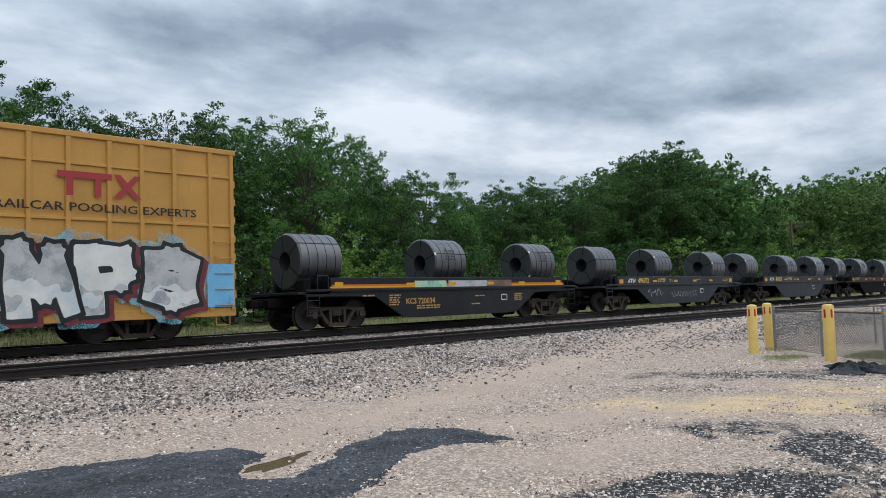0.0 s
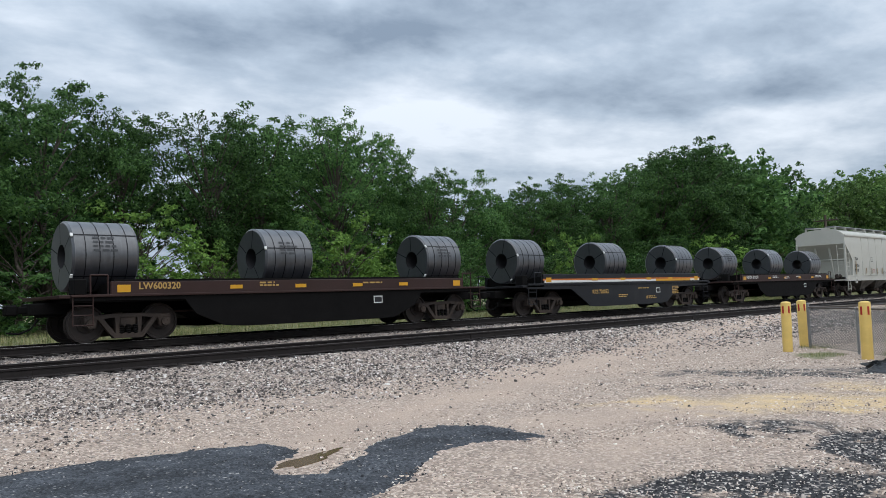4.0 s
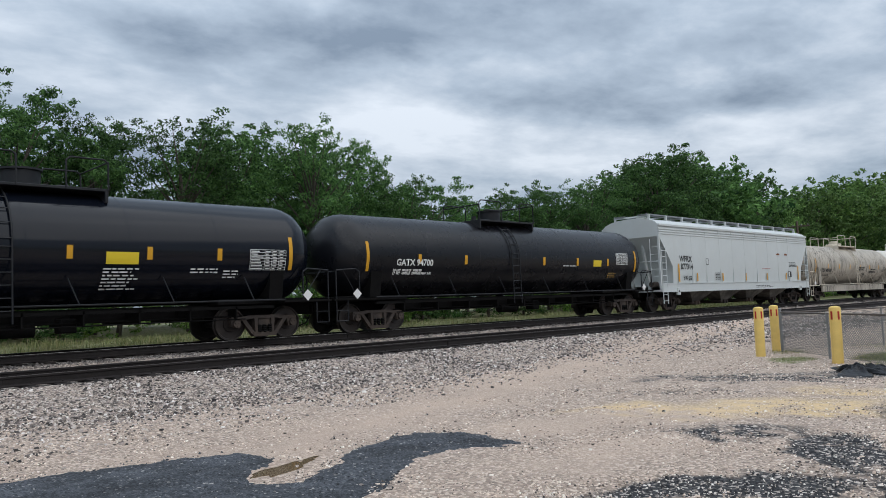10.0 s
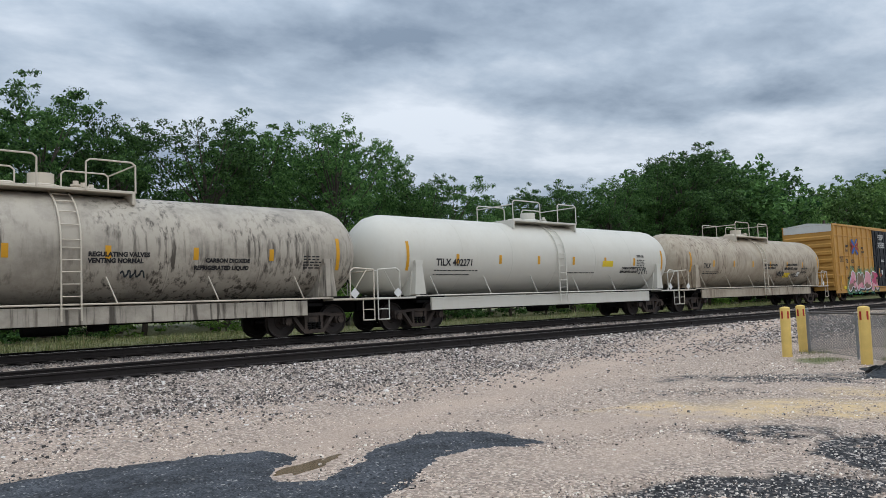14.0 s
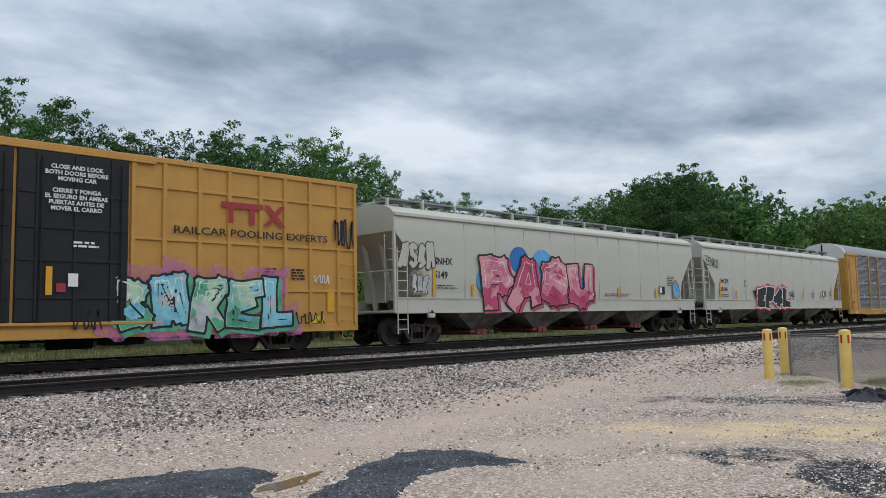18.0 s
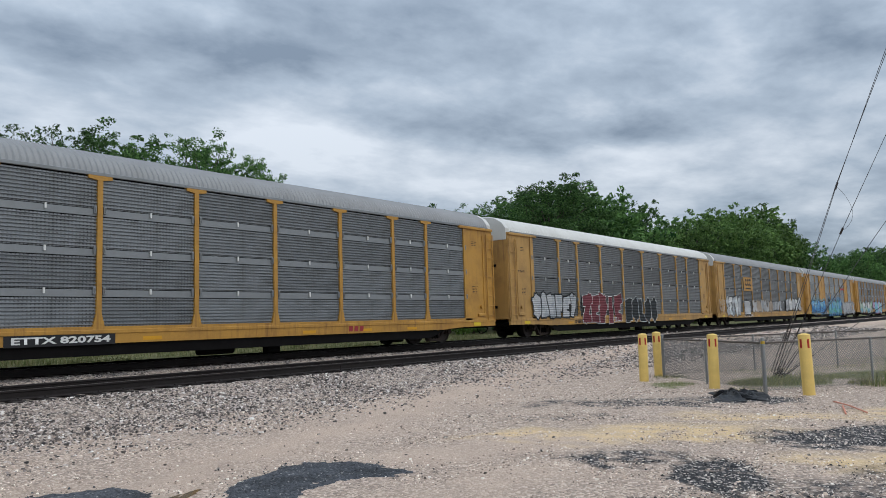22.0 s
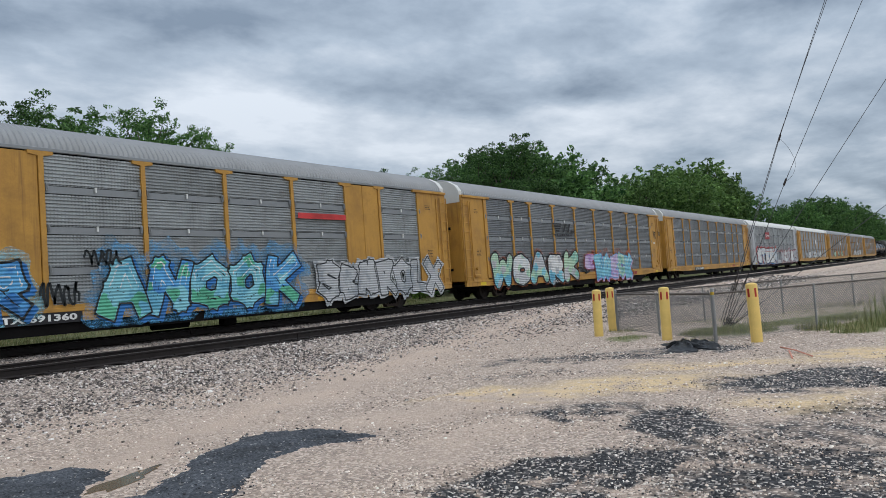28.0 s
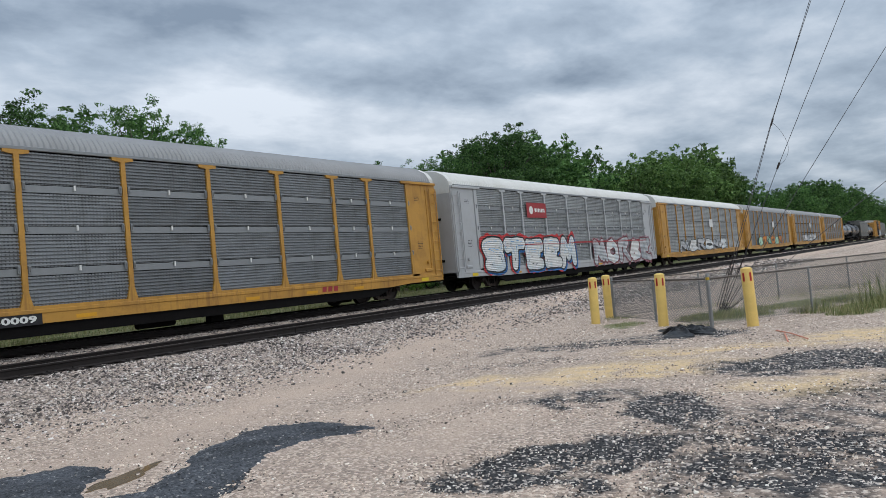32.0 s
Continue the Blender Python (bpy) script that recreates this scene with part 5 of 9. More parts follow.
        strokes(blue_mark, [[(ex - 0.62, ez + 0.38), (ex - 0.42, ez + 0.52), (ex + 0.10, ez + 0.12), (ex - 0.06, ez - 0.02)], [(ex - 0.62, ez - 0.40), (ex - 0.42, ez - 0.54), (ex + 0.10, ez - 0.12), (ex - 0.06, ez + 0.04)],
                            [(ex + 0.62, ez + 0.50), (ex + 0.44, ez + 0.56), (ex + 0.06, ez + 0.26), (ex + 0.2, ez + 0.16)], [(ex + 0.62, ez - 0.46), (ex + 0.44, ez - 0.56), (ex + 0.06, ez - 0.26), (ex + 0.2, ez - 0.16)]])
        strokes(red_mark, [[(ex - 0.68, ez + 0.30), (ex - 0.66, ez + 0.12), (ex - 0.2, ez - 0.06), (ex - 0.06, ez + 0.04)], [(ex - 0.68, ez - 0.34), (ex - 0.66, ez - 0.14), (ex - 0.2, ez + 0.06), (ex - 0.06, ez - 0.04)],
                           [(ex + 0.68, ez + 0.34), (ex + 0.66, ez + 0.16), (ex + 0.22, ez - 0.02), (ex + 0.12, ez + 0.08)], [(ex + 0.68, ez - 0.30), (ex + 0.66, ez - 0.12), (ex + 0.22, ez + 0.06), (ex + 0.12, ez - 0.04)]])
        for txt, x, z in (("TB", -7.8, 2.52), ("OX", -6.75, 2.52), ("64", -7.8, 2.08), ("05", -6.72, 2.08), ("32", -5.65, 2.08)):
            stencil(txt, black_mark, car, x, z, 0.26, t - 0.04, bold=0.012, spacing=1.15)
        bars(black_mark, car, -7.6, 1.55, 1.3, 2, t - 0.02, seed=4)
        street_lettering(car, "A*+R", -7.5, -2.0, 0.62, 1.98, t - 0.07, [SP["pink"], SP["brown"], SP["pink"], SP["rose"]], SP["white"], 21, halo=MIST["jade"], halo_r=0.34, shade=SP["black"], fade=[SP["brown"], SP["pink"]], edge=0.06, lean=0.15, weight=1.15)
        street_lettering(car, "+*-EL", 2.1, 7.2, 0.60, 2.1, t - 0.07, [SP["mint"], SP["aqua"], SP["mint"]], SP["black"], 22, halo=MIST["orchid"], halo_r=0.34, shade=SP["green"], fade=[SP["green"], SP["aqua"], SP["silver"]], glint=SP["white"], edge=0.06, weight=0.95, hard=True, lean=0.06)
        scrawl(car, SP["black"], 1.2, 1.95, 0.75, 1.2, t - 0.09, 23, 0.02, 4)
        scrawl(car, SP["black"], 7.3, 8.3, 0.78, 1.12, t - 0.09, 24, 0.018, 5)
        scrawl(car, SP["white"], 7.9, 8.5, 1.95, 2.2, t - 0.09, 25, 0.014, 4)
        scrawl(car, SP["black"], 8.7, 9.4, 3.0, 3.9, t - 0.07, 26, 0.03, 4)
        scrawl(car, SP["black"], -8.9, -8.2, 2.55, 2.95, t - 0.07, 27, 0.012, 5)
        bars(black_mark, car, 6.3, 2.3, 0.5, 5, t - 0.02, seed=8)
        bars(black_mark, car, 7.2, 2.3, 0.5, 4, t - 0.02, seed=9)
    else:
        street_lettering(car, "TAMPS", 0.75, 8.5, 0.58, 2.42, t - 0.07, [SP["silver"], SP["white"]], SP["black"], 41, halo=MIST["aqua"], halo_r=0.26, shade=SP["maroon"], fade=[SP["white"], SP["silver"]], edge=0.10, weight=0.9, hard=True)
        plate(spray("spray_azure", (0.16, 0.42, 0.66)), car, 8.72, 9.5, 0.8, 1.95, t - 0.066, "sprayed_patch")
    for s in (-1, 1):
        part("air_reservoir", Geo().box(s * 2.6 - 0.5, s * 2.6 + 0.5, -1.35, -0.9, 0.36, 0.60, 0.04), under_black, car)
    return car


# ---- coil cars ----
coil_wrap = surface("black_coil_wrap", (0.017, 0.0185, 0.024), 0.40, 0.0, 0.35, 2.5, dirt=0.7, dirt_rgb=(0.060, 0.064, 0.074), streak=0.8, edge=(0.48, 0.70), bump=0.003, grain=4, spec=0.9)
coil_wrap.node_tree.nodes["Principled BSDF"].inputs["Coat Weight"].default_value = 0.7
coil_wrap.node_tree.nodes["Principled BSDF"].inputs["Coat Roughness"].default_value = 0.30
coil_wrap.node_tree.nodes["Principled BSDF"].inputs["Sheen Weight"].default_value = 0.38
coil_wrap.node_tree.nodes["Principled BSDF"].inputs["Sheen Roughness"].default_value = 0.3
coil_band = surface("steel_strap", (0.008, 0.008, 0.010), 0.45, 0.3, 0.1)
coil_dark = surface("coil_bore", (0.014, 0.014, 0.016), 0.7, 0.0, 0.1)
R_COIL, H_COIL = 0.88, 0.80
_g = Geo().lathe([(-H_COIL, 0.30), (-H_COIL, R_COIL - 0.05), (-H_COIL + 0.05, R_COIL), (H_COIL - 0.05, R_COIL), (H_COIL, R_COIL - 0.05), (H_COIL, 0.30)], (0, 0, 0), "x", 40)
COIL_BODY = _g.mesh("wrap", coil_wrap, 30)
COIL_BORE = Geo().lathe([(-H_COIL + 0.001, 0.31), (-H_COIL + 0.06, 0.295), (H_COIL - 0.06, 0.295), (H_COIL - 0.001, 0.31)], (0, 0, 0), "x", 24).mesh("bore", coil_dark)
COIL_RING = [Geo().lathe([(h - 0.010, R_COIL + 0.002), (h - 0.010, R_COIL + 0.007), (h + 0.010, R_COIL + 0.007), (h + 0.010, R_COIL + 0.002)], (0, 0, 0), "x", 40).mesh("strap", coil_band)
             for h in (-0.5, -0.17, 0.16, 0.5)]


def coil_strap(angle):
    g, c, s = Geo(), math.cos(angle), math.sin(angle)
    def at(h, r, w):
        return (h, c * r - s * w, s * r + c * w)
    a, b, w = R_COIL + 0.009, H_COIL + 0.008, 0.014
    path = [(-b, 0.31), (-b, a), (b, a), (b, 0.31)]
    for (h0, r0), (h1, r1) in zip(path, path[1:]):
        g.add([at(h0, r0, -w), at(h0, r0, w), at(h1, r1, w), at(h1, r1, -w)], [(0, 1, 2, 3)])
    return g.mesh("eye_strap", coil_band, 0)


EYE_STRAPS = [coil_strap(radians(a)) for a in (158, 96, 30, 300, 228)]
chalk = surface("faded_chalk", (0.07, 0.072, 0.076), 0.8, 0.0, 0.2)
paper = surface("torn_paper_tag", (0.7, 0.7, 0.68), 0.8)


def steel_coil(u, turn, z=0.0):
    c = rolling("steel_coil", "steel coil wrapped in black film with steel straps", "steel coil", u, "coils on the flat cars", z=1.265 + R_COIL + z)
    m = Matrix.Rotation(turn, 4, "X")
    part("wrap", COIL_BODY, None, c, at=m)
    part("bore", COIL_BORE, None, c, at=m)
    for r in COIL_RING:
        part("strap", r, None, c)
    if int(u) % 2:
        for a in (158, 228) if int(u) % 3 else (158,):
            q = radians(a)
            part("edge_guard", Geo().box(-0.03, 0.035, -0.05, 0.05, -0.03, 0.012, 0.006), paper, c, "white plastic edge guard under a strap",
                 at=m @ Matrix.Translation((-H_COIL + 0.01, math.cos(q) * R_COIL, math.sin(q) * R_COIL)) @ Matrix.Rotation(q - math.pi / 2, 4, "X"))
    if int(u) % 3 == 1:
        bars(chalk, c, -0.32, 0.40, 0.6, 4, 0, 0.055, 0.05, seed=int(u), tank=(R_COIL + 0.003, 0.0), name="chalk_mark")
    for r in EYE_STRAPS:
        part("eye_strap", r, None, c, at=m)
    return c


def coil_car(u, label, paint, mark, marks, small, style, tc=5.27, stripe=None):
    car = rolling("coil_car", label, "flat car", u, "cars of the train")
    E, W = 6.75, 1.50
    low = 0.28
    rt, up = (1.57, 0.06) if style == "belly" else (1.46, 0.0)
    for s in (-1, 1):
        if style == "shallow":
            pts = [(-E, 1.16), (-E, 1.02), (-4.0, 1.0), (-3.7, 0.62), (-2.9, low), (-2.3, low - 0.04), (2.3, low - 0.04), (2.9, low), (3.7, 0.62), (4.0, 1.0), (E, 1.02), (E, 1.16)]
        else:
            pts = [(-E, 1.14), (-E, 1.02), (-4.1, 0.98), (-2.9, low), (-2.4, low - 0.04), (2.4, low - 0.04), (2.9, low), (4.1, 0.98), (E, 1.02), (E, 1.14)]
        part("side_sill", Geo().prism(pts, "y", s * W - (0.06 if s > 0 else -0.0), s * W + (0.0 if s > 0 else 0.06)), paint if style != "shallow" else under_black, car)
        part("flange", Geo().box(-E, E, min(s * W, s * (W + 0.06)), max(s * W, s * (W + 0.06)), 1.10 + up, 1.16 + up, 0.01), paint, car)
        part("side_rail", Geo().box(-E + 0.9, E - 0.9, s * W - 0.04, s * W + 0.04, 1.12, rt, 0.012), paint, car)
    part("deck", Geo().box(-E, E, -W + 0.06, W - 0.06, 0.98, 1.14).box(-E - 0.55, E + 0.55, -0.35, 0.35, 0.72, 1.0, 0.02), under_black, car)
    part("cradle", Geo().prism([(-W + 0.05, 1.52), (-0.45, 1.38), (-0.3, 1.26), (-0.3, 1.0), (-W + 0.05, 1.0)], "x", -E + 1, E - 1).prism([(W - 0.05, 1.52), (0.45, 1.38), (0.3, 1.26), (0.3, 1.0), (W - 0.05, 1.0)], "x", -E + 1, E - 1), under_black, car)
    for s in (-1, 1):
        part("end_platform", Geo().box(min(s * (E - 0.9), s * (E + 0.25)), max(s * (E - 0.9), s * (E + 0.25)), -W, W, 1.08, 1.16, 0.01), paint, car)
        for yy in (-W + 0.02, W - 0.02):
            part("handrail", Geo().tube([(s * (E - 0.85), yy, 1.1), (s * (E - 0.85), yy, 1.62), (s * (E - 0.45), yy, 1.62), (s * (E - 0.45), yy, 1.1)], 0.02, 6), paint, car)
            g = Geo()
            for z in (0.45, 0.68, 0.9):
                g.tube([(s * (E - 0.05), yy - 0.02, z), (s * (E - 0.5), yy - 0.02, z)], 0.016, 5)
            g.tube([(s * (E - 0.05), yy - 0.02, 1.1), (s * (E - 0.05), yy - 0.02, 0.42)], 0.018, 5).tube([(s * (E - 0.5), yy - 0.02, 1.1), (s * (E - 0.5), yy - 0.02, 0.42)], 0.018, 5)
            part("step_ladder", g, paint, car)
        bogie(car, s * tc)
        plate(amber_tape, car, s * (E - 1.2) - 0.16, s * (E - 1.2) + 0.16, 1.20 + up, 1.38 + up, -W - 0.048, "reflector")
    brake_wheel(car, E - 0.25, 0.6, 1.75, under_black)
    part("brake_stand", Geo().box(E - 0.35, E - 0.2, 0.5, 0.7, 1.1, 1.75, 0.02), under_black, car)
    part("tool_box", Geo().box(-E + 0.2, -E + 0.5, -1.1, -0.7, 1.16, 1.55, 0.03), under_black, car)
    part("brake_gear", Geo().cyl((-1.6, -0.9, 0.6), (-0.6, -0.9, 0.6), 0.2, 14).box(0.4, 0.9, -1.0, -0.7, 0.5, 0.8, 0.03).cyl((-4, -0.6, 0.7), (4, -0.6, 0.7), 0.025, 6), paint if style == "shallow" else under_black, car)
    part("centre_sill", Geo().prism([(-4.4, 0.95), (-3.4, 0.5), (3.4, 0.5), (4.4, 0.95)], "y", -0.35, 0.35), under_black, car)
    couplers(car, E + 0.3)
    t = -W - 0.006
    for txt, x, z, h, m in marks:
        stencil(txt, m, car, x, z + (up + 0.01 if z > 1.15 else 0.0), h, t - (0.042 if z > 1.15 else 0.0), bold=0.006)
    for i, (x, z, wd, rows) in enumerate(small):
        bars(mark, car, x, z + (up + 0.03 if z > 1.15 else 0.0), wd, rows, t - (0.042 if z > 1.15 else 0.0), 0.045, 0.03, seed=i + int(u))
    g = Geo()
    if stripe:
        for i, (a, b, z0, z1, m) in enumerate(stripe):
            plate(m, car, a, b, z0 + up, z1 + up, -W - 0.044 - 0.002 * i, "stripe")
    for x in (-2.6, -0.6, 1.4, 3.2):
        plate(amber_tape, car, x - 0.18, x + 0.18, 1.24 + up, 1.34 + up, -W - 0.056, "reflector")
    plate(white_mark, car, 2.2 - 0.17, 2.2 + 0.17, 0.72, 0.94, t, "decal")
    plate(black_mark, car, 2.2 - 0.14, 2.2 + 0.14, 0.75, 0.91, t - 0.003, "decal")
    return car


W_ = 1.5
stripes_a = [(-5.8, 5.85, 1.18, 1.30, orange_mark), (-5.9, 5.9, 1.19, 1.24, amber_tape), (-2.4, -0.9, 1.18, 1.40, SP["mint"]), (-0.8, 1.2, 1.18, 1.40, SP["silver"]), (1.2, 2.6, 1.18, 1.41, SP["brown"])]
kcs = dict(mark=gold_mark, style="belly")
coil_car(19.85, "black coil flat car with orange stripe and gold lettering", black_paint, marks=[("KCS 720034", -2.78, 0.70, 0.19, gold_mark)],
         small=[(-2.3, 0.60, 1.2, 2), (-3.5, 0.97, 0.5, 5), (-4.6, 0.98, 0.6, 1), (2.8, 0.92, 0.5, 4), (0.6, 0.88, 0.5, 1), (0.4, 0.6, 0.5, 1)], stripe=stripes_a, **kcs)
for u, num in ((35.7, "496702"), (51.65, "496625")):
    coil_car(u, "slate grey coil flat car with worn yellow numbers", slate_paint, gold_mark, [("ATW", -4.98, 1.21, 0.20, white_mark), (num, -4.12, 1.20, 0.235, yellow_mark), ("LD LMT 224700\nLT WT   61300", -2.3, 1.33, 0.075, yellow_mark)],
             [(-1.2, 1.30, 0.3, 2), (1.6, 1.3, 0.5, 1), (4.6, 1.3, 0.7, 2)], "belly")
coil_car(67.5, "brown coil flat car with worn yellow lettering", brown_paint, gold_mark, [("LW600320", -5.2, 1.26, 0.17, gold_mark)], [(-1.9, 1.34, 0.6, 2), (1.6, 1.3, 0.8, 1)], "shallow")
stripes_b = [(-5.8, 5.85, 1.18, 1.27, white_mark), (-5.9, 5.9, 1.27, 1.33, orange_mark), (2.0, 5.0, 1.18, 1.27, amber_tape)]
coil_car(83.5, "black coil flat car with white and orange stripe", black_paint, marks=[("KCS 720052", -2.74, 0.77, 0.16, gold_mark)],
         small=[(-0.9, 0.66, 0.8, 2), (0.6, 0.92, 0.9, 1), (1.2, 0.55, 0.9, 2), (3.4, 0.95, 0.6, 5)], stripe=stripes_b, **kcs)
nd = coil_car(99.65, "brown coil flat car with white lettering", brown_paint, white_mark, [("NDYX 381050", -5.34, 1.25, 0.16, white_mark)], [(-2.2, 1.33, 0.7, 2), (3.6, 1.33, 1.2, 2), (0.9, 1.3, 0.6, 1)], "shallow", 5.37)
for i, u in enumerate((14.2, 19.95, 25.4, 30.1, 35.3, 41.4, 45.9, 52.1, 57.3, 61.8, 67.0, 73.2, 77.8, 83.5, 89.3, 94.0, 99.7, 105.35)):
    steel_coil(u, radians((i * 47) % 30 - 15))
for ob in [o for o, *_ in MOVING if o.name.startswith("coil_car")][1:2]:
    scrawl(ob, SP["silver"], -3.2, -1.9, 0.62, 1.0, -1.512, 11, 0.011, 3)
    scrawl(ob, SP["silver"], -1.0, 1.6, 0.55, 0.85, -1.512, 12, 0.008, 9)
scrawl(nd, white_mark, -0.7, 0.0, 1.22, 1.36, -1.56, 5, 0.008, 6)

box_car(1.2, "yellow ribbed box car with silver sprayed lettering", False)
box_car(255.45, "yellow ribbed box car with black doors and sprayed lettering", True)


# ---- tank cars ----
def tank_car(u, label, half, tc, shell, trim, mark, marks, small, radius=1.40, zc=2.48, band=None, rail_z=1.10, chassis=None, diamond=white_mark, heavy=False, tapes=6, lx=0.25, dx=0.0, hw=1.95, domed="valve"):
    car = rolling("tank_car", label, "tank car", u, "cars of the train")
    chassis = chassis or under_black
    R = radius
    prof = [(-half, 0.02), (-half + 0.03, 0.35), (-half + 0.14, 0.75), (-half + 0.34, 1.08), (-half + 0.62, 1.30), (-half + 0.92, R - 0.012), (-half + 1.1, R)]
    full = prof + [(-p, r) for p, r in reversed(prof)]
    full = [(p, r * R / 1.40 if r < R - 0.02 else r) for p, r in full]
    part("shell", Geo().lathe(full, (0, 0, zc), "x", 48), shell, car)
    n_seam = int(half * 2 / 2.6)
    for i in range(1, n_seam):
        h = -half + 1.1 + i * (2 * half - 2.2) / n_seam
        part("weld_seam", Geo().lathe([(h - 0.02, R + 0.001), (h - 0.012, R + 0.006), (h + 0.012, R + 0.006), (h + 0.02, R + 0.001)], (0, 0, zc), "x", 48), shell, car)
    if band:
        part("bottom_band", Geo().lathe([(p, r + 0.004) for p, r in full], (0, 0, zc), "x", 14, (180 + 42, 360 - 42)), band, car, "black lower band")
    # platform, dome and ladders
    top = zc + R
    part("platform", Geo().box(dx - hw, dx + hw, -0.95, 0.95, top - 0.02, top + 0.05, 0.01).box(dx - hw, dx - hw + 0.08, -0.95, 0.95, top - 0.3, top, 0.01).box(dx + hw - 0.08, dx + hw, -0.95, 0.95, top - 0.3, top, 0.01), trim, car)
    if domed == "valve":
        part("manway", Geo().lathe([(0, 0.52), (0.10, 0.52), (0.14, 0.40), (0.16, 0.30), (0.42, 0.30), (0.44, 0.0)], (dx, 0, top + 0.05), "z", 20), trim, car)
        for i in range(3):
            part("valve", Geo().lathe([(0, 0.07), (0.2, 0.07), (0.2, 0.13), (0.24, 0.13), (0.24, 0.07), (0.33, 0.07), (0.33, 0.001)], (dx + 0.75 + 0.25 * i, -0.2 + 0.2 * i, top), "z", 10), trim, car)
        part("valve_box", Geo().box(dx - 0.95, dx - 0.65, -0.25, 0.25, top, top + 0.22, 0.03), trim, car)
        if band:
            part("valve_wheel", Geo().cyl((dx + 1.0, -0.25, top + 0.3), (dx + 1.0, -0.25, top + 0.42), 0.08, 10), red_mark, car, "red valve wheel")
    else:
        part("manway", Geo().cyl((dx, 0, top), (dx, 0, top + 0.12), 0.62, 20).cyl((dx, 0, top + 0.12), (dx, 0, top + 0.48), 0.44, 20).cyl((dx, 0, top + 0.48), (dx, 0, top + 0.53), 0.50, 20)
             .cyl((dx - 0.9, 0, top), (dx - 0.9, 0, top + 0.28), 0.10, 10).box(dx + 0.8, dx + 1.1, -0.2, 0.2, top, top + 0.2, 0.03), trim, car)
    for yy in (-0.95, 0.95):
        for a, b in ((-hw, -0.35), (0.75, hw)):
            z = top + 0.78
            part("safety_rail", Geo().tube([(dx + a, yy, top), (dx + a, yy, z - 0.08), (dx + a + 0.1, yy, z), (dx + b - 0.1, yy, z), (dx + b, yy, z - 0.08), (dx + b, yy, top)], 0.022, 6), trim, car)
    for o, z in ((-hw, 0.62), (hw, 0.72)):
        part("safety_rail", Geo().tube([(dx + o, -0.95, top + z), (dx + o, 0.95, top + z)], 0.02, 6), trim, car)
    for s in (-1, 1):
        g = Geo()
        pts = []
        for i in range(12):
            a = radians(lerp(i, (0, 78), (11, -2)))
            pts.append((s * -1 * math.cos(a) * (R + 0.06), zc + math.sin(a) * (R + 0.06)))
        pts.append((-s * (R + 0.08), 0.72))
        for x in (lx - 0.22, lx + 0.22):
            g.tube([(x, p, z) for p, z in pts], 0.022, 6)
        d = 0.0
        for (p0, q0), (p1, q1) in zip(pts, pts[1:]):
            n = max(1, round(math.hypot(p1 - p0, q1 - q0) / 0.30))
            for k in range(n):
                if math.hypot(p1 - p0, q1 - q0) < 0.25 and pts.index((p0, q0)) % 2:
                    continue
                g.cyl((lx - 0.22, p0 + (p1 - p0) * k / n, q0 + (q1 - q0) * k / n), (lx + 0.22, p0 + (p1 - p0) * k / n, q0 + (q1 - q0) * k / n), 0.015, 5)
        part("ladder", g, trim, car)
    # running rail along the side with its stays
    for s in (-1, 1):
        y = s * (R + 0.03)
        g = Geo().tube([(-half + 1.4, y, rail_z), (half - 1.4, y, rail_z)], 0.024, 6)
        for x in np.linspace(-half + 2.4, half - 2.4, 6):
            g.cyl((x, y, rail_z), (x - 0.22, s * (R - 0.12), zc - R * 0.52), 0.018, 5)
        part("side_handrail", g, chassis if band else trim, car)
    part("walkway", Geo().box(-half + 1.6, half - 1.6, -1.2, -1.05, rail_z - 0.22, rail_z - 0.14).box(-half + 1.6, half - 1.6, 1.05, 1.2, rail_z - 0.22, rail_z - 0.14), chassis, car)
    if heavy:
        part("side_plate", Geo().box(-half + 2.2, half - 2.2, -1.30, -1.22, rail_z - 0.48, rail_z - 0.06, 0.01).box(-half + 2.2, half - 2.2, 1.22, 1.30, rail_z - 0.48, rail_z - 0.06, 0.01), shell, car)
    part("centre_sill", Geo().box(-half - 0.2, half + 0.2, -0.33, 0.33, 0.68, 1.02, 0.02).box(-half + 0.3, -half + 3.2, -0.9, 0.9, 1.0, 1.16, 0.02).box(half - 3.2, half - 0.3, -0.9, 0.9, 1.0, 1.16, 0.02), chassis, car)
    g = Geo().cyl((-0.5, -0.3, 0.55), (0.5, -0.3, 0.55), 0.17, 12).box(0.9, 1.3, -0.9, -0.5, 0.45, 0.8, 0.03).cyl((-0.1, 0, zc - R - 0.35), (-0.1, 0, zc - R), 0.16, 10)
    for x in np.linspace(-half + 2.8, half - 2.8, 9):
        g.box(x - 0.02, x + 0.02, -1.2, 1.2, rail_z - 0.5, rail_z - 0.14)
    g.cyl((-half + 2.5, -0.95, 0.68), (half - 2.5, -0.95, 0.68), 0.022, 6).cyl((-half + 2.5, -1.15, 0.60), (half - 2.5, -1.15, 0.60), 0.016, 6)
    part("piping", g, chassis, car)
    for s in (-1, 1):
        x = s * (half - 1.55)
        sd = Geo().prism([(-1.2, 1.12), (-1.32, zc - 0.55), (-0.9, zc - 1.05), (0, zc - R + 0.02), (0.9, zc - 1.05), (1.32, zc - 0.55), (1.2, 1.12)], "x", x - 0.22, x + 0.22)
        part("saddle", sd, shell if heavy else chassis, car)
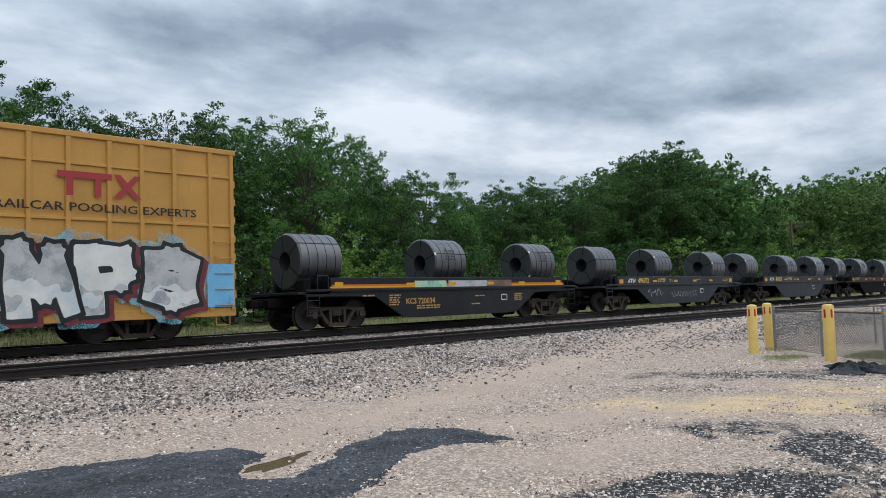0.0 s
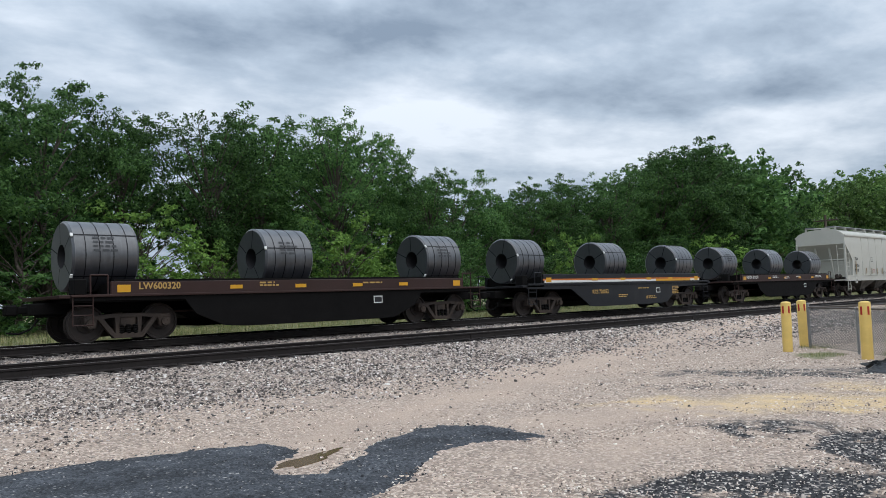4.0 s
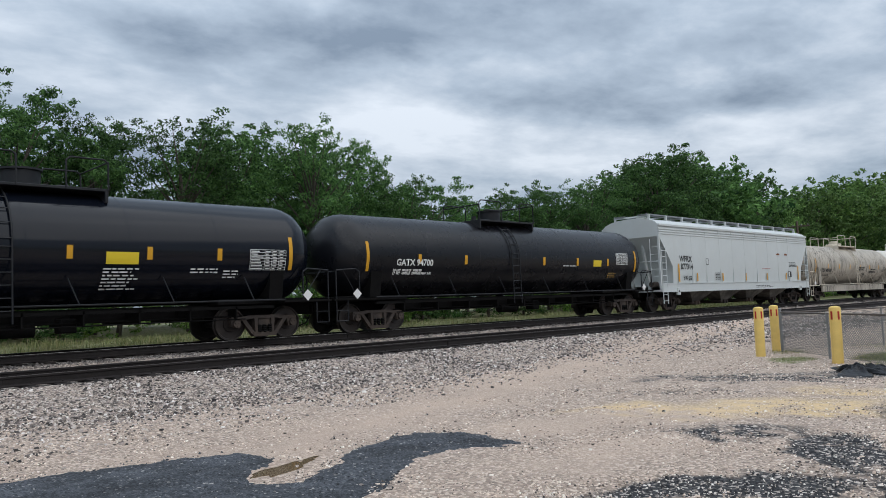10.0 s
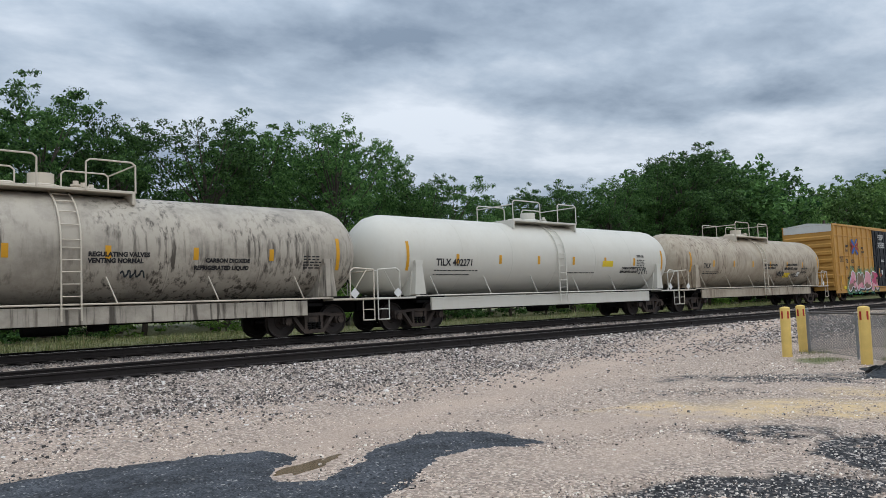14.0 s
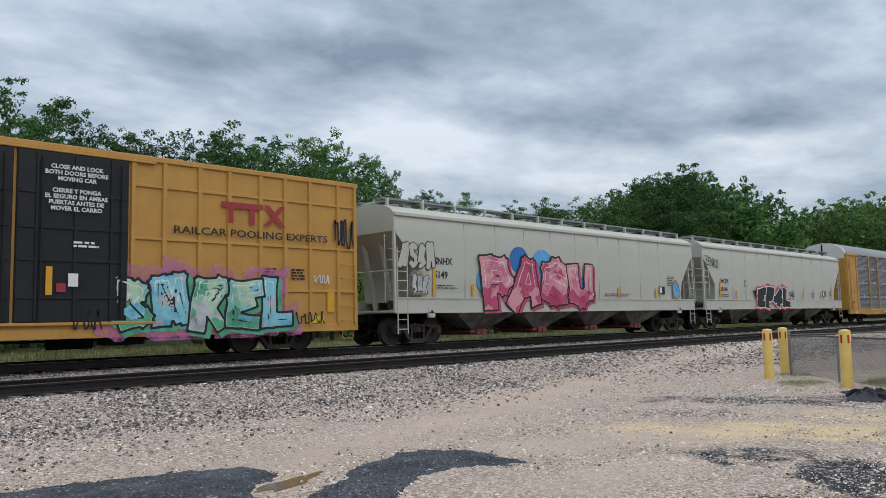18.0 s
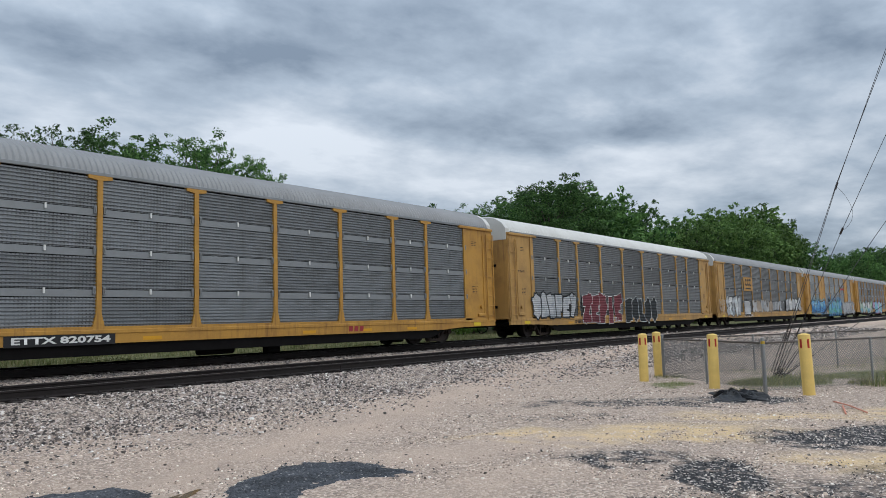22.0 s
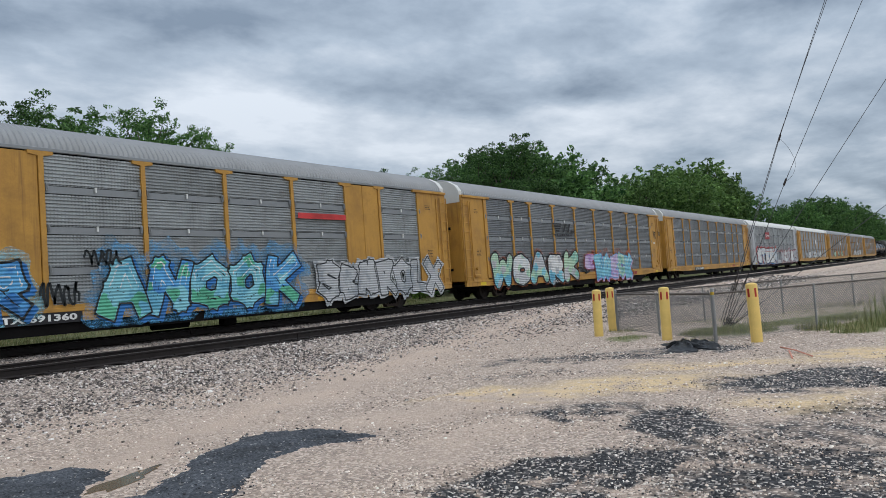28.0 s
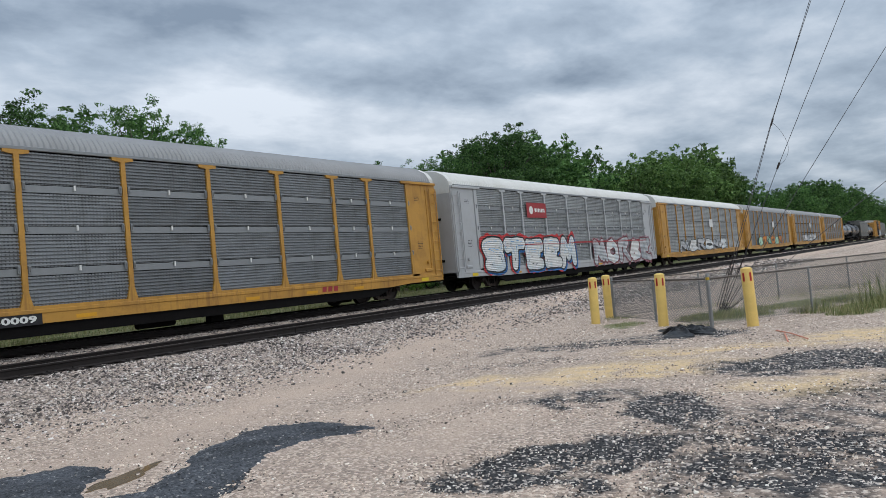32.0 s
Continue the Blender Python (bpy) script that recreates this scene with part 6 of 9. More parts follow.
        if heavy:
            part("saddle_post", Geo().prism([(x - 0.12, zc - 0.35), (x + 0.14, zc - 0.35), (x + 0.28, 1.15), (x - 0.2, 1.15)], "y", -R - 0.06, -R + 0.25).box(x - 0.15, x + 0.17, -R - 0.07, -R + 0.1, zc - 0.35, zc - 0.22), shell, car)
        part("end_platform", Geo().box(min(s * (half - 1.4), s * (half + 0.25)), max(s * (half - 1.4), s * (half + 0.25)), -1.45, 1.45, 1.02, 1.08, 0.01), trim if heavy else chassis, car)
        g = Geo()
        for yy in (-1.42, 1.42):
            g.tube([(s * (half + 0.15), yy, 1.05), (s * (half + 0.15), yy, 1.95), (s * (half - 0.6), yy, 2.0), (s * (half - 0.75), yy, 1.9), (s * (half - 0.75), yy, 1.05)], 0.024, 6)
            g.cyl((s * (half - 0.1), yy, 1.98), (s * (half - 0.72), yy * 0.95, 1.1), 0.018, 5)
            g.tube([(s * (half + 0.15), yy, 1.05), (s * (half + 0.15), yy, 0.40), (s * (half - 0.28), yy, 0.40), (s * (half - 0.28), yy, 1.05)], 0.02, 5)
            g.cyl((s * (half + 0.15), yy, 0.72), (s * (half - 0.28), yy, 0.72), 0.016, 5)
        g.cyl((s * (half + 0.15), -1.42, 1.92), (s * (half + 0.15), 1.42, 1.92), 0.02, 5)
        part("end_rail", g, trim, car)
        bogie(car, s * tc)
        plate(amber_tape, car, s * (half - 1.15) - 0.06, s * (half - 1.15) + 0.06, zc - 0.55, zc + 0.40, 0, "reflector", tank=(R, zc))
        dz, dxx = 1.22, s * (half - 0.62)
        part("diamond_placard", Geo().add([(dxx - 0.17, -1.47, dz), (dxx, -1.47, dz - 0.17), (dxx + 0.17, -1.47, dz), (dxx, -1.47, dz + 0.17)], [(0, 1, 2, 3)]), diamond, car, sharp=0)
    brake_wheel(car, -half - 0.05, 0.55, 1.75, chassis)
    for i in range(tapes):
        x = -half + 3.4 + i * (2 * half - 6.8) / max(1, tapes - 1)
        if abs(x - lx) > 0.5:
            plate(amber_tape, car, x - 0.07, x + 0.07, zc - 0.30, zc + 0.02, 0, "reflector", tank=(R, zc))
    couplers(car, half + 0.35)
    for txt, x, z, h, m in marks:
        stencil(txt, m, car, x, z, h, 0, bold=0.008, tank=(R, zc))
    for i, (x, z, wd, rows, m) in enumerate(small):
        bars(m, car, x, z, wd, rows, 0, 0.036, 0.045, seed=i + int(u), tank=(R, zc))
    return car


def data_panel(car, x, z, R, zc, frame_m, fill_m):
    plate(fill_m, car, x, x + 0.42, z, z + 0.3, 0, "data_panel", tank=(R, zc))
    plate(frame_m, car, x + 0.03, x + 0.2, z + 0.03, z + 0.27, 0, "data_field", tank=(R + 0.006, zc))
    plate(frame_m, car, x + 0.23, x + 0.39, z + 0.03, z + 0.27, 0, "data_field", tank=(R + 0.006, zc))


def data_table(car, x, z, w, h, R, zc, ink, seed=0):
    """A ruled table of small print painted on the shell."""
    def sh(q):
        return -math.sqrt(max(R * R - (q - zc) ** 2, 0.01)) - 0.012
    g, rnd = Geo(), random.Random(seed)
    def bar(x0, x1, z0, z1):
        n = max(1, round((z1 - z0) / 0.12))
        zs = [z0 + (z1 - z0) * i / n for i in range(n + 1)]
        g.grid([[(x0, sh(q), q), (x1, sh(q), q)] for q in zs])
    rows = 7
    for i in range(rows + 1):
        bar(x, x + w, z + h * i / rows, z + h * i / rows + 0.012)
    for f in (0.0, 0.40, 0.60, 0.80, 1.0):
        bar(x + w * f, x + w * f + 0.012, z, z + h)
    for i in range(rows):
        for a, b in ((0.03, 0.37), (0.43, 0.57), (0.63, 0.77), (0.83, 0.97)):
            bar(x + w * a, x + w * (a + (b - a) * rnd.uniform(0.5, 1.0)), z + h * (i + 0.35) / rows, z + h * (i + 0.68) / rows)
    part("data_table", g, ink, car, "ruled table of small print", sharp=0)


T = (1.40, 2.48)
c8 = tank_car(127.85, "cream tank car with black belly band", 6.95, 5.22, tank_cream, tank_cream, black_mark,
              [("PXCX 200052", -4.9, 2.08, 0.24, black_mark), ("HYDROGEN PEROXIDE", 2.87, 2.12, 0.078, black_mark)],
              [(-4.95, 1.93, 1.8, 1, black_mark), (-4.95, 1.80, 1.8, 1, black_mark), (3.0, 1.9, 0.9, 4, black_mark), (1.6, 1.9, 0.8, 1, black_mark)], band=tank_black, tapes=6, lx=0.14, dx=0.13)
plate(yellow_tape, c8, 1.96, 2.8, 2.12, 2.46, 0, "placard", tank=T)
bars(red_mark, c8, 2.02, 2.33, 0.62, 2, 0, 0.05, 0.11, seed=3, tank=(1.41, 2.48))
data_table(c8, 4.25, 2.02, 1.0, 0.56, *T, black_mark, 1)
data_panel(c8, 4.32, 1.63, *T, tank_cream, black_mark)
_st = Geo()
for i in range(7):
    _st.lathe([(0.1 + 0.16 * i, 1.404), (0.1 + 0.16 * i + (0.03, 0.06, 0.02)[i % 3], 1.404)], (0.2, 0, 2.48), "x", 12, (100, 222))
part("spill_streak", _st, surface("brown_spill", (0.30, 0.25, 0.20), 0.6, 0.0, 0.3, 3.0), c8, "brown streaks run down from the hatch", sharp=0)
c9 = tank_car(143.65, "glossy black tank car with white lettering", 8.2, 6.35, tank_black, black_paint, white_mark, [("TILX 260626", -5.95, 1.98, 0.24, white_mark), ("LD LMT  190500 LB  86400 KG\nLT  WT   72500 LB  32900 KG", -6.1, 1.83, 0.07, white_mark)],
              [(1.75, 1.95, 0.9, 7, white_mark), (4.0, 1.95, 0.9, 2, white_mark), (4.95, 1.9, 0.5, 3, white_mark)], radius=1.44, zc=2.50, domed="drum", lx=-0.5, dx=0.3, hw=1.75)
plate(yellow_tape, c9, 1.8, 2.6, 2.08, 2.38, 0, "placard", tank=(1.44, 2.50))
data_table(c9, 5.72, 1.95, 1.15, 0.56, 1.44, 2.50, white_mark, 2)
c10 = tank_car(161.5, "dull black tank car with white lettering", 9.05, 7.28, tank_dull, black_paint, white_mark, [("GATX 94700", -6.7, 2.12, 0.22, white_mark), ("LD LMT  199100 LB   90300 KG\nLT  WT   63900 LB   29000 KG NEW  8-92", -6.8, 1.93, 0.07, white_mark)],
               [(2.4, 2.15, 1.0, 1, white_mark), (5.8, 1.85, 0.8, 3, gold_mark)], domed="drum", lx=-0.7, dx=-0.5, hw=1.6)
plate(yellow_tape, c10, 4.55, 5.15, 2.15, 2.42, 0, "placard", tank=T)
data_table(c10, 6.3, 2.25, 0.95, 0.5, *T, white_mark, 3)
c12 = tank_car(199.75, "white tank car heavily streaked with black grime", 8.95, 7.1, tank_soiled, tank_cream, black_mark,
               [("TILX 400769", -6.7, 1.96, 0.24, black_mark), ("CARBON DIOXIDE", 3.6, 2.12, 0.11, black_mark), ("REFRIGERATED LIQUID", 3.3, 1.93, 0.11, black_mark), ("REGULATING VALVES\nVENTING NORMAL", 0.65, 2.24, 0.11, black_mark)],
               [(-6.7, 1.8, 1.8, 2, black_mark), (6.6, 2.3, 0.7, 5, black_mark)], heavy=True, diamond=white_mark)
scrawl(c12, SP["black"], 1.4, 2.0, 1.72, 1.92, -1.36, 61, 0.02, 4)
scrawl(c12, black_mark, -3.6, -2.0, 1.72, 2.05, -1.36, 62, 0.012, 5)
c13 = tank_car(217.95, "clean white tank car with black lettering", 8.8, 6.97, tank_white, tank_white, black_mark,
               [("TILX 402271", -6.4, 2.10, 0.24, black_mark), ("CARBON DIOXIDE", 4.5, 2.02, 0.09, black_mark), ("REFRIGERATED LIQUID", 4.4, 1.87, 0.09, black_mark), ("TEST CAR", 5.6, 2.55, 0.09, black_mark)],
               [(-6.45, 1.92, 2.1, 1, black_mark), (-6.45, 1.78, 2.1, 1, black_mark), (0.7, 1.85, 2.0, 1, black_mark), (5.6, 2.4, 0.7, 5, black_mark)], heavy=True)
plate(yellow_tape, c13, 3.05, 3.8, 2.12, 2.36, 0, "placard", tank=T)
scrawl(c13, SP["black"], 5.6, 6.4, 1.8, 2.1, -1.37, 63, 0.02, 4)
c14 = tank_car(235.9, "beige tank car stained brown with sprayed scrawls", 8.8, 6.97, tank_stained, tank_cream, black_mark,
               [("CARBON  DIOXIDE", 3.15, 2.28, 0.125, black_mark), ("REFRIGERATED  LIQUID", 2.93, 2.06, 0.125, black_mark), ("REGULATING VALVES\nVENTING NORMAL", 0.35, 2.25, 0.12, black_mark), ("TILX", -6.4, 2.10, 0.24, black_mark)],
               [(5.3, 2.2, 0.9, 6, black_mark), (-6.4, 1.9, 1.8, 2, black_mark)], heavy=True)
plate(yellow_tape, c14, 3.05, 3.85, 1.62, 1.88, 0, "placard", tank=T)
scrawl(c14, SP["black"], 1.9, 2.9, 1.65, 1.95, -1.34, 64, 0.03, 6)
scrawl(c14, SP["black"], 3.9, 4.5, 1.62, 1.85, -1.31, 65, 0.02, 4)
data_panel(c14, 4.75, 1.65, *T, white_mark, black_mark)


# ---- covered hoppers ----
faded_tape = surface("faded_reflector", (0.26, 0.19, 0.10), 0.7, 0.0, 0.2, 5.0)
# bay colour holds grime and the shade beneath the body, both painted in
bay_grime_shade = surface("grimy_shaded_bay", (0.20, 0.185, 0.16), 0.8, 0.0, 0.25, 1.5, dirt=0.85, dirt_rgb=(0.045, 0.04, 0.036), edge=(0.38, 0.6), streak=0.6)


def hopper_car(u, label, half, tc, paint, mark, bays, marks, small, eave=4.05, ridge=4.55, low_slope=2.37, bulge=0.03, bands=False, sill=(1.02, 1.37), gate=None, tape=amber_tape):
    car = rolling("hopper_car", label, "hopper car", u, "cars of the train")
    sz0, sz1 = sill
    W = 1.55
    knee = eave - 0.55
    def reach(z):
        return lerp(z, (sz1, half - 1.22), (low_slope - 0.1, half - 1.2), (low_slope + 0.12, half - 1.1), (knee, half), (9, half))
    sect = [(W - 0.03, sz1 - 0.1), (W, sz1 + 0.4), (W + bulge, low_slope), (W + bulge, (low_slope + knee) / 2), (W + bulge, knee), (W, eave - 0.05), (W - 0.03, eave)]
    arch = [(W * math.cos(radians(a)) * 0.98, eave + 0.02 + (ridge - eave - 0.02) * math.sin(radians(a))) for a in (8, 25, 45, 65, 90)]
    side = sect + arch
    g = Geo()
    n = len(side)
    for sgn in (-1, 1):
        rows = [[(-reach(z), sgn * y, z), (reach(z), sgn * y, z)] for y, z in side]
        g.grid(rows)
    for e in (-1, 1):
        g.grid([[(e * reach(z), -y, z), (e * reach(z), y, z)] for y, z in side])
    part("body", g, paint, car)
    # side sheets: each a slightly bowed panel with a seam
    cols = max(4, round(half * 2 / 1.9))
    for i in range(1, cols):
        x = -half + 1.6 + (2 * half - 3.2) * i / cols
        part("sheet_seam", Geo().box(x - 0.008, x + 0.008, -W - bulge - 0.004, -W, sz1, eave - 0.1), paint, car)
    part("eave_rail", Geo().box(-half, half, -W - 0.07, -W + 0.04, eave - 0.06, eave + 0.05, 0.012).box(-half, half, W - 0.04, W + 0.07, eave - 0.06, eave + 0.05, 0.012), paint, car)
    if bands:
        for k in range(3):
            part("roof_rib", Geo().box(-half, half, -W - 0.05, -W + 0.02, eave - 0.22 - 0.12 * k, eave - 0.16 - 0.12 * k, 0.012), paint, car)
    part("side_sill", Geo().box(-half + 0.05, half - 0.05, -W - 0.06, -W + 0.1, sz0, sz1, 0.015).box(-half + 0.05, half - 0.05, W - 0.1, W + 0.06, sz0, sz1, 0.015), paint, car)
    part("sill_lip", Geo().box(-half + 0.05, half - 0.05, -W - 0.09, -W, sz1 - 0.03, sz1 + 0.01).box(-half + 0.05, half - 0.05, -W - 0.09, -W, sz0 - 0.01, sz0 + 0.025), paint, car)
    part("centre_sill", Geo().box(-half - 0.1, half + 0.1, -0.32, 0.32, 0.70, 1.05, 0.02), under_black, car)
    # discharge bays
    span = 2 * (tc - 1.35)
    bw = span / bays
    for i in range(bays):
        cx = -span / 2 + bw * (i + 0.5)
        tw, bx = bw / 2 - 0.06, 0.32
        for side_y in (-1, 1):
            ya, yb, yc = side_y * 0.34, side_y * 1.48, side_y * 0.95
            v = [(cx - tw, ya, 1.06), (cx + tw, ya, 1.06), (cx + tw, yb, 1.06), (cx - tw, yb, 1.06), (cx - bx, ya, 0.42), (cx + bx, ya, 0.42), (cx + bx, yc, 0.42), (cx - bx, yc, 0.42)]
            part("hopper_bay", Geo().add(v, [(0, 1, 2, 3), (4, 5, 6, 7), (0, 1, 5, 4), (1, 2, 6, 5), (2, 3, 7, 6), (3, 0, 4, 7)]), bay_grime_shade, car, "sloped hopper bay, grime and underside shade in its colour")
        gt = Geo().box(cx - 0.45, cx + 0.45, -1.0, 1.0, 0.30, 0.42, 0.02).cyl((cx + 0.1, -1.12, 0.34), (cx + 0.1, 1.12, 0.34), 0.09, 12).box(cx - 0.2, cx + 0.3, -1.08, -0.98, 0.25, 0.46, 0.02)
        part("outlet_gate", gt, gate or truck_iron, car)
    # roof walk and hatches
    zt = ridge + 0.16
    g = Geo()
    for yy in (-0.62, 0.62):
        g.box(-half + 0.15, half - 0.15, yy - 0.25, yy + 0.25, zt - 0.02, zt + 0.02)
    for yy in (-0.9, 0.9):
        g.box(-half + 0.1, half - 0.1, yy - 0.02, yy + 0.02, zt - 0.03, zt + 0.03)
    part("roof_walk", g, strip_grey, car)
    nb = max(7, round(half * 2 / 1.55))
    bracket = Geo().box(-0.035, 0.035, -1.0, -0.88, eave + 0.3, zt, 0.008).box(-0.03, 0.03, -0.98, 0.98, zt - 0.1, zt - 0.03).box(-0.035, 0.035, 0.88, 1.0, eave + 0.3, zt, 0.008).mesh("walk_bracket", paint)
    for i in range(nb):
        part("walk_bracket", bracket, None, car, at=(-half + 0.25 + (2 * half - 0.5) * i / (nb - 1), 0, 0))
    for i in range(bays * 2):
        x = -half + 1.2 + (2 * half - 2.4) * i / (bays * 2 - 1)
        part("hatch", Geo().cyl((x, 0, ridge - 0.02), (x, 0, ridge + 0.12), 0.28, 16), paint, car)
    # ends
    for s in (-1, 1):
        ex = s * (half - 0.02)
        for yy in (-W + 0.02, W - 0.02):
            part("corner_post", Geo().box(ex - 0.045, ex + 0.045, yy - 0.05, yy + 0.05, sz0, knee + 0.1, 0.01), paint, car)
        ladder(car, s * (half - 0.08), s * (half - 0.50), -W - 0.05, 0.38, knee - 0.55, 9, paint)
        g = Geo()
        for i in range(5):
            g.cyl((ex, -W + 0.05, 1.7 + 0.36 * i), (ex, -W + 0.5, 1.7 + 0.36 * i), 0.015, 5)
            g.cyl((ex, W - 0.05, 1.7 + 0.36 * i), (ex, W - 0.5, 1.7 + 0.36 * i), 0.015, 5)
        for yy in (-W + 0.5, W - 0.5):
            g.cyl((ex, yy, 1.4), (ex, yy, knee - 0.1), 0.02, 6)
        g.cyl((ex, -W, 2.45), (ex, W, 2.45), 0.02, 6)
        part("end_ladder", g, paint, car)
        part("end_platform", Geo().box(min(s * (half - 1.7), s * half), max(s * (half - 1.7), s * half), -W + 0.05, W - 0.05, sz0 + 0.02, sz0 + 0.10, 0.01), paint, car)
        v = [(s * (half - 0.95), -0.08, sz0), (s * (half - 0.8), -0.08, sz0), (s * (half - 0.25), -0.08, knee - 0.2), (s * (half - 0.4), -0.08, knee - 0.2)]
        part("end_brace", Geo().prism([(a, c) for a, _, c in v], "y", -0.5, -0.4).prism([(a, c) for a, _, c in v], "y", 0.4, 0.5), paint, car)
        part("jacking_pad", Geo().box(s * (half - 1.55) - 0.16, s * (half - 1.55) + 0.16, -W - 0.09, -W + 0.02, sz0 - 0.16, sz0 + 0.2, 0.02), paint, car)
        plate(black_mark, car, s * (half - 1.55) - 0.05, s * (half - 1.55) + 0.05, sz0 - 0.02, sz0 + 0.08, -W - 0.094, "pad_hole")
        bogie(car, s * tc)
        plate(tape, car, s * (half - 1.72) - 0.07, s * (half - 1.72) + 0.07, sz1 + 0.06, sz1 + 0.95, -W - bulge - 0.016, "reflector")
    brake_wheel(car, -half + 0.12, 0.6, 2.0, under_black)
    part("brake_gear", Geo().cyl((half - 1.3, -0.7, 1.45), (half - 0.5, -0.7, 1.45), 0.2, 12).box(half - 0.7, half - 0.4, 0.1, 0.6, 1.15, 1.8, 0.03).cyl((-half + 0.9, -0.8, 1.35), (-half + 0.4, -0.8, 1.35), 0.14, 10), truck_iron, car)
    for i in range(5):
        x = -half + 3.6 + i * (2 * half - 7.2) / 4
        plate(tape, car, x - 0.06, x + 0.06, sz1 + 0.08, sz1 + 0.5, -W - bulge - 0.016, "reflector")
    couplers(car, half)
    t = -W - bulge - 0.014
    for txt, x, z, h, m in marks:
        stencil(txt, m, car, x, z, h, t, bold=0.008)
    for i, (x, z, wd, rows, m) in enumerate(small):
        bars(m, car, x, z, wd, rows, t if z > sz1 else -W - 0.064, 0.036, 0.045, seed=i + int(u))
    x = half - 3.3
    plate(black_mark, car, x, x + 0.5, sz1 + 0.25, sz1 + 0.6, t, "data_panel")
    plate(white_mark, car, x + 0.04, x + 0.24, sz1 + 0.29, sz1 + 0.56, t - 0.003, "data_field")
    part("plate_mark", Geo().add([(-half + 4.6, t, 2.3), (-half + 4.9, t, 2.3), (-half + 4.9, t, 2.62), (-half + 4.6, t, 2.62)], [(0, 1, 2, 3)]), black_mark, car, sharp=0)
    plate(paint, car, -half + 4.63, -half + 4.87, 2.33, 2.59, t - 0.003, "plate_field")
    return car


hopper_car(114.15, "short pale grey two-bay covered hopper car", 5.72, 4.17, hopper_grey, black_mark, 2, [("TILX", -4.17, 2.38, 0.20, black_mark), ("337534", -4.23, 1.93, 0.19, black_mark), ("LD LMT  232600\nLT  WT   53400", -4.25, 1.72, 0.075, black_mark)],
           [(0.95, 1.56, 0.9, 2, black_mark), (-0.85, 1.72, 0.5, 3, red_mark), (3.9, 1.8, 0.4, 3, black_mark), (-0.2, 1.5, 0.6, 1, black_mark)], eave=4.02, ridge=4.5, tape=faded_tape)
c11 = hopper_car(180.65, "long white-grey four-bay covered hopper car", 9.3, 7.85, hopper_white, black_mark, 4, [("WFRX", -7.46, 2.42, 0.32, black_mark), ("877314", -7.37, 2.05, 0.30, black_mark), ("LD LMT  219100\nLT WT    66900", -7.13, 1.64, 0.09, black_mark)],
                 [(6.2, 2.5, 1.3, 4, black_mark), (-3.7, 1.85, 0.7, 5, black_mark), (2.2, 2.1, 1.4, 1, red_mark), (1.2, 1.12, 2.4, 2, black_mark)], eave=4.2, ridge=4.62, bands=True, sill=(0.95, 1.37), low_slope=2.2)
for x in (4.6, 5.75):
    part("rust_patch", Geo().add([(x - 0.3, -1.6, 2.95), (x + 0.3, -1.6, 2.95), (x + 0.12, -1.6, 3.06), (x - 0.12, -1.6, 3.06)], [(0, 1, 2, 3)]), rust_stain, c11, sharp=0)
c16 = hopper_car(276.3, "warm grey four-bay hopper car with pink sprayed lettering", 9.75, 8.35, hopper_warm, black_mark, 4, [("SNHX", -8.02, 2.69, 0.23, black_mark), ("5149", -8.05, 2.22, 0.24, black_mark)],
                 [(-8.0, 1.95, 1.1, 2, black_mark), (7.2, 2.6, 0.7, 6, black_mark), (2.0, 1.75, 2.0, 2, red_mark)], eave=4.28, ridge=4.72, sill=(1.05, 1.55), gate=surface("red_gate_paint", (0.28, 0.06, 0.06), 0.7, 0.0, 0.2, 3.0, dirt=0.5))
tt = -1.60
street_lettering(c16, "PASU", -5.8, 1.05, 1.10, 3.05, tt - 0.048, [SP["pink"], SP["rose"], SP["pink"], SP["pink"]], SP["black"], 51, shade=SP["rose"], fade=[SP["rose"], SP["pink"], SP["rose"]], glint=SP["white"], edge=0.065, weight=1.12, hard=True, lean=0.05)
for cx, cz, r, m in ((-5.35, 2.2, 0.55, "sky"), (-3.6, 3.0, 0.5, "blue"), (-2.2, 2.85, 0.6, "sky"), (0.6, 2.0, 0.5, "sky")):
    part("sprayed_cloud", Geo().add([(cx + r * math.cos(a) * 1.1, tt, cz + r * math.sin(a)) for a in np.linspace(0, 6.28, 19)[:-1]], [tuple(range(18))]), SP[m], c16, sharp=0)
street_lettering(c16, "O", 7.65, 8.25, 1.5, 2.4, tt - 0.01, [SP["sky"]], SP["brown"], 57, halo=SP["orange"], halo_r=0.1, step=0.03)
street_lettering(c16, "*S+M", -9.55, -8.0, 2.45, 3.4, tt - 0.01, [hopper_warm], SP["black"], 59, edge=0.03, weight=1.1, step=0.025)
street_lettering(c16, "+*-", -9.0, -8.3, 1.65, 2.35, tt - 0.01, [SP["silver"]], SP["black"], 60, halo=MIST["tan"], halo_r=0.14, edge=0.02, step=0.025)
c17 = hopper_car(296.8, "warm grey four-bay hopper car with black sprayed lettering", 9.65, 8.27, hopper_warm, black_mark, 4, [("WLPX", -7.86, 2.42, 0.24, black_mark), ("10164", -7.91, 2.01, 0.23, black_mark)],
                 [(-7.9, 1.8, 1.2, 2, black_mark), (4.5, 1.95, 0.5, 3, black_mark), (7.5, 2.1, 0.5, 4, black_mark)], eave=4.28, ridge=4.72, sill=(1.05, 1.55))
street_lettering(c17, "EP4L", -3.65, 0.95, 1.06, 2.3, tt - 0.048, [SP["black"]], SP["white"], 55, halo=SP["red"], halo_r=0.15, hard=True, weight=1.12, edge=0.06, lean=0.14, step=0.03)
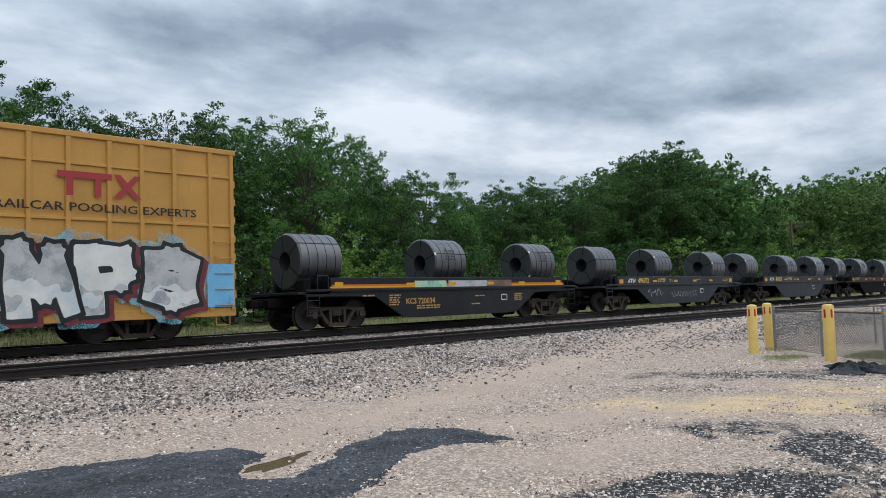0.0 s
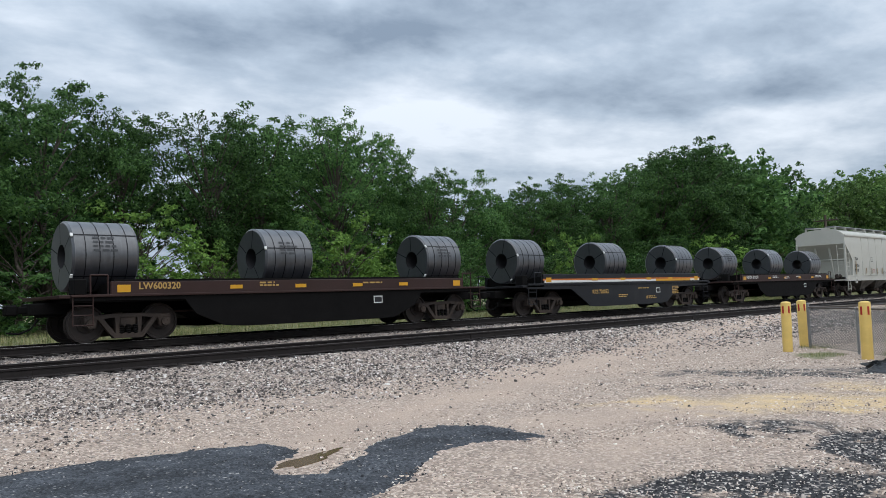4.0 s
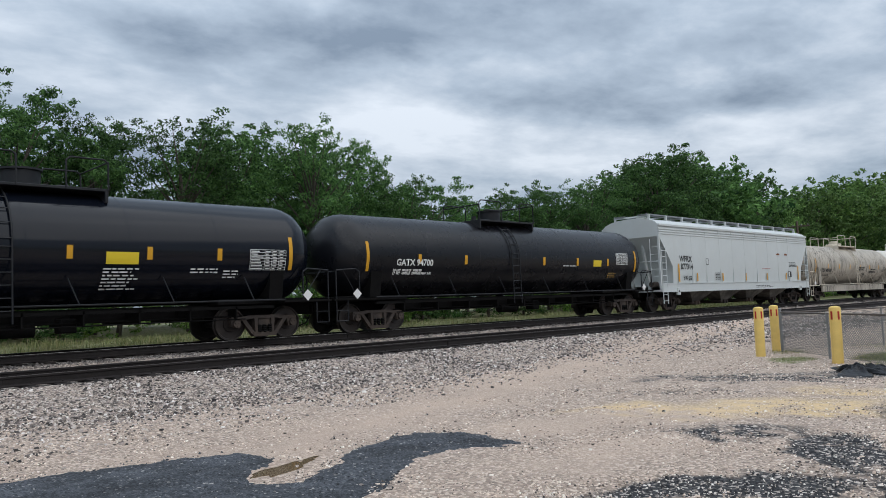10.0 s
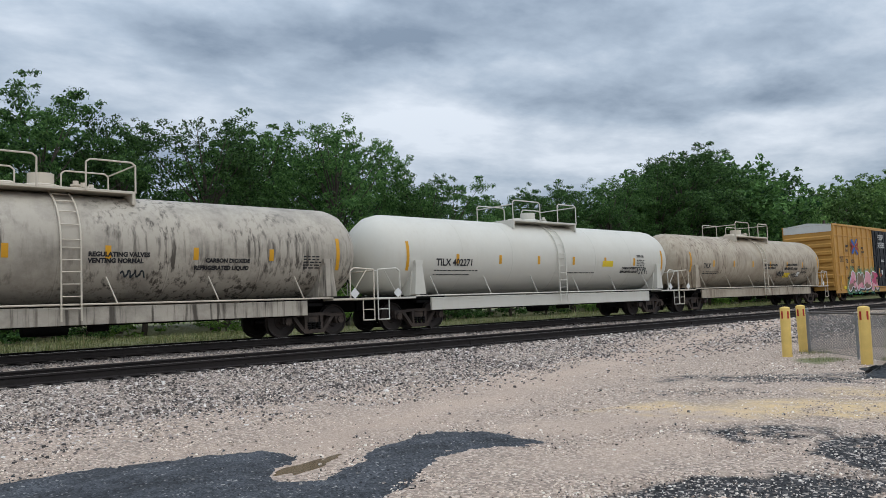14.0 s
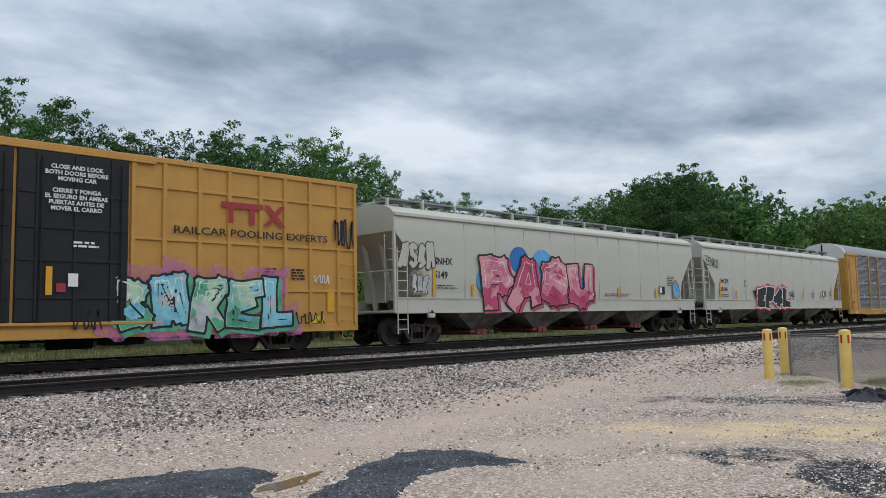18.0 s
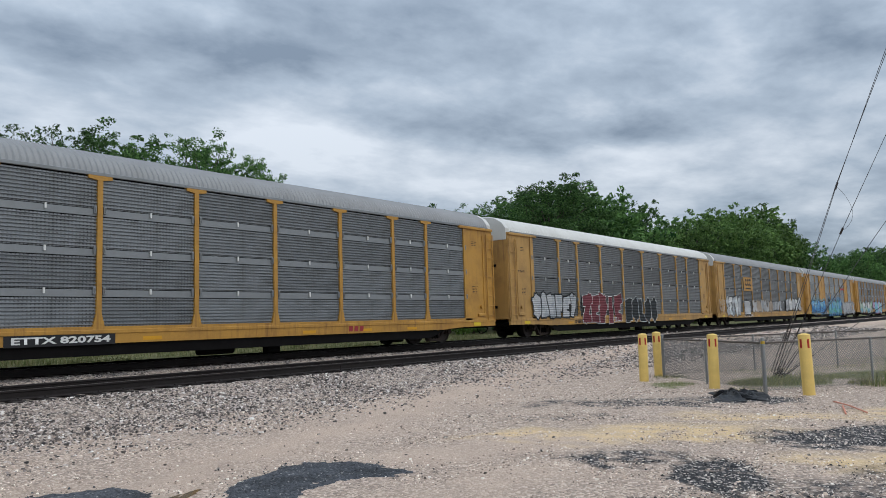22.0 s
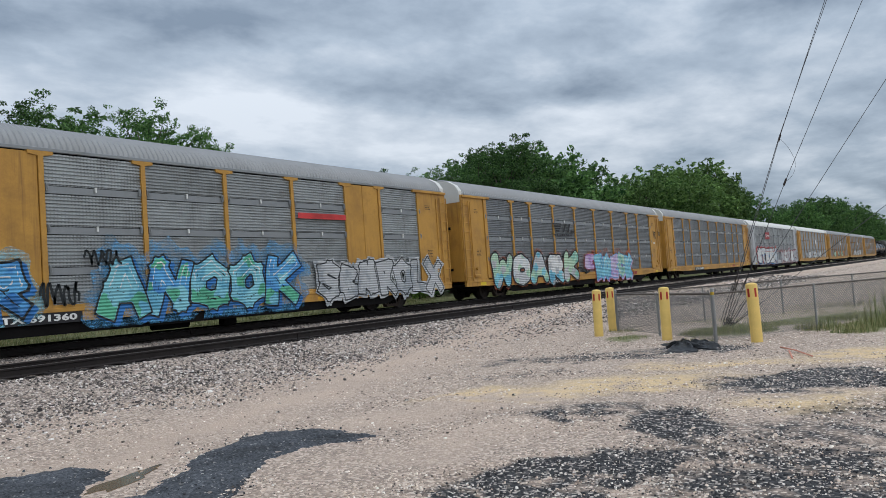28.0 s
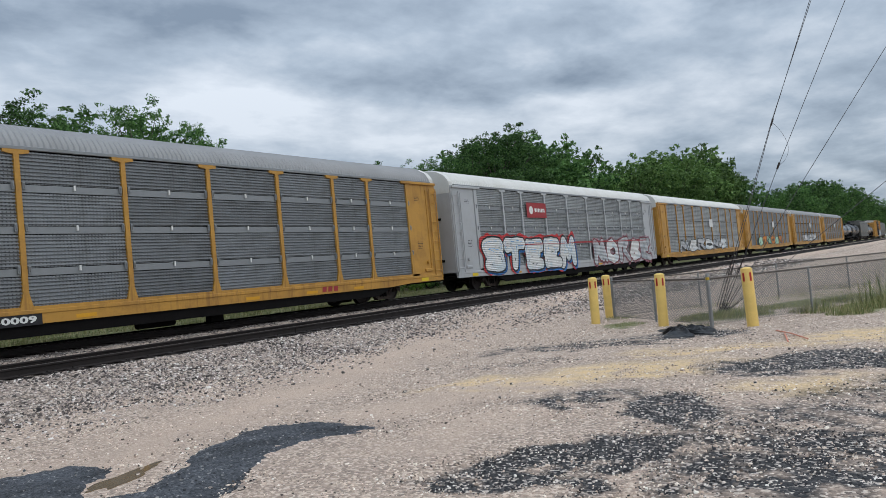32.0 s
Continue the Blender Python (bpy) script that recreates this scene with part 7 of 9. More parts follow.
handwriting(c17, "ZENKO", SP["black"], -9.45, -8.0, 3.35, 3.8, tt, 0.022, 59)
scrawl(c17, SP["black"], -4.0, -3.2, 1.75, 2.1, tt, 60, 0.02, 5)
scrawl(c17, SP["black"], 1.0, 1.7, 1.75, 2.1, tt, 66, 0.02, 5)
hopper_car(664.0, "dark grey covered hopper car among the last cars", 9.3, 7.85, hopper_dark, black_mark, 4, [], [], eave=4.2, ridge=4.62)
hopper_car(721.0, "dark grey covered hopper car among the last cars", 9.3, 7.85, hopper_dark, black_mark, 4, [], [], eave=4.2, ridge=4.62)
tank_car(630.4, "dark grey tank car behind the auto racks", 8.2, 6.35, tank_black, black_paint, white_mark, [], [], domed="drum")
tank_car(647.0, "dull dark grey tank car near the last cars", 7.4, 6.0, tank_dull, black_paint, white_mark, [], [], domed="drum")
tank_car(682.3, "glossy black tank car among the last cars", 8.2, 6.35, tank_black, black_paint, white_mark, [], [], domed="drum")
box_car(701.5, "yellow ribbed box car among the last cars", False)


# ---- auto racks ----
POSTS = (-11.75, -9.0, -7.03, -4.29, -1.43, 1.43, 4.29, 7.03, 9.0, 11.75)


def rack_panel(width, height, ribs, mat, name):
    """A corrugated sheet facing -y with a flat strip at its foot."""
    g, prof = Geo(), []
    step = height / ribs
    for i in range(ribs):
        z = i * step
        prof += [(0.0, z), (0.0, z + step * 0.24), (-0.034, z + step * 0.42), (-0.034, z + step * 0.80)]
    prof.append((0.0, height))
    g.grid([[(-width / 2, y, z), (width / 2, y, z)] for y, z in prof])
    return g.mesh(name, mat, 0, False)


ROOF_CACHE, PANEL_CACHE = {}, {}


def rack_roof(mat):
    """Arched roof of cross-wise corrugated sheet."""
    if mat.name in ROOF_CACHE:
        return ROOF_CACHE[mat.name]
    half = 13.45
    arc = [(-1.50, 4.86), (-1.46, 5.06), (-1.26, 5.34), (-0.85, 5.58), (-0.4, 5.69), (0, 5.72)]
    arc += [(-y, z) for y, z in reversed(arc[:-1])]
    g, rows = Geo(), []
    n = 170
    for i in range(n * 2 + 1):
        x = -half + 2 * half * i / (n * 2)
        d = 0.0 if i % 2 else 0.035
        rows.append([(x, y * (1 - d * 0.4), z - d) for y, z in arc])
    g.grid(rows)
    ROOF_CACHE[mat.name] = g.mesh("roof", mat, 30)
    return ROOF_CACHE[mat.name]


LATCH = Geo().box(-0.022, 0.022, -0.03, 0.02, -0.10, 0.04, 0.006).mesh("latch", white_mark)
CLIP = Geo().box(-0.035, 0.035, -0.03, 0.03, -0.10, 0.10, 0.008).cyl((0, -0.045, -0.06), (0, -0.045, 0.06), 0.014, 6).mesh("hinge_clip", strip_grey)


def auto_rack(u, label, body, panel, roof, rows=4, strip=True, doors=(), detail=True):
    car = rolling("auto_rack", label, "auto rack", u, "cars of the train")
    H, W = 13.68, 1.52
    z0, z1 = 0.86, 4.84
    y = -W
    # underframe
    sill = [(-H, 0.98), (-H, 0.64), (-11.2, 0.62), (-10.0, 0.55), (10.0, 0.55), (11.2, 0.62), (H, 0.64), (H, 0.98)]
    for s in (-1, 1):
        sl = part("side_sill", Geo().prism(sill, "y", s * W - 0.05, s * W + 0.05).box(-H, H, min(s * W, s * (W + 0.07)), max(s * W, s * (W + 0.07)), 0.80, 0.90, 0.01), body, car)
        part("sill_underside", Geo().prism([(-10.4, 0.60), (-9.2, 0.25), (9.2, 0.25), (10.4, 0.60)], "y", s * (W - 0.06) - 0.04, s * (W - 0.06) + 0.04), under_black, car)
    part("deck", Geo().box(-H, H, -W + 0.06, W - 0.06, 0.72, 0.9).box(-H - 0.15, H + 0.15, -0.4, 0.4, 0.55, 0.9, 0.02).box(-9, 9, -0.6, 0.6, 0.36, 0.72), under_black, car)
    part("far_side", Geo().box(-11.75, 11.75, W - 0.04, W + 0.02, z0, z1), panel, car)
    # added near-black sheet; its colour stands for the unlit inside behind the panel gaps
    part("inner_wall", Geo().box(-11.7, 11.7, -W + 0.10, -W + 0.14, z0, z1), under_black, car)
    part("roof", rack_roof(roof), None, car, "arched corrugated roof")
    part("eave", Geo().box(-H + 0.3, H - 0.3, -W - 0.03, -W + 0.05, z1 - 0.02, z1 + 0.08, 0.012).box(-H + 0.3, H - 0.3, W - 0.05, W + 0.03, z1 - 0.02, z1 + 0.08, 0.012), strip_grey, car)
    # posts with spreading feet and T heads
    pk = ("post", body.name)
    if pk not in PANEL_CACHE:
        PANEL_CACHE[pk] = Geo().prism([(-0.17, z0), (-0.17, z0 + 0.06), (-0.068, z0 + 0.45), (-0.068, z1 - 0.14), (-0.32, z1 - 0.10), (-0.32, z1 - 0.02), (0.32, z1 - 0.02), (0.32, z1 - 0.10),
                                       (0.068, z1 - 0.14), (0.068, z0 + 0.45), (0.17, z0 + 0.06), (0.17, z0)], "y", -W - 0.055, -W + 0.09).mesh("post", body)
    for x in POSTS[1:-1]:
        part("post", PANEL_CACHE[pk], None, car, at=(x, 0, 0))
    # panels, bay by bay and tier by tier
    gap, tier = 0.05, (z1 - z0 - 0.09 + (0.22 if strip else 0.03)) / rows
    for i, (a, b) in enumerate(zip(POSTS, POSTS[1:])):
        wd = b - a - 0.05
        if i in doors:
            part("blank_panel", Geo().box(a + 0.08, b - 0.08, y - 0.02, y + 0.03, z0, z1 - 0.05, 0.012).box((a + b) / 2 - 0.02, (a + b) / 2 + 0.02, y - 0.035, y, z0, z1 - 0.05), body, car)
            continue
        for k in range(rows):
            key = (round(wd, 2), rows, panel.name)
            if key not in PANEL_CACHE:
                h = tier - (0.22 if strip else gap - 0.02)
                PANEL_CACHE[key] = (rack_panel(wd, h, 9 if rows == 4 else 11, panel, "panel"), Geo().box(-wd / 2, wd / 2, -0.012, 0.03, 0, 0.185, 0.006).mesh("plain_strip", strip_grey) if strip else None)
            pm, sm = PANEL_CACHE[key]
            zz = z0 + 0.04 + k * tier
            part("panel", pm, None, car, at=((a + b) / 2, y + 0.03, zz))
            if sm and k < rows - 1:
                part("plain_strip", sm, None, car, at=((a + b) / 2, y + 0.01, zz + tier - 0.205))
    # hinge clips beside the posts and a latch in the middle of each joint
    if detail:
        for k in range(1, rows):
            zz = z0 + 0.04 + k * tier
            for i, (a, b) in enumerate(zip(POSTS, POSTS[1:])):
                if i in doors:
                    continue
                part("latch", LATCH, None, car, at=((a + b) / 2, y - 0.03, zz - 0.03))
                for x in (a + 0.13, b - 0.13):
                    part("hinge_clip", CLIP, None, car, at=(x, y - 0.035, zz - 0.05))
    # end cabins with doors and ladders
    for s in (-1, 1):
        a, b = sorted((s * 11.75, s * (H - 0.02)))
        part("end_panel", Geo().box(a, b, -W - 0.01, -W + 0.06, z0, z1 + 0.02, 0.012), body, car)
        part("end_post", Geo().prism([(s * 11.62 - 0.12, z0), (s * 11.62 - 0.12, z1), (s * 11.62 + 0.12, z1), (s * 11.62 + (0.2 if s < 0 else 0.35), z0)], "y", -W - 0.05, -W + 0.05), body, car)
        part("top_bracket", Geo().box(min(s * 11.2, s * (H - 0.05)), max(s * 11.2, s * (H - 0.05)), -W - 0.09, -W + 0.03, z1 - 0.10, z1 + 0.01, 0.012), body, car)
        part("door_edge", Geo().box(s * (H - 0.75) - 0.03, s * (H - 0.75) + 0.03, -W - 0.045, -W, z0 + 0.2, z1 - 0.3, 0.008), body, car)
        part("end_wall", Geo().box(min(s * (H - 0.12), s * H), max(s * (H - 0.12), s * H), -W + 0.05, W - 0.05, 0.75, 4.55), body, car)
        part("door_gap", Geo().box(min(s * H, s * (H + 0.03)), max(s * H, s * (H + 0.03)), -0.05, 0.05, 0.75, 5.6), under_black, car)
        cap = [(-1.46, 4.52), (-1.46, 5.04), (-1.26, 5.32), (-0.85, 5.55), (0, 5.68), (0.85, 5.55), (1.26, 5.32), (1.46, 5.04), (1.46, 4.52)]
        part("end_cap", Geo().prism(cap, "x", min(s * (H - 0.26), s * (H + 0.01)), max(s * (H - 0.26), s * (H + 0.01))), roof_white, car, "white painted top of the end doors")
        g = Geo()
        for yy in (-0.9, 0.6):
            for z in (1.4, 3.3):
                g.box(min(s * H, s * (H + 0.03)), max(s * H, s * (H + 0.03)), yy, yy + 0.6, z, z + 0.12, 0.01)
        part("hinge_slot", g, under_black, car)
        ladder(car, s * (H - 0.06), s * (H - 0.55), -W - 0.07, 0.88, z1 - 0.25, 9, body, 0.015, 0.028)
        part("hand_brake", Geo().cyl((s * (H - 1.0), -W - 0.10, 1.45), (s * (H - 1.0), -W - 0.02, 1.45), 0.08, 10).box(s * (H - 1.0) - 0.25, s * (H - 1.0) + 0.25, -W - 0.08, -W, 1.05, 1.18, 0.02), body, car)
        plate(yellow_tape, car, s * (H - 1.4) - 0.25, s * (H - 1.4) + 0.25, 0.66, 0.80, -W - 0.076, "placard")
        bogie(car, s * 10.0)
        bars(black_mark, car, s * (H - 1.35) - 0.25, 2.3, 0.4, 5, -W - 0.016, 0.022, 0.045, seed=int(u) + s)
        bars(black_mark, car, s * (H - 1.35) - 0.25, 4.2, 0.4, 3, -W - 0.016, 0.022, 0.05, seed=int(u) + s + 5)
    for x in (-8, -5.5, -2.8, 2.8, 5.5, 8):
        plate(amber_tape, car, x - 0.28, x + 0.28, 0.60, 0.70, -W - 0.056, "reflector")
    couplers(car, H + 0.05)
    part("brake_gear", Geo().cyl((-1.0, -1.0, 0.22), (0.2, -1.0, 0.22), 0.13, 10).box(1.5, 2.0, -1.1, -0.8, 0.05, 0.3, 0.03), under_black, car)
    return car


def number_board(car, txt, x, z=0.60, h=0.16, back=True):
    if back:
        plate(black_mark, car, x - 0.15, x + 2.55, z - 0.07, z + h + 0.07, -1.578, "number_board")
    stencil(txt, white_mark, car, x, z, h, -1.584, width=2.4, bold=0.008)


def emblem_bars(car, mat, x0, x1, z, n, y=-1.545):
    """The pooling company's small mark as plain bars."""
    g = Geo()
    w = (x1 - x0) / n
    for i in range(n):
        g.add([(x0 + w * i, y, z), (x0 + w * (i + 0.7), y, z), (x0 + w * (i + 0.8), y, z + 0.2), (x0 + w * (i + 0.1), y, z + 0.2)], [(0, 1, 2, 3)])
    part("emblem", g, mat, car, sharp=0)


PITCH, FIRST = 28.62, 321.7
gy = -1.618
r18 = auto_rack(FIRST, "yellow auto rack with galvanised panels and grey roof", yellow_rack, panel_grey, roof_grey)
number_board(r18, "ETTX 820754", -6.4)
emblem_bars(r18, red_mark, 4.6, 5.4, 0.62, 3, -1.58)
r19 = auto_rack(FIRST + PITCH, "yellow auto rack with dark panels and white roof", yellow_faded, panel_dark, roof_white, strip=False)
RIB = dict(rib=0.022, step=0.045)
street_lettering(r19, "SAWPEY", -11.75, -7.45, 0.86, 2.1, gy, [SP["silver"]], SP["black"], 71, edge=0.07, weight=1.25, hard=True, **RIB)
street_lettering(r19, "ZEPIE", -6.7, -1.95, 0.52, 2.12, gy, [SP["maroon"]], SP["white"], 72, edge=0.034, weight=1.3, hard=True, **RIB)
street_lettering(r19, "HOLOO", -1.4, 3.25, 0.52, 1.95, gy, [SP["black"]], SP["white"], 73, edge=0.034, weight=1.25, hard=True, **RIB)
handwriting(r19, "ETC", SP["black"], -7.4, -6.75, 1.1, 1.5, gy, 0.018, 74)
handwriting(r19, "ETC", SP["white"], -3.2, -2.4, 0.62, 0.86, gy - 0.02, 0.014, 75)
stencil("CP 556179", black_mark, r19, -7.6, 0.62, 0.15, -1.585, bold=0.008)
stencil("CP 556179", black_mark, r19, -12.9, 3.05, 0.10, -1.536, bold=0.004)
r20 = auto_rack(FIRST + 2 * PITCH, "yellow auto rack with dark panels and a square emblem", yellow_faded, panel_dark, roof_grey, strip=False)
street_lettering(r20, "SEKOH", -11.6, -7.95, 0.62, 2.25, gy, [SP["silver"], SP["white"]], SP["black"], 74, edge=0.05, weight=1.25, **RIB)
street_lettering(r20, "B", -6.9, -5.2, 0.74, 1.85, gy, [SP["silver"]], SP["white"], 75, shade=SP["black"], halo=SP["black"], halo_r=0.16, edge=0.05, hard=True, **RIB)
street_lettering(r20, "X*-UO", -4.6, 1.55, 0.92, 1.95, gy, [SP["silver"], SP["tan"], SP["silver"]], SP["tan"], 76, halo=MIST["tan"], halo_r=0.14, edge=0.03, weight=1.3, **RIB)
street_lettering(r20, "*-+E", 1.6, 4.6, 0.98, 1.95, gy, [SP["silver"]], SP["black"], 77, edge=0.03, **RIB)
street_lettering(r20, "-O*+E", 6.3, 12.3, 0.9, 2.25, gy, [SP["silver"], SP["white"]], SP["black"], 78, edge=0.06, glint=SP["white"], weight=1.2, **RIB)
scrawl(r20, SP["silver"], -13.4, -12.0, 1.0, 2.0, gy - 0.02, 79, 0.02, 5)
plate(yellow_rack, r20, -6.85, -4.45, 2.72, 3.85, gy - 0.004, "emblem_board")
for k in range(3):
    part("emblem", Geo().lathe([(0.0, 0.30), (0.0, 0.16)], (-6.2 + 0.57 * k, gy - 0.008, 3.42), "y", 16, (40, 320)), black_mark, r20, sharp=0)
plate(black_mark, r20, -6.4, -4.9, 2.86, 2.98, gy - 0.008, "emblem_bar")
number_board(r20, "ETTX 820610", -7.0, 0.60, back=False)
r21 = auto_rack(FIRST + 3 * PITCH, "yellow auto rack with blue sprayed lettering along its side", yellow_rack, panel_light, roof_grey, doors=(2, 7))
street_lettering(r21, "-*+ER", -11.6, -4.75, 0.72, 2.1, gy, [SP["sky"], SP["aqua"]], SP["black"], 78, halo=MIST["aqua"], halo_r=0.3, shade=SP["blue"], glint=SP["white"], fade=[SP["blue"], SP["sky"]], edge=0.06, hard=True, **RIB)
street_lettering(r21, "ANOOK", -2.9, 4.25, 0.50, 2.15, gy, [SP["aqua"], SP["sky"], SP["aqua"]], SP["black"], 79, halo=MIST["sky"], halo_r=0.42, shade=SP["blue"], fade=[SP["jade"], SP["aqua"]], glint=SP["white"], edge=0.05, hard=True, lean=0.1, **RIB)
street_lettering(r21, "S+*-OLX", 5.25, 12.9, 0.5, 1.95, gy, [SP["silver"]], SP["black"], 80, halo=SP["silver"], halo_r=0.14, edge=0.045, weight=0.85, hard=True, **RIB)
scrawl(r21, SP["black"], -4.5, -3.5, 0.95, 1.55, gy - 0.03, 81, 0.035, 5)
scrawl(r21, SP["black"], -3.3, -2.3, 1.95, 2.35, gy - 0.03, 82, 0.03, 5)
plate(SP["red"], r21, 4.45, 6.9, 3.42, 3.62, gy, "sprayed_bar")
number_board(r21, "CTTX 691360", -5.95)
emblem_bars(r21, orange_mark, 7.2, 7.9, 0.86, 3, -1.58)
r22 = auto_rack(FIRST + 4 * PITCH, "yellow auto rack with galvanised panels and rounded sprayed lettering", yellow_rack, panel_grey, roof_grey)
street_lettering(r22, "WOARK", -11.4, -1.5, 0.40, 2.2, gy, [SP["mint"], SP["white"], SP["silver"], SP["white"]], SP["black"], 81, halo=MIST["rust"], halo_r=0.16, fade=[SP["aqua"], SP["silver"], SP["mint"]], edge=0.085, weight=1.15, **RIB)
street_lettering(r22, "E", -0.55, 0.8, 1.1, 2.08, gy, [SP["lilac"]], SP["purple"], 82, edge=0.04, halo=MIST["rust"], halo_r=0.2, **RIB)
scrawl(r22, SP["black"], -1.6, -0.2, 0.9, 1.3, gy - 0.03, 83, 0.06, 1)
street_lettering(r22, "ROECK", 1.0, 7.1, 0.42, 1.98, gy, [SP["aqua"], SP["aqua"], SP["lilac"], SP["mint"], SP["aqua"]], SP["sky"], 84, halo=MIST["rust"], halo_r=0.3, shade=SP["lilac"], glint=SP["white"], edge=0.045, weight=1.2, hard=True, **RIB)
number_board(r22, "ETTX 852517", -5.4, 0.52)
for k, (a, b) in enumerate(((-4.5, -3.4), (-4.4, -3.5), (-4.3, -3.6), (-4.2, -3.7))):
    plate(black_mark, r22, a, b, 3.72 - 0.13 * k, 3.80 - 0.13 * k, gy, "emblem_bar")
part("emblem", Geo().add([(-3.3, gy, 3.3), (-3.1, gy, 3.3), (-2.75, gy, 3.8), (-2.95, gy, 3.8)], [(0, 1, 2, 3)]).add([(-2.7, gy, 3.3), (-2.5, gy, 3.3), (-2.2, gy, 3.8), (-2.4, gy, 3.8)], [(0, 1, 2, 3)])
     .add([(-2.3, gy, 3.3), (-1.75, gy, 3.3), (-1.65, gy, 3.42), (-2.2, gy, 3.42)], [(0, 1, 2, 3)]), black_mark, r22, sharp=0)
bars(black_mark, r22, -4.5, 3.1, 2.9, 1, gy, 0.1, seed=4)
r23 = auto_rack(FIRST + 5 * PITCH + 0.05, "yellow auto rack with clean galvanised panels", yellow_rack, panel_grey, roof_grey)
number_board(r23, "ETTX 850009", -6.5)
emblem_bars(r23, red_mark, 6.0, 6.9, 0.62, 3, -1.58)
stencil("NKCR\n5002", black_mark, r23, -12.9, 2.35, 0.10, -1.536, bold=0.004)
emblem_bars(r22, red_mark, 7.4, 8.2, 0.62, 3, -1.60)
handwriting(r22, "Y-", SP["black"], 12.15, 12.75, 3.15, 3.65, -1.56, 0.03, 68)
handwriting(r22, "R+", SP["black"], 13.1, 13.5, 3.35, 3.65, -1.625, 0.025, 69)
plate(white_mark, r22, 12.2, 12.45, 2.72, 2.84, -1.54, "decal")
rack_silver = surface("silver_rack_paint", (0.42, 0.43, 0.44), 0.45, 0.2, 0.08, 0.8, dirt=0.3, dirt_rgb=(0.25, 0.24, 0.22), streak=0.3)
r24 = auto_rack(FIRST + 6 * PITCH + 0.05, "silver-grey auto rack with maroon sign and sprayed lettering", rack_silver, panel_light, roof_white)
plate(red_mark, r24, -6.6, -4.3, 3.45, 4.25, gy, "sign_board")
part("emblem", Geo().lathe([(0, 0.22), (0, 0.02)], (-6.1, gy - 0.006, 3.85), "y", 16), white_mark, r24, sharp=0)
bars(white_mark, r24, -5.7, 3.75, 1.2, 1, gy - 0.006, 0.2, seed=2)
street_lettering(r24, "STEEM", -11.5, -0.85, 0.55, 2.48, gy, [SP["white"]], SP["black"], 84, halo=SP["red"], halo_r=0.22, shade=SP["blue"], fade=[SP["white"]], glint=SP["sky"], edge=0.085, weight=1.15, **RIB)
street_lettering(r24, "*O-+E", 1.75, 12.3, 0.5, 2.3, gy, [SP["silver"], SP["white"]], SP["maroon"], 85, halo=MIST["pink"], halo_r=0.18, edge=0.08, **RIB)
plate(red_mark, r24, -11.6, 11.6, 2.0, 2.1, gy + 0.004, "stripe")
for k in range(4):
    r = auto_rack(FIRST + (7 + k) * PITCH + 0.05, "yellow auto rack with weathered panels", yellow_rack, (panel_light, panel_grey, panel_grey, panel_dark)[k], (roof_white, roof_grey, roof_grey, roof_grey)[k], rows=3, strip=k > 1, detail=False)
    if k < 3:
        street_lettering(r, ("*+-O*+", "+-*O+-", "-*+O-*")[k], -9.0 + k, 6.0, 0.85, 2.0, gy, [SP["silver"], SP["white"]] if k != 1 else [SP["mint"], SP["orange"]], SP["black"], 90 + k, edge=0.06, rib=0.022, step=0.06)
    plate(white_mark, r, 0.5, 1.6, 3.0, 3.7, gy, "decal")

# ---- ties of the two tracks ----
def piece(name, me, parent, at):
    ob = bpy.data.objects.new(name, me)
    scene.collection.objects.link(ob)
    ob.parent = parent
    ob.matrix_basis = at
    return ob


def many_boxes(boxes):
    g = Geo()
    for b in boxes:
        g.box(*b)
    return g


for k, (cy, top, track) in enumerate(((SIDING_Y, SIDING_TOR, TRACKS[1]), (TRACK_Y, TOR, TRACKS[0]))):
    rnd = random.Random(40 + k)
    tie_mesh = Geo().box(-0.115, 0.115, -1.32, 1.32, -0.18, 0.0, 0.014).mesh("tie", tie_wood, fix=True)
    plate_mesh = Geo().box(-0.09, 0.09, -0.18, 0.18, 0.0, 0.016, 0.004).cyl((-0.05, 0.11, 0.01), (-0.05, 0.11, 0.045), 0.02, 6).cyl((0.05, -0.11, 0.01), (0.05, -0.11, 0.045), 0.02, 6).mesh("tie_plate", rail_dark)
    x, rest = -6.0, []
    for i in range(340):
        x += 0.545 + rnd.uniform(-0.03, 0.03)
        if i < 130:
            tie = piece("tie", tie_mesh, track, pose(x, cy + rnd.uniform(-0.09, 0.09), top - 0.185 + rnd.uniform(0, 0.006), rnd.uniform(-0.5, 0.5), 0, rnd.uniform(-1.5, 1.5)))
            if k == 0 and i < 70:
                for s in (-1, 1):
                    piece("tie_plate", plate_mesh, tie, pose(0, s * (GAUGE / 2 + 0.036), 0.001))
        else:
            e = rnd.uniform(-0.08, 0.08)
            rest.append((x - 0.115, x + 0.115, cy - 1.32 + e, cy + 1.32 + e, top - 0.36, top - 0.183))
    tagged(part("far_ties", many_boxes(rest), tie_wood, track, "dark creosoted ties of the track far off", sharp=0), kind="stuff")

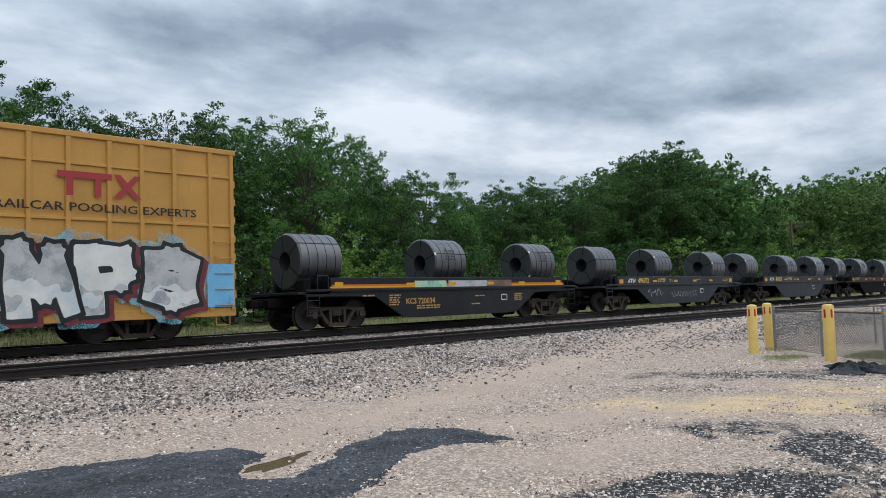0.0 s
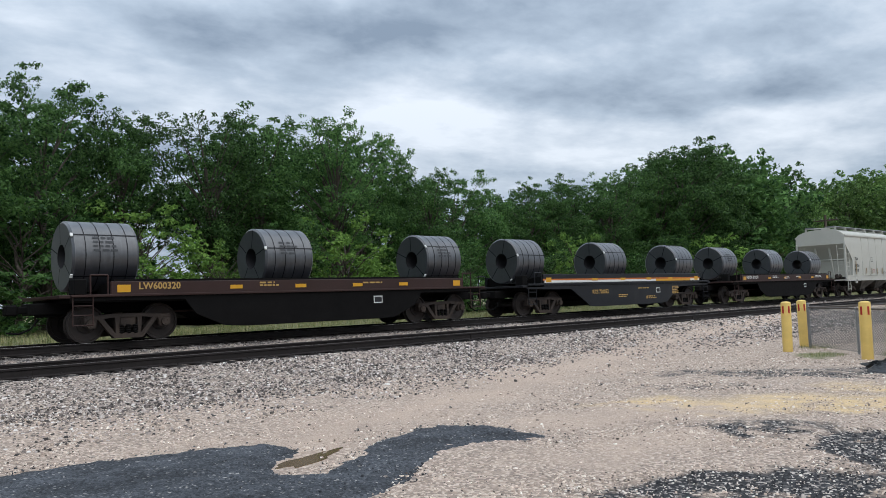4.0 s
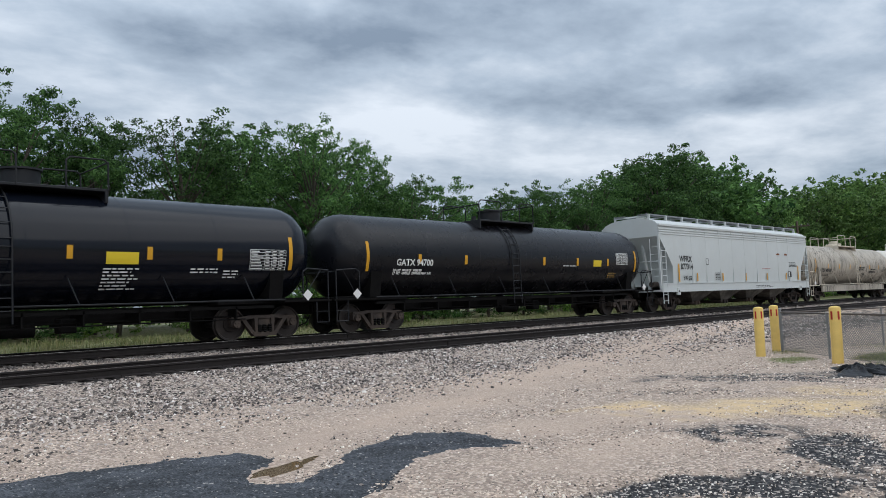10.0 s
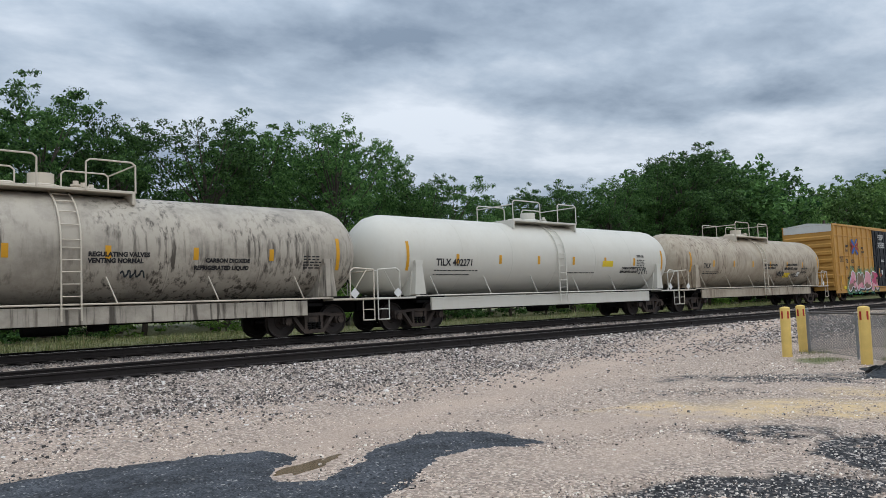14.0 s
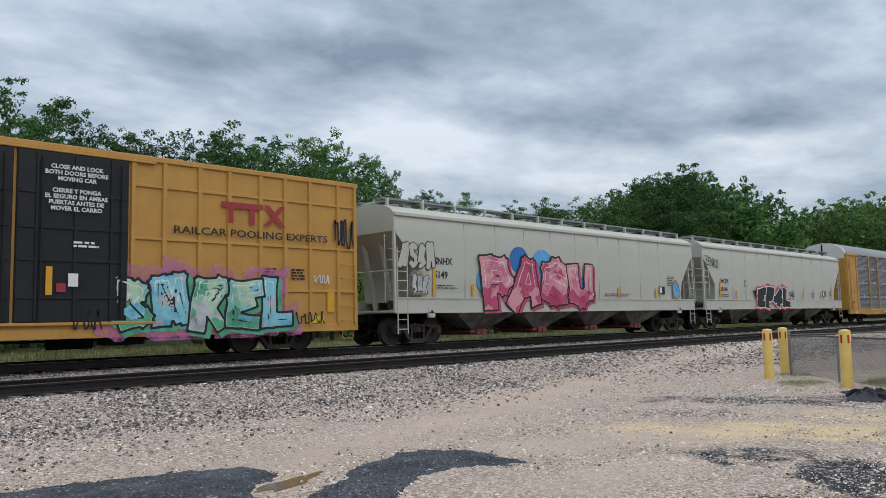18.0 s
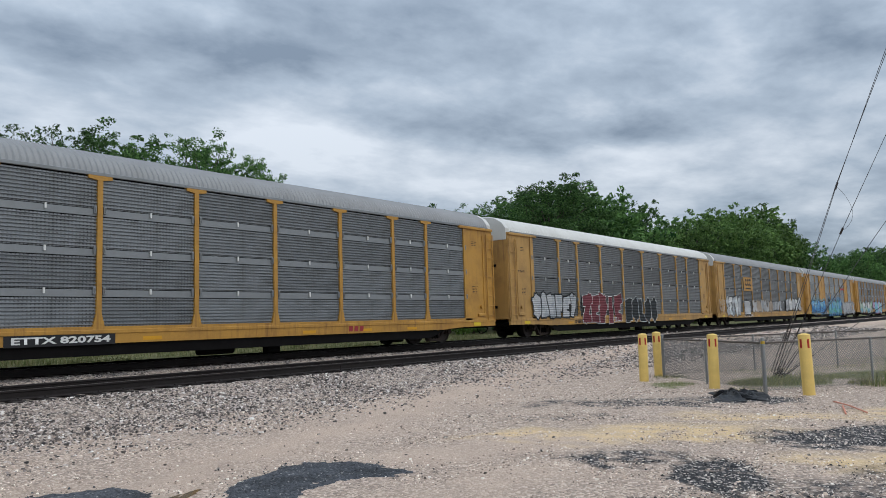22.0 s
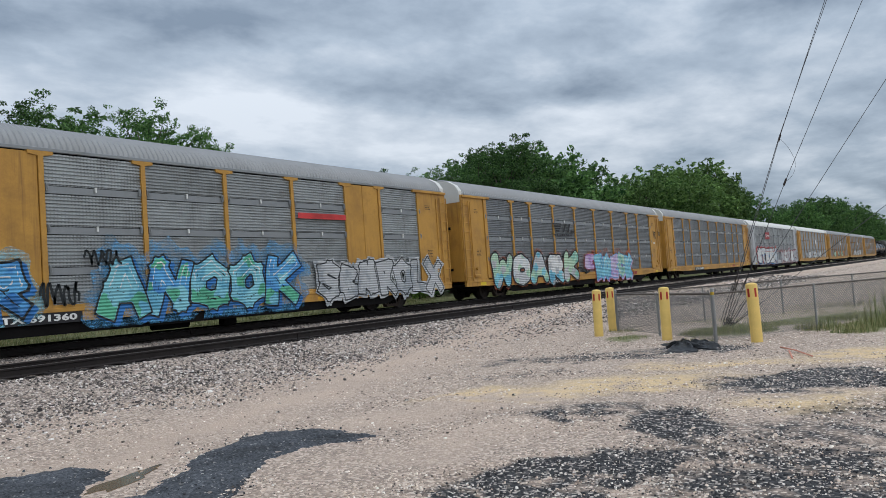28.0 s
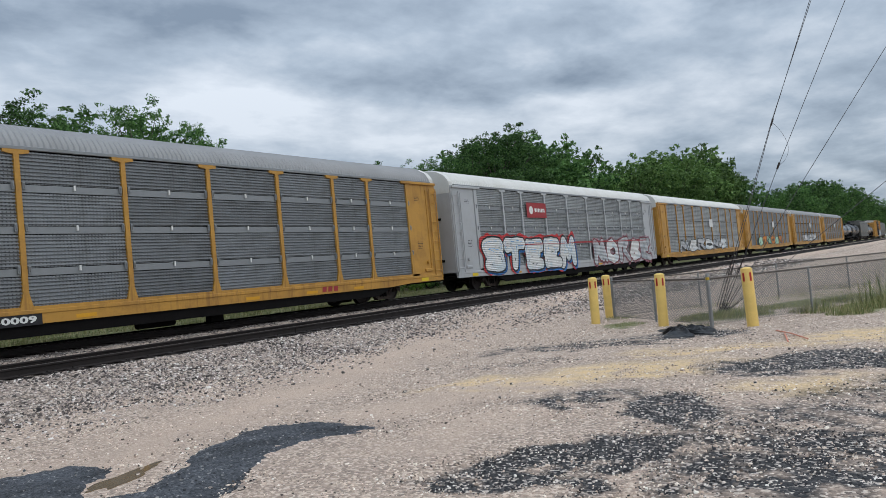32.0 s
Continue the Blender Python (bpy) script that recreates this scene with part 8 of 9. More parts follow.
# ---- dark mound of asphalt millings with a tyre-cut dip and a puddle ----
MOUND = [(-3.0, 8.9), (0.5, 8.9), (2.38, 8.8), (3.17, 8.7), (4.0, 8.46), (4.63, 8.06), (4.67, 7.6), (4.55, 7.34), (4.28, 7.13), (3.96, 6.78), (3.83, 6.48),
         (4.16, 6.23), (4.67, 6.58), (5.88, 7.35), (6.69, 7.43), (7.01, 6.93), (6.95, 6.21), (6.93, 5.71), (6.45, 5.86), (6.05, 6.16), (5.06, 5.8),
         (4.15, 5.35), (3.3, 4.9), (2.0, 4.5), (-3.0, 4.5)]


def inside_by(px, py, poly):
    """Distance to the outline, positive inside."""
    d, ins = np.full(px.shape, 1e9), np.zeros(px.shape, bool)
    for (ax, ay), (bx, by) in zip(poly, poly[1:] + poly[:1]):
        ex, ey = bx - ax, by - ay
        u = np.clip(((px - ax) * ex + (py - ay) * ey) / (ex * ex + ey * ey), 0, 1)
        d = np.minimum(d, np.hypot(px - ax - u * ex, py - ay - u * ey))
        hit = ((ay > py) != (by > py)) & (px < ex * (py - ay) / (ey if abs(ey) > 1e-9 else 1e-9) + ax)
        ins ^= hit
    return np.where(ins, d, -d)


def n2(x, y, s, seed=0.0):
    return noise.noise(Vector((x * s, y * s, seed)))


mx, my = np.meshgrid(np.arange(-3, 7.4, 0.045), np.arange(4.2, 9.2, 0.045))
wob = np.array([[0.14 * n2(x, y, 1.6, 8) + 0.10 * n2(x, y, 5.0, 9) + 0.05 * n2(x, y, 14.0, 9) for x, y in zip(r, q)] for r, q in zip(mx, my)])
sd = inside_by(mx, my, MOUND) + wob
rough_z = np.array([[0.010 * n2(x, y, 9, 3) + 0.006 * n2(x, y, 26, 4) for x, y in zip(r, q)] for r, q in zip(mx, my)])
ridge = 0.016 * np.sin((my - mx * 0.22) * 17.0 + 6 * wob) * np.clip(0.6 + 4 * wob, 0, 1.3)
mz = -0.035 + 0.085 * np.clip((sd + 0.12) / 0.5, 0, 1) ** 0.8 + np.where(sd > 0, rough_z + ridge * np.clip(sd * 2, 0, 1), 0)
h, w = mx.shape
keep = sd > -0.25
mf = [(j * w + i, j * w + i + 1, (j + 1) * w + i + 1, (j + 1) * w + i) for j in range(h - 1) for i in range(w - 1) if keep[j, i] and keep[j + 1, i + 1] and keep[j, i + 1] and keep[j + 1, i]]
mound_mesh = bpy.data.meshes.new("asphalt_millings")
mound_mesh.from_pydata(np.stack([mx, my, mz], 2).reshape(-1, 3).tolist(), [], mf)
mound_mesh.shade_smooth()


def millings():
    m = bpy.data.materials.new("asphalt_millings")
    m.use_nodes = True
    N, L = m.node_tree.nodes, m.node_tree.links
    bsdf = N["Principled BSDF"]
    bsdf.inputs["Roughness"].default_value, bsdf.inputs["Specular IOR Level"].default_value = 0.8, 0.25
    tc = N.new("ShaderNodeTexCoord")
    vo, no, bu, ra, bw, mi, r2 = (N.new("ShaderNode" + k) for k in ("TexVoronoi", "TexNoise", "Bump", "ValToRGB", "RGBToBW", "Mix", "ValToRGB"))
    vo.inputs["Scale"].default_value, no.inputs["Scale"].default_value, no.inputs["Detail"].default_value = 48, 1.6, 6
    for n in (vo, no):
        L.new(tc.outputs["Object"], n.inputs["Vector"])
    L.new(vo.outputs["Color"], bw.inputs[0])
    L.new(bw.outputs[0], ra.inputs[0])
    el = ra.color_ramp.elements
    el[0].position, el[0].color, el[1].position, el[1].color = 0.3, (0.026, 0.029, 0.034, 1), 0.84, (0.075, 0.080, 0.090, 1)
    e = el.new(0.90)
    e.color = (0.24, 0.23, 0.22, 1)
    L.new(no.outputs["Fac"], r2.inputs[0])
    r2.color_ramp.elements[0].position, r2.color_ramp.elements[0].color = 0.35, (0.7, 0.7, 0.7, 1)
    r2.color_ramp.elements[1].position, r2.color_ramp.elements[1].color = 0.65, (1.5, 1.5, 1.5, 1)
    mi.data_type, mi.blend_type = "RGBA", "MULTIPLY"
    mi.inputs[0].default_value = 1.0
    L.new(ra.outputs[0], mi.inputs[6])
    L.new(r2.outputs[0], mi.inputs[7])
    L.new(mi.outputs[2], bsdf.inputs["Base Color"])
    bu.invert = True
    bu.inputs["Strength"].default_value, bu.inputs["Distance"].default_value = 0.9, 0.012
    L.new(vo.outputs["Distance"], bu.inputs["Height"])
    L.new(bu.outputs[0], bsdf.inputs["Normal"])
    return m


mound_mesh.materials.append(millings())
tagged(new("asphalt_patch", mound_mesh), "low dark mound of asphalt millings spread on the gravel", "asphalt", kind="structure")

muddy = surface("muddy_water", (0.15, 0.105, 0.06), 0.12, 0.0, 0.2, 4.0, spec=0.3)
pud = Geo()
ring = []
for i in range(48):
    a = 2 * math.pi * i / 48
    r = 1 + 0.16 * math.sin(3 * a + 1) + 0.10 * math.sin(7 * a) + 0.05 * math.sin(13 * a + 2)
    u, v = 0.50 * r * math.cos(a), (0.14 - 0.04 * math.cos(a)) * r * math.sin(a)
    c, s = math.cos(radians(21)), math.sin(radians(21))
    ring.append((4.46 + u * c - v * s, 6.93 + u * s + v * c))
pud.prism(ring, "z", -0.03, 0.006)
tagged(new("puddle", pud.mesh("puddle", muddy)), "shallow brown muddy puddle in a wheel rut", "puddle", kind="structure")

# ---- yellow bollards ----
bollard_paint = surface("bollard_yellow", (0.76, 0.53, 0.16), 0.55, 0.0, 0.10, 3.0, dirt=0.22, dirt_rgb=(0.22, 0.17, 0.08), bump=0.001, grain=50, streak=0.5)
red_tape = surface("red_reflector", (0.42, 0.03, 0.02), 0.35, 0.0, 0.15, 8.0)


def bollard(x, y, lean=0.0, turn=0.0):
    b = thing("bollard", "yellow painted steel pipe bollard with two red reflective strips", "bollard", "bollards beside the fence", at=pose(x, y, ground_z(x, y) - 0.05, lean, lean * 0.6, turn))
    part("pipe", Geo().lathe([(0.0, 0.118), (1.25, 0.118), (1.262, 0.116), (1.268, 0.110)], (0, 0, 0), "z", 28), bollard_paint, b)
    part("concrete_cap", Geo().lathe([(1.262, 0.112), (1.275, 0.10), (1.288, 0.07), (1.295, 0.03), (1.297, 0.001)], (0, 0, 0), "z", 28), bollard_paint, b, "domed yellow concrete filling")
    for a in (-1, 1):
        mid = math.atan2(-y, -x) + a * 0.62 - radians(turn)
        g = Geo()
        g.grid([[(0.1195 * math.cos(q), 0.1195 * math.sin(q), z) for q in (mid - 0.2, mid, mid + 0.2)] for z in (1.0, 1.18)])
        part("reflector", g, red_tape, b, "red reflective strip")
    return b


bollard(19.35, 8.3, 0.6)
bollard(21.1, 8.6, -0.5)
bollard(17.87, 5.98, 0.4)
bollard(16.97, 3.79, -0.9)

# ---- low chain-link fence ----
galv = surface("galvanised_steel", (0.30, 0.31, 0.31), 0.5, 0.55, 0.2, 4.0, dirt=0.3, dirt_rgb=(0.12, 0.09, 0.07), streak=0.4)
galv_wire = surface("galvanised_wire", (0.17, 0.17, 0.165), 0.55, 0.3, 0.2, 3.0)
dull_rail = surface("weathered_pipe", (0.13, 0.115, 0.105), 0.65, 0.3, 0.3, 2.0, dirt=0.5, dirt_rgb=(0.10, 0.06, 0.04))
FENCE_H = 1.05


def fence_run(label, points, ends):
    f = thing("chain_link_fence", label, "fence", "runs of the low fence")
    for i, (x, y) in enumerate(points):
        if i in ends:
            post = part("post", Geo().cyl((x, y, -0.1), (x, y, 1.13), 0.038, 14).lathe([(1.12, 0.043), (1.15, 0.042), (1.165, 0.025), (1.17, 0.001)], (x, y, 0), "z", 14), galv, f, "thicker galvanised end post with a cap")
            for z in (0.25, 0.62, 1.0):
                part("band", Geo().lathe([(z, 0.041), (z + 0.001, 0.044), (z + 0.024, 0.044), (z + 0.025, 0.041)], (x, y, 0), "z", 14), galv, post)
        else:
            part("post", Geo().cyl((x, y, -0.1), (x, y, FENCE_H - 0.02), 0.026, 10).lathe([(FENCE_H - 0.06, 0.031), (FENCE_H + 0.0, 0.031), (FENCE_H + 0.03, 0.02), (FENCE_H + 0.035, 0.001)], (x, y, 0), "z", 10), galv, f)
    strands = Geo()
    for (ax, ay), (bx, by) in zip(points, points[1:]):
        part("top_rail", Geo().cyl((ax, ay, FENCE_H), (bx, by, FENCE_H), 0.021, 10), dull_rail, f, "weathered steel top rail")
        part("tension_wire", Geo().cyl((ax, ay, 0.06), (bx, by, 0.06), 0.003, 4), galv_wire, f)
        length = math.hypot(bx - ax, by - ay)
        ux, uy = (bx - ax) / length, (by - ay) / length
        ht, step = FENCE_H - 0.06, 0.074

        def at(s, z, o):
            return (ax + ux * s - uy * o, ay + uy * s + ux * o, 0.05 + z)
        k = -ht
        while k < length:
            a, b = max(0.0, k), min(length, k + ht)
            if b > a:
                strands.cyl(at(a, a - k, 0.003), at(b, b - k, 0.003), 0.0048, 3, caps=False)
                strands.cyl(at(a, ht - (a - k), -0.003), at(b, ht - (b - k), -0.003), 0.0048, 3, caps=False)
            k += step
    tagged(part("wire_mesh", strands, galv_wire, f, "diamond mesh of galvanised wire", sharp=0), kind="stuff")
    return f


FB, FA = (17.1, 4.66), (20.88, 8.36)
front = [(FB[0] + 2.6 * k, FB[1] - 1.62 * k) for k in range(5)]
back = [(FA[0] + 2.6 * k, FA[1] - 1.72 * k) for k in range(7)]
fence_run("low chain-link fence with grey posts on the lot side", front, (0,))
fence_run("low chain-link fence with grey posts on the track side", back, (0,))
fence_run("short chain-link fence panel between two corner posts", [(FA[0] - 0.03, FA[1] - 0.03), (19.0, 6.53), (FB[0] + 0.03, FB[1] + 0.03)], ())
tape_y = surface("yellow_band", (0.55, 0.36, 0.04), 0.6, var=0.15)
part("painted_band", Geo().lathe([(1.03, 0.0390), (1.031, 0.0405), (1.085, 0.0405), (1.086, 0.0390)], (FB[0], FB[1], 0), "z", 14), tape_y, bpy.data.objects["chain_link_fence"], "chipped yellow paint band")

# ---- guy wires and their ground anchor ----
wire_mat = surface("stranded_wire", (0.11, 0.11, 0.115), 0.6, 0.5, 0.2, 5.0)
grip_mat = surface("rusty_grip", (0.055, 0.046, 0.042), 0.75, 0.3, 0.3, 6.0)
anchor_at = Vector((20.88, 5.36, 0.0))
anchor = thing("ground_anchor", "rusty steel anchor rods of guy wires in the ground", "anchor", at=tuple(anchor_at))
for i in range(3):
    part("rod", Geo().cyl((0.04 * i - 0.05, 0.05 * i - 0.04, -0.1), (0.03 * i - 0.02, -0.12 + 0.06 * i, 0.26), 0.022, 8), grip_mat, anchor)
part("eye_plate", Geo().box(-0.03, 0.06, -0.2, 0.08, 0.06, 0.16, 0.015), grip_mat, anchor)
part("soil_collar", Geo().lathe([(-0.05, 0.22), (0.03, 0.18), (0.09, 0.10), (0.12, 0.03)], (0, 0, 0), "z", 14), tie_wood, anchor, "dark lump of soil and rust")
POLE_D = 6.8
for name_i, (near, clamp_pt, off, grip) in enumerate((((21.51, 2.49, 7.94), (21.22, 3.74, 4.81), -0.035, 1.55), ((21.51, 2.49, 7.94), (21.22, 3.74, 4.81), 0.035, 1.35), ((21.69, 1.72, 7.78), (21.23, 3.70, 3.66), 0.0, 1.45),
                                                      ((21.92, 0.72, 6.75), (21.33, 3.24, 3.12), 0.0, 1.25), ((21.85, 1.05, 3.22), (21.35, 3.16, 1.63), 0.0, 0.9))):
    p, q = Vector(clamp_pt), Vector(near)
    foot = anchor_at + Vector((0.03 * name_i - 0.05, 0.10 - 0.07 * name_i, 0.10))
    d = (q - p).normalized()
    reach = max(2.0, (p.y - (5.36 - POLE_D * 0.975)) / -d.y)
    end = p + d * reach
    side = Vector((off, 0, 0))
    wire_thing = thing("guy_wire", "stranded steel guy wire running up from its anchor", "guy wire", "guy wires of the pole", at=tuple(foot))
    part("strand", Geo().tube([(0, 0, 0), p + side - foot, end + side + Vector((0, off * 3.2, 0)) - foot], 0.0075, 6), wire_mat, wire_thing)
    u = (p + side - foot).normalized()
    part("grip", Geo().cyl(u * 0.02, u * grip, 0.013, 7, r2=0.011), grip_mat, wire_thing, "dark wrapped dead-end grip")
    part("tail", Geo().tube([u * (grip * 0.95), u * (grip * 0.5) + Vector((0.03, 0.075, 0)), u * 0.12 + Vector((0.03, 0.09, -0.04))], 0.009, 6), grip_mat, wire_thing)
    if name_i in (1, 2):
        c = p + side - foot
        part("clamp", Geo().cyl(c - u * 0.09, c + u * 0.09, 0.026, 8), grip_mat, wire_thing, "small dark wire clamp")
a, b = Vector((21.22, 3.74, 4.81)), Vector((21.23, 3.70, 3.66))
sag = [a.lerp(b, i / 10) + Vector((0.02, -0.30, -0.12)) * math.sin(math.pi * i / 10) ** 0.8 for i in range(11)]
jump = thing("bonding_wire", "thin slack bonding wire hung between two guy wires", "wire", at=tuple(a), geo=Geo().tube([p - a for p in sag], 0.004, 5), mat=wire_mat)

# ---- loose things on the lot ----
bag_mat = surface("black_plastic", (0.006, 0.006, 0.007), 0.38, 0.0, 0.3, 6.0, spec=0.22)
for cx, cy, lx, ly, hz, turn, seed in ((16.0, 4.95, 0.85, 0.45, 0.145, 35, 1),):
    bag = Geo()
    rows = []
    for i in range(29):
        th = math.pi / 2 * i / 28
        row = []
        for j in range(73):
            ph = 2 * math.pi * (j % 72) / 72
            dx, dy, dz = math.sin(th) * math.cos(ph), math.sin(th) * math.sin(ph), math.cos(th)
            v = Vector((dx * 1.7, dy * 1.7, dz * 1.7))
            crease = 0.55 + 0.5 * (1 - abs(noise.noise(v * 1.3 + Vector((seed, 0, 0)))) * 2.2) + 0.22 * (1 - abs(noise.noise(v * 3.4 + Vector((0, seed, 0)))) * 2.5)
            spread_k = 1 + 0.35 * math.sin(3 * ph + 1) * math.sin(th) + 0.2 * math.sin(7 * ph)
            row.append((dx * lx * spread_k, dy * ly * spread_k, -0.01 + max(0.0, dz) ** 0.7 * hz * crease * (0.75 + 0.4 * math.sin(4 * dx + 1))))
        rows.append(row)
    bag.grid(rows)
    thing("plastic_bag", "crumpled black plastic sheet lying on the gravel", "plastic sheet", at=pose(cx, cy, 0.0, 0, 0, turn), geo=bag.mesh("plastic_bag", bag_mat, sharp=20), mat=None)
stick_mat = surface("faded_orange", (0.62, 0.25, 0.17), 0.7, 0.0, 0.2, 5.0)
p0, p1 = Vector((15.77, 3.12, 0.02)), Vector((14.14, 2.32, 0.03))
thing("marker_strip", "faded orange marker lath lying on the gravel", "marker", geo=Geo().tube([p0, p0.lerp(p1, 0.5) + Vector((0, 0, 0.02)), p1], 0.011, 6), mat=stick_mat)
thing("marker_strip", "short faded orange strip beside the longer one", "marker", geo=Geo().tube([(15.1, 2.85, 0.02), (13.95, 2.6, 0.02)], 0.014, 6), mat=stick_mat)

# ---- distant utility pole ----
pole_wood = surface("weathered_pole", (0.13, 0.10, 0.08), 0.9, 0.0, 0.2, 1.0)
pole = thing("utility_pole", "weathered wooden utility pole with one crossarm", "utility pole", at=(79.5, 29.5, ground_z(79.5, 29.5)))
part("shaft", Geo().cyl((0, 0, -0.2), (0, 0, 7.7), 0.16, 10, r2=0.11), pole_wood, pole)
part("crossarm", Geo().box(-0.06, 0.06, -1.2, 1.2, 7.1, 7.24, 0.01), pole_wood, pole)
for o in (-1.05, -0.4, 0.4, 1.05):
    part("insulator", Geo().lathe([(7.24, 0.03), (7.30, 0.06), (7.36, 0.05), (7.40, 0.02)], (0, o, 0), "z", 8), galv, pole)


# ---- grass ----
def blades(name, label, places, mat, seed):
    """Tapered bent blades in one mesh; places: rows of x, y, height."""
    rng = np.random.default_rng(seed)
    pl = np.array(places)
    n = len(pl)
    a = rng.uniform(0, 2 * np.pi, n)
    lean = rng.uniform(0.1, 0.6, n) * pl[:, 2]
    wd = rng.uniform(0.002, 0.0055, n) * (1 + pl[:, 2])
    side = np.stack([-np.sin(a) * wd, np.cos(a) * wd, np.zeros(n)], 1)
    z0 = np.array([ground_z(x, y) for x, y in pl[:, :2]]) - 0.01
    base = np.stack([pl[:, 0], pl[:, 1], z0], 1)
    mid = base + np.stack([np.cos(a) * lean * 0.35, np.sin(a) * lean * 0.35, pl[:, 2] * 0.6], 1)
    tip = base + np.stack([np.cos(a) * lean, np.sin(a) * lean, pl[:, 2]], 1)
    v = np.stack([base - side, base + side, mid - side * 0.7, mid + side * 0.7, tip], 1).reshape(-1, 3)
    o = (np.arange(n) * 5)[:, None]
    idx = np.concatenate([o + [0, 1, 3, 2], o + [2, 3, 4]], 1).ravel()
    tot = np.tile([4, 3], n)
    me = bpy.data.meshes.new(name)
    me.vertices.add(len(v))
    me.vertices.foreach_set("co", v.ravel())
    me.loops.add(len(idx))
    me.loops.foreach_set("vertex_index", idx)
    me.polygons.add(2 * n)
    me.polygons.foreach_set("loop_start", np.concatenate([[0], np.cumsum(tot)[:-1]]))
    me.polygons.foreach_set("loop_total", tot)
    me.update(calc_edges=True)
    me.materials.append(mat)
    return tagged(new(name, me), label, "grass", kind="stuff")


def island_material(name, stops, rough=0.85, bump_scale=0.0, trans=0.0):
    m = bpy.data.materials.new(name)
    m.use_nodes = True
    N, L = m.node_tree.nodes, m.node_tree.links
    bsdf = N["Principled BSDF"]
    bsdf.inputs["Roughness"].default_value, bsdf.inputs["Specular IOR Level"].default_value = rough, 0.3
    ge, ra = N.new("ShaderNodeNewGeometry"), N.new("ShaderNodeValToRGB")
    L.new(ge.outputs["Random Per Island"], ra.inputs[0])
    el = ra.color_ramp.elements
    while len(el) < len(stops):
        el.new(0.5)
    for e, (p, c) in zip(el, stops):
        e.position, e.color = p, (*c, 1)
    tc, no, mi, mr = (N.new("ShaderNode" + k) for k in ("TexCoord", "TexNoise", "Mix", "MapRange"))
    no.inputs["Scale"].default_value, no.inputs["Detail"].default_value = 70, 3
    L.new(tc.outputs["Object"], no.inputs["Vector"])
    L.new(no.outputs["Fac"], mr.inputs["Value"])
    mr.inputs["To Min"].default_value, mr.inputs["To Max"].default_value = 0.6, 1.4
    mi.data_type, mi.blend_type = "RGBA", "MULTIPLY"
    mi.inputs[0].default_value = 1.0
    L.new(ra.outputs[0], mi.inputs[6])
    L.new(mr.outputs[0], mi.inputs[7])
    L.new(mi.outputs[2], bsdf.inputs["Base Color"])
    return m


green_blade = island_material("grass_blades", [(0.0, (0.08, 0.115, 0.035)), (0.40, (0.17, 0.21, 0.07)), (0.72, (0.29, 0.28, 0.12)), (1.0, (0.45, 0.38, 0.22))], 0.7)
rnd = random.Random(71)
strip = []
while len(strip) < 34000:
    x, y = rnd.uniform(-3, 16) if rnd.random() < 0.45 else rnd.uniform(16, 60), 22.6 + 5.0 * rnd.random() ** 1.5
    if rnd.random() < 0.5 + 0.9 * n2(x, y, 0.5, 3):
        strip.append((x, y, rnd.uniform(0.06, 0.26) * (1 + 0.8 * n2(x, y, 0.3, 6))))
blades("long_grass", "uncut green and straw-coloured grass behind the track", strip, green_blade, 5)
tufts = []
for cx, cy, r, n, hgt in ((18.9, 2.2, 0.5, 800, 0.22), (20.2, 2.0, 0.55, 1500, 0.26), (21.4, 1.3, 0.7, 2200, 0.38), (20.6, 0.9, 0.5, 700, 0.24), (19.8, 5.0, 1.1, 2600, 0.20), (22.6, 3.4, 1.2, 1100, 0.13), (25.5, 4.0, 1.8, 1000, 0.12), (29.0, 3.4, 2.2, 1300, 0.14), (23.5, 6.2, 1.3, 700, 0.12), (19.1, 5.6, 0.5, 500, 0.18), (21.4, 4.6, 0.8, 600, 0.2), (24.0, 0.9, 1.0, 900, 0.20), (27, 1.0, 1.8, 1200, 0.24),
                          (19.9, 3.0, 0.6, 700, 0.3), (23.0, 2.4, 0.9, 700, 0.28), (20.7, 8.1, 0.5, 250, 0.14), (18.5, 7.1, 0.5, 200, 0.12), (17.4, 5.1, 0.5, 200, 0.14)):
    for _ in range(n):
        a, q = rnd.uniform(0, 2 * math.pi), r * math.sqrt(rnd.random())
        x, y = cx + q * math.cos(a), cy + q * math.sin(a)
        tufts.append((x, y, hgt * rnd.uniform(0.35, 1.15) * (1.15 - 0.6 * q / r)))
for cx, cy in ((23.4, 1.9), (25.4, 1.3), (20.9, 2.0)):
    for _ in range(12):
        tufts.append((cx + rnd.gauss(0, 0.08), cy + rnd.gauss(0, 0.08), rnd.uniform(0.6, 1.0)))
blades("weeds", "green weeds and grass tufts growing round the fence", tufts, green_blade, 6)


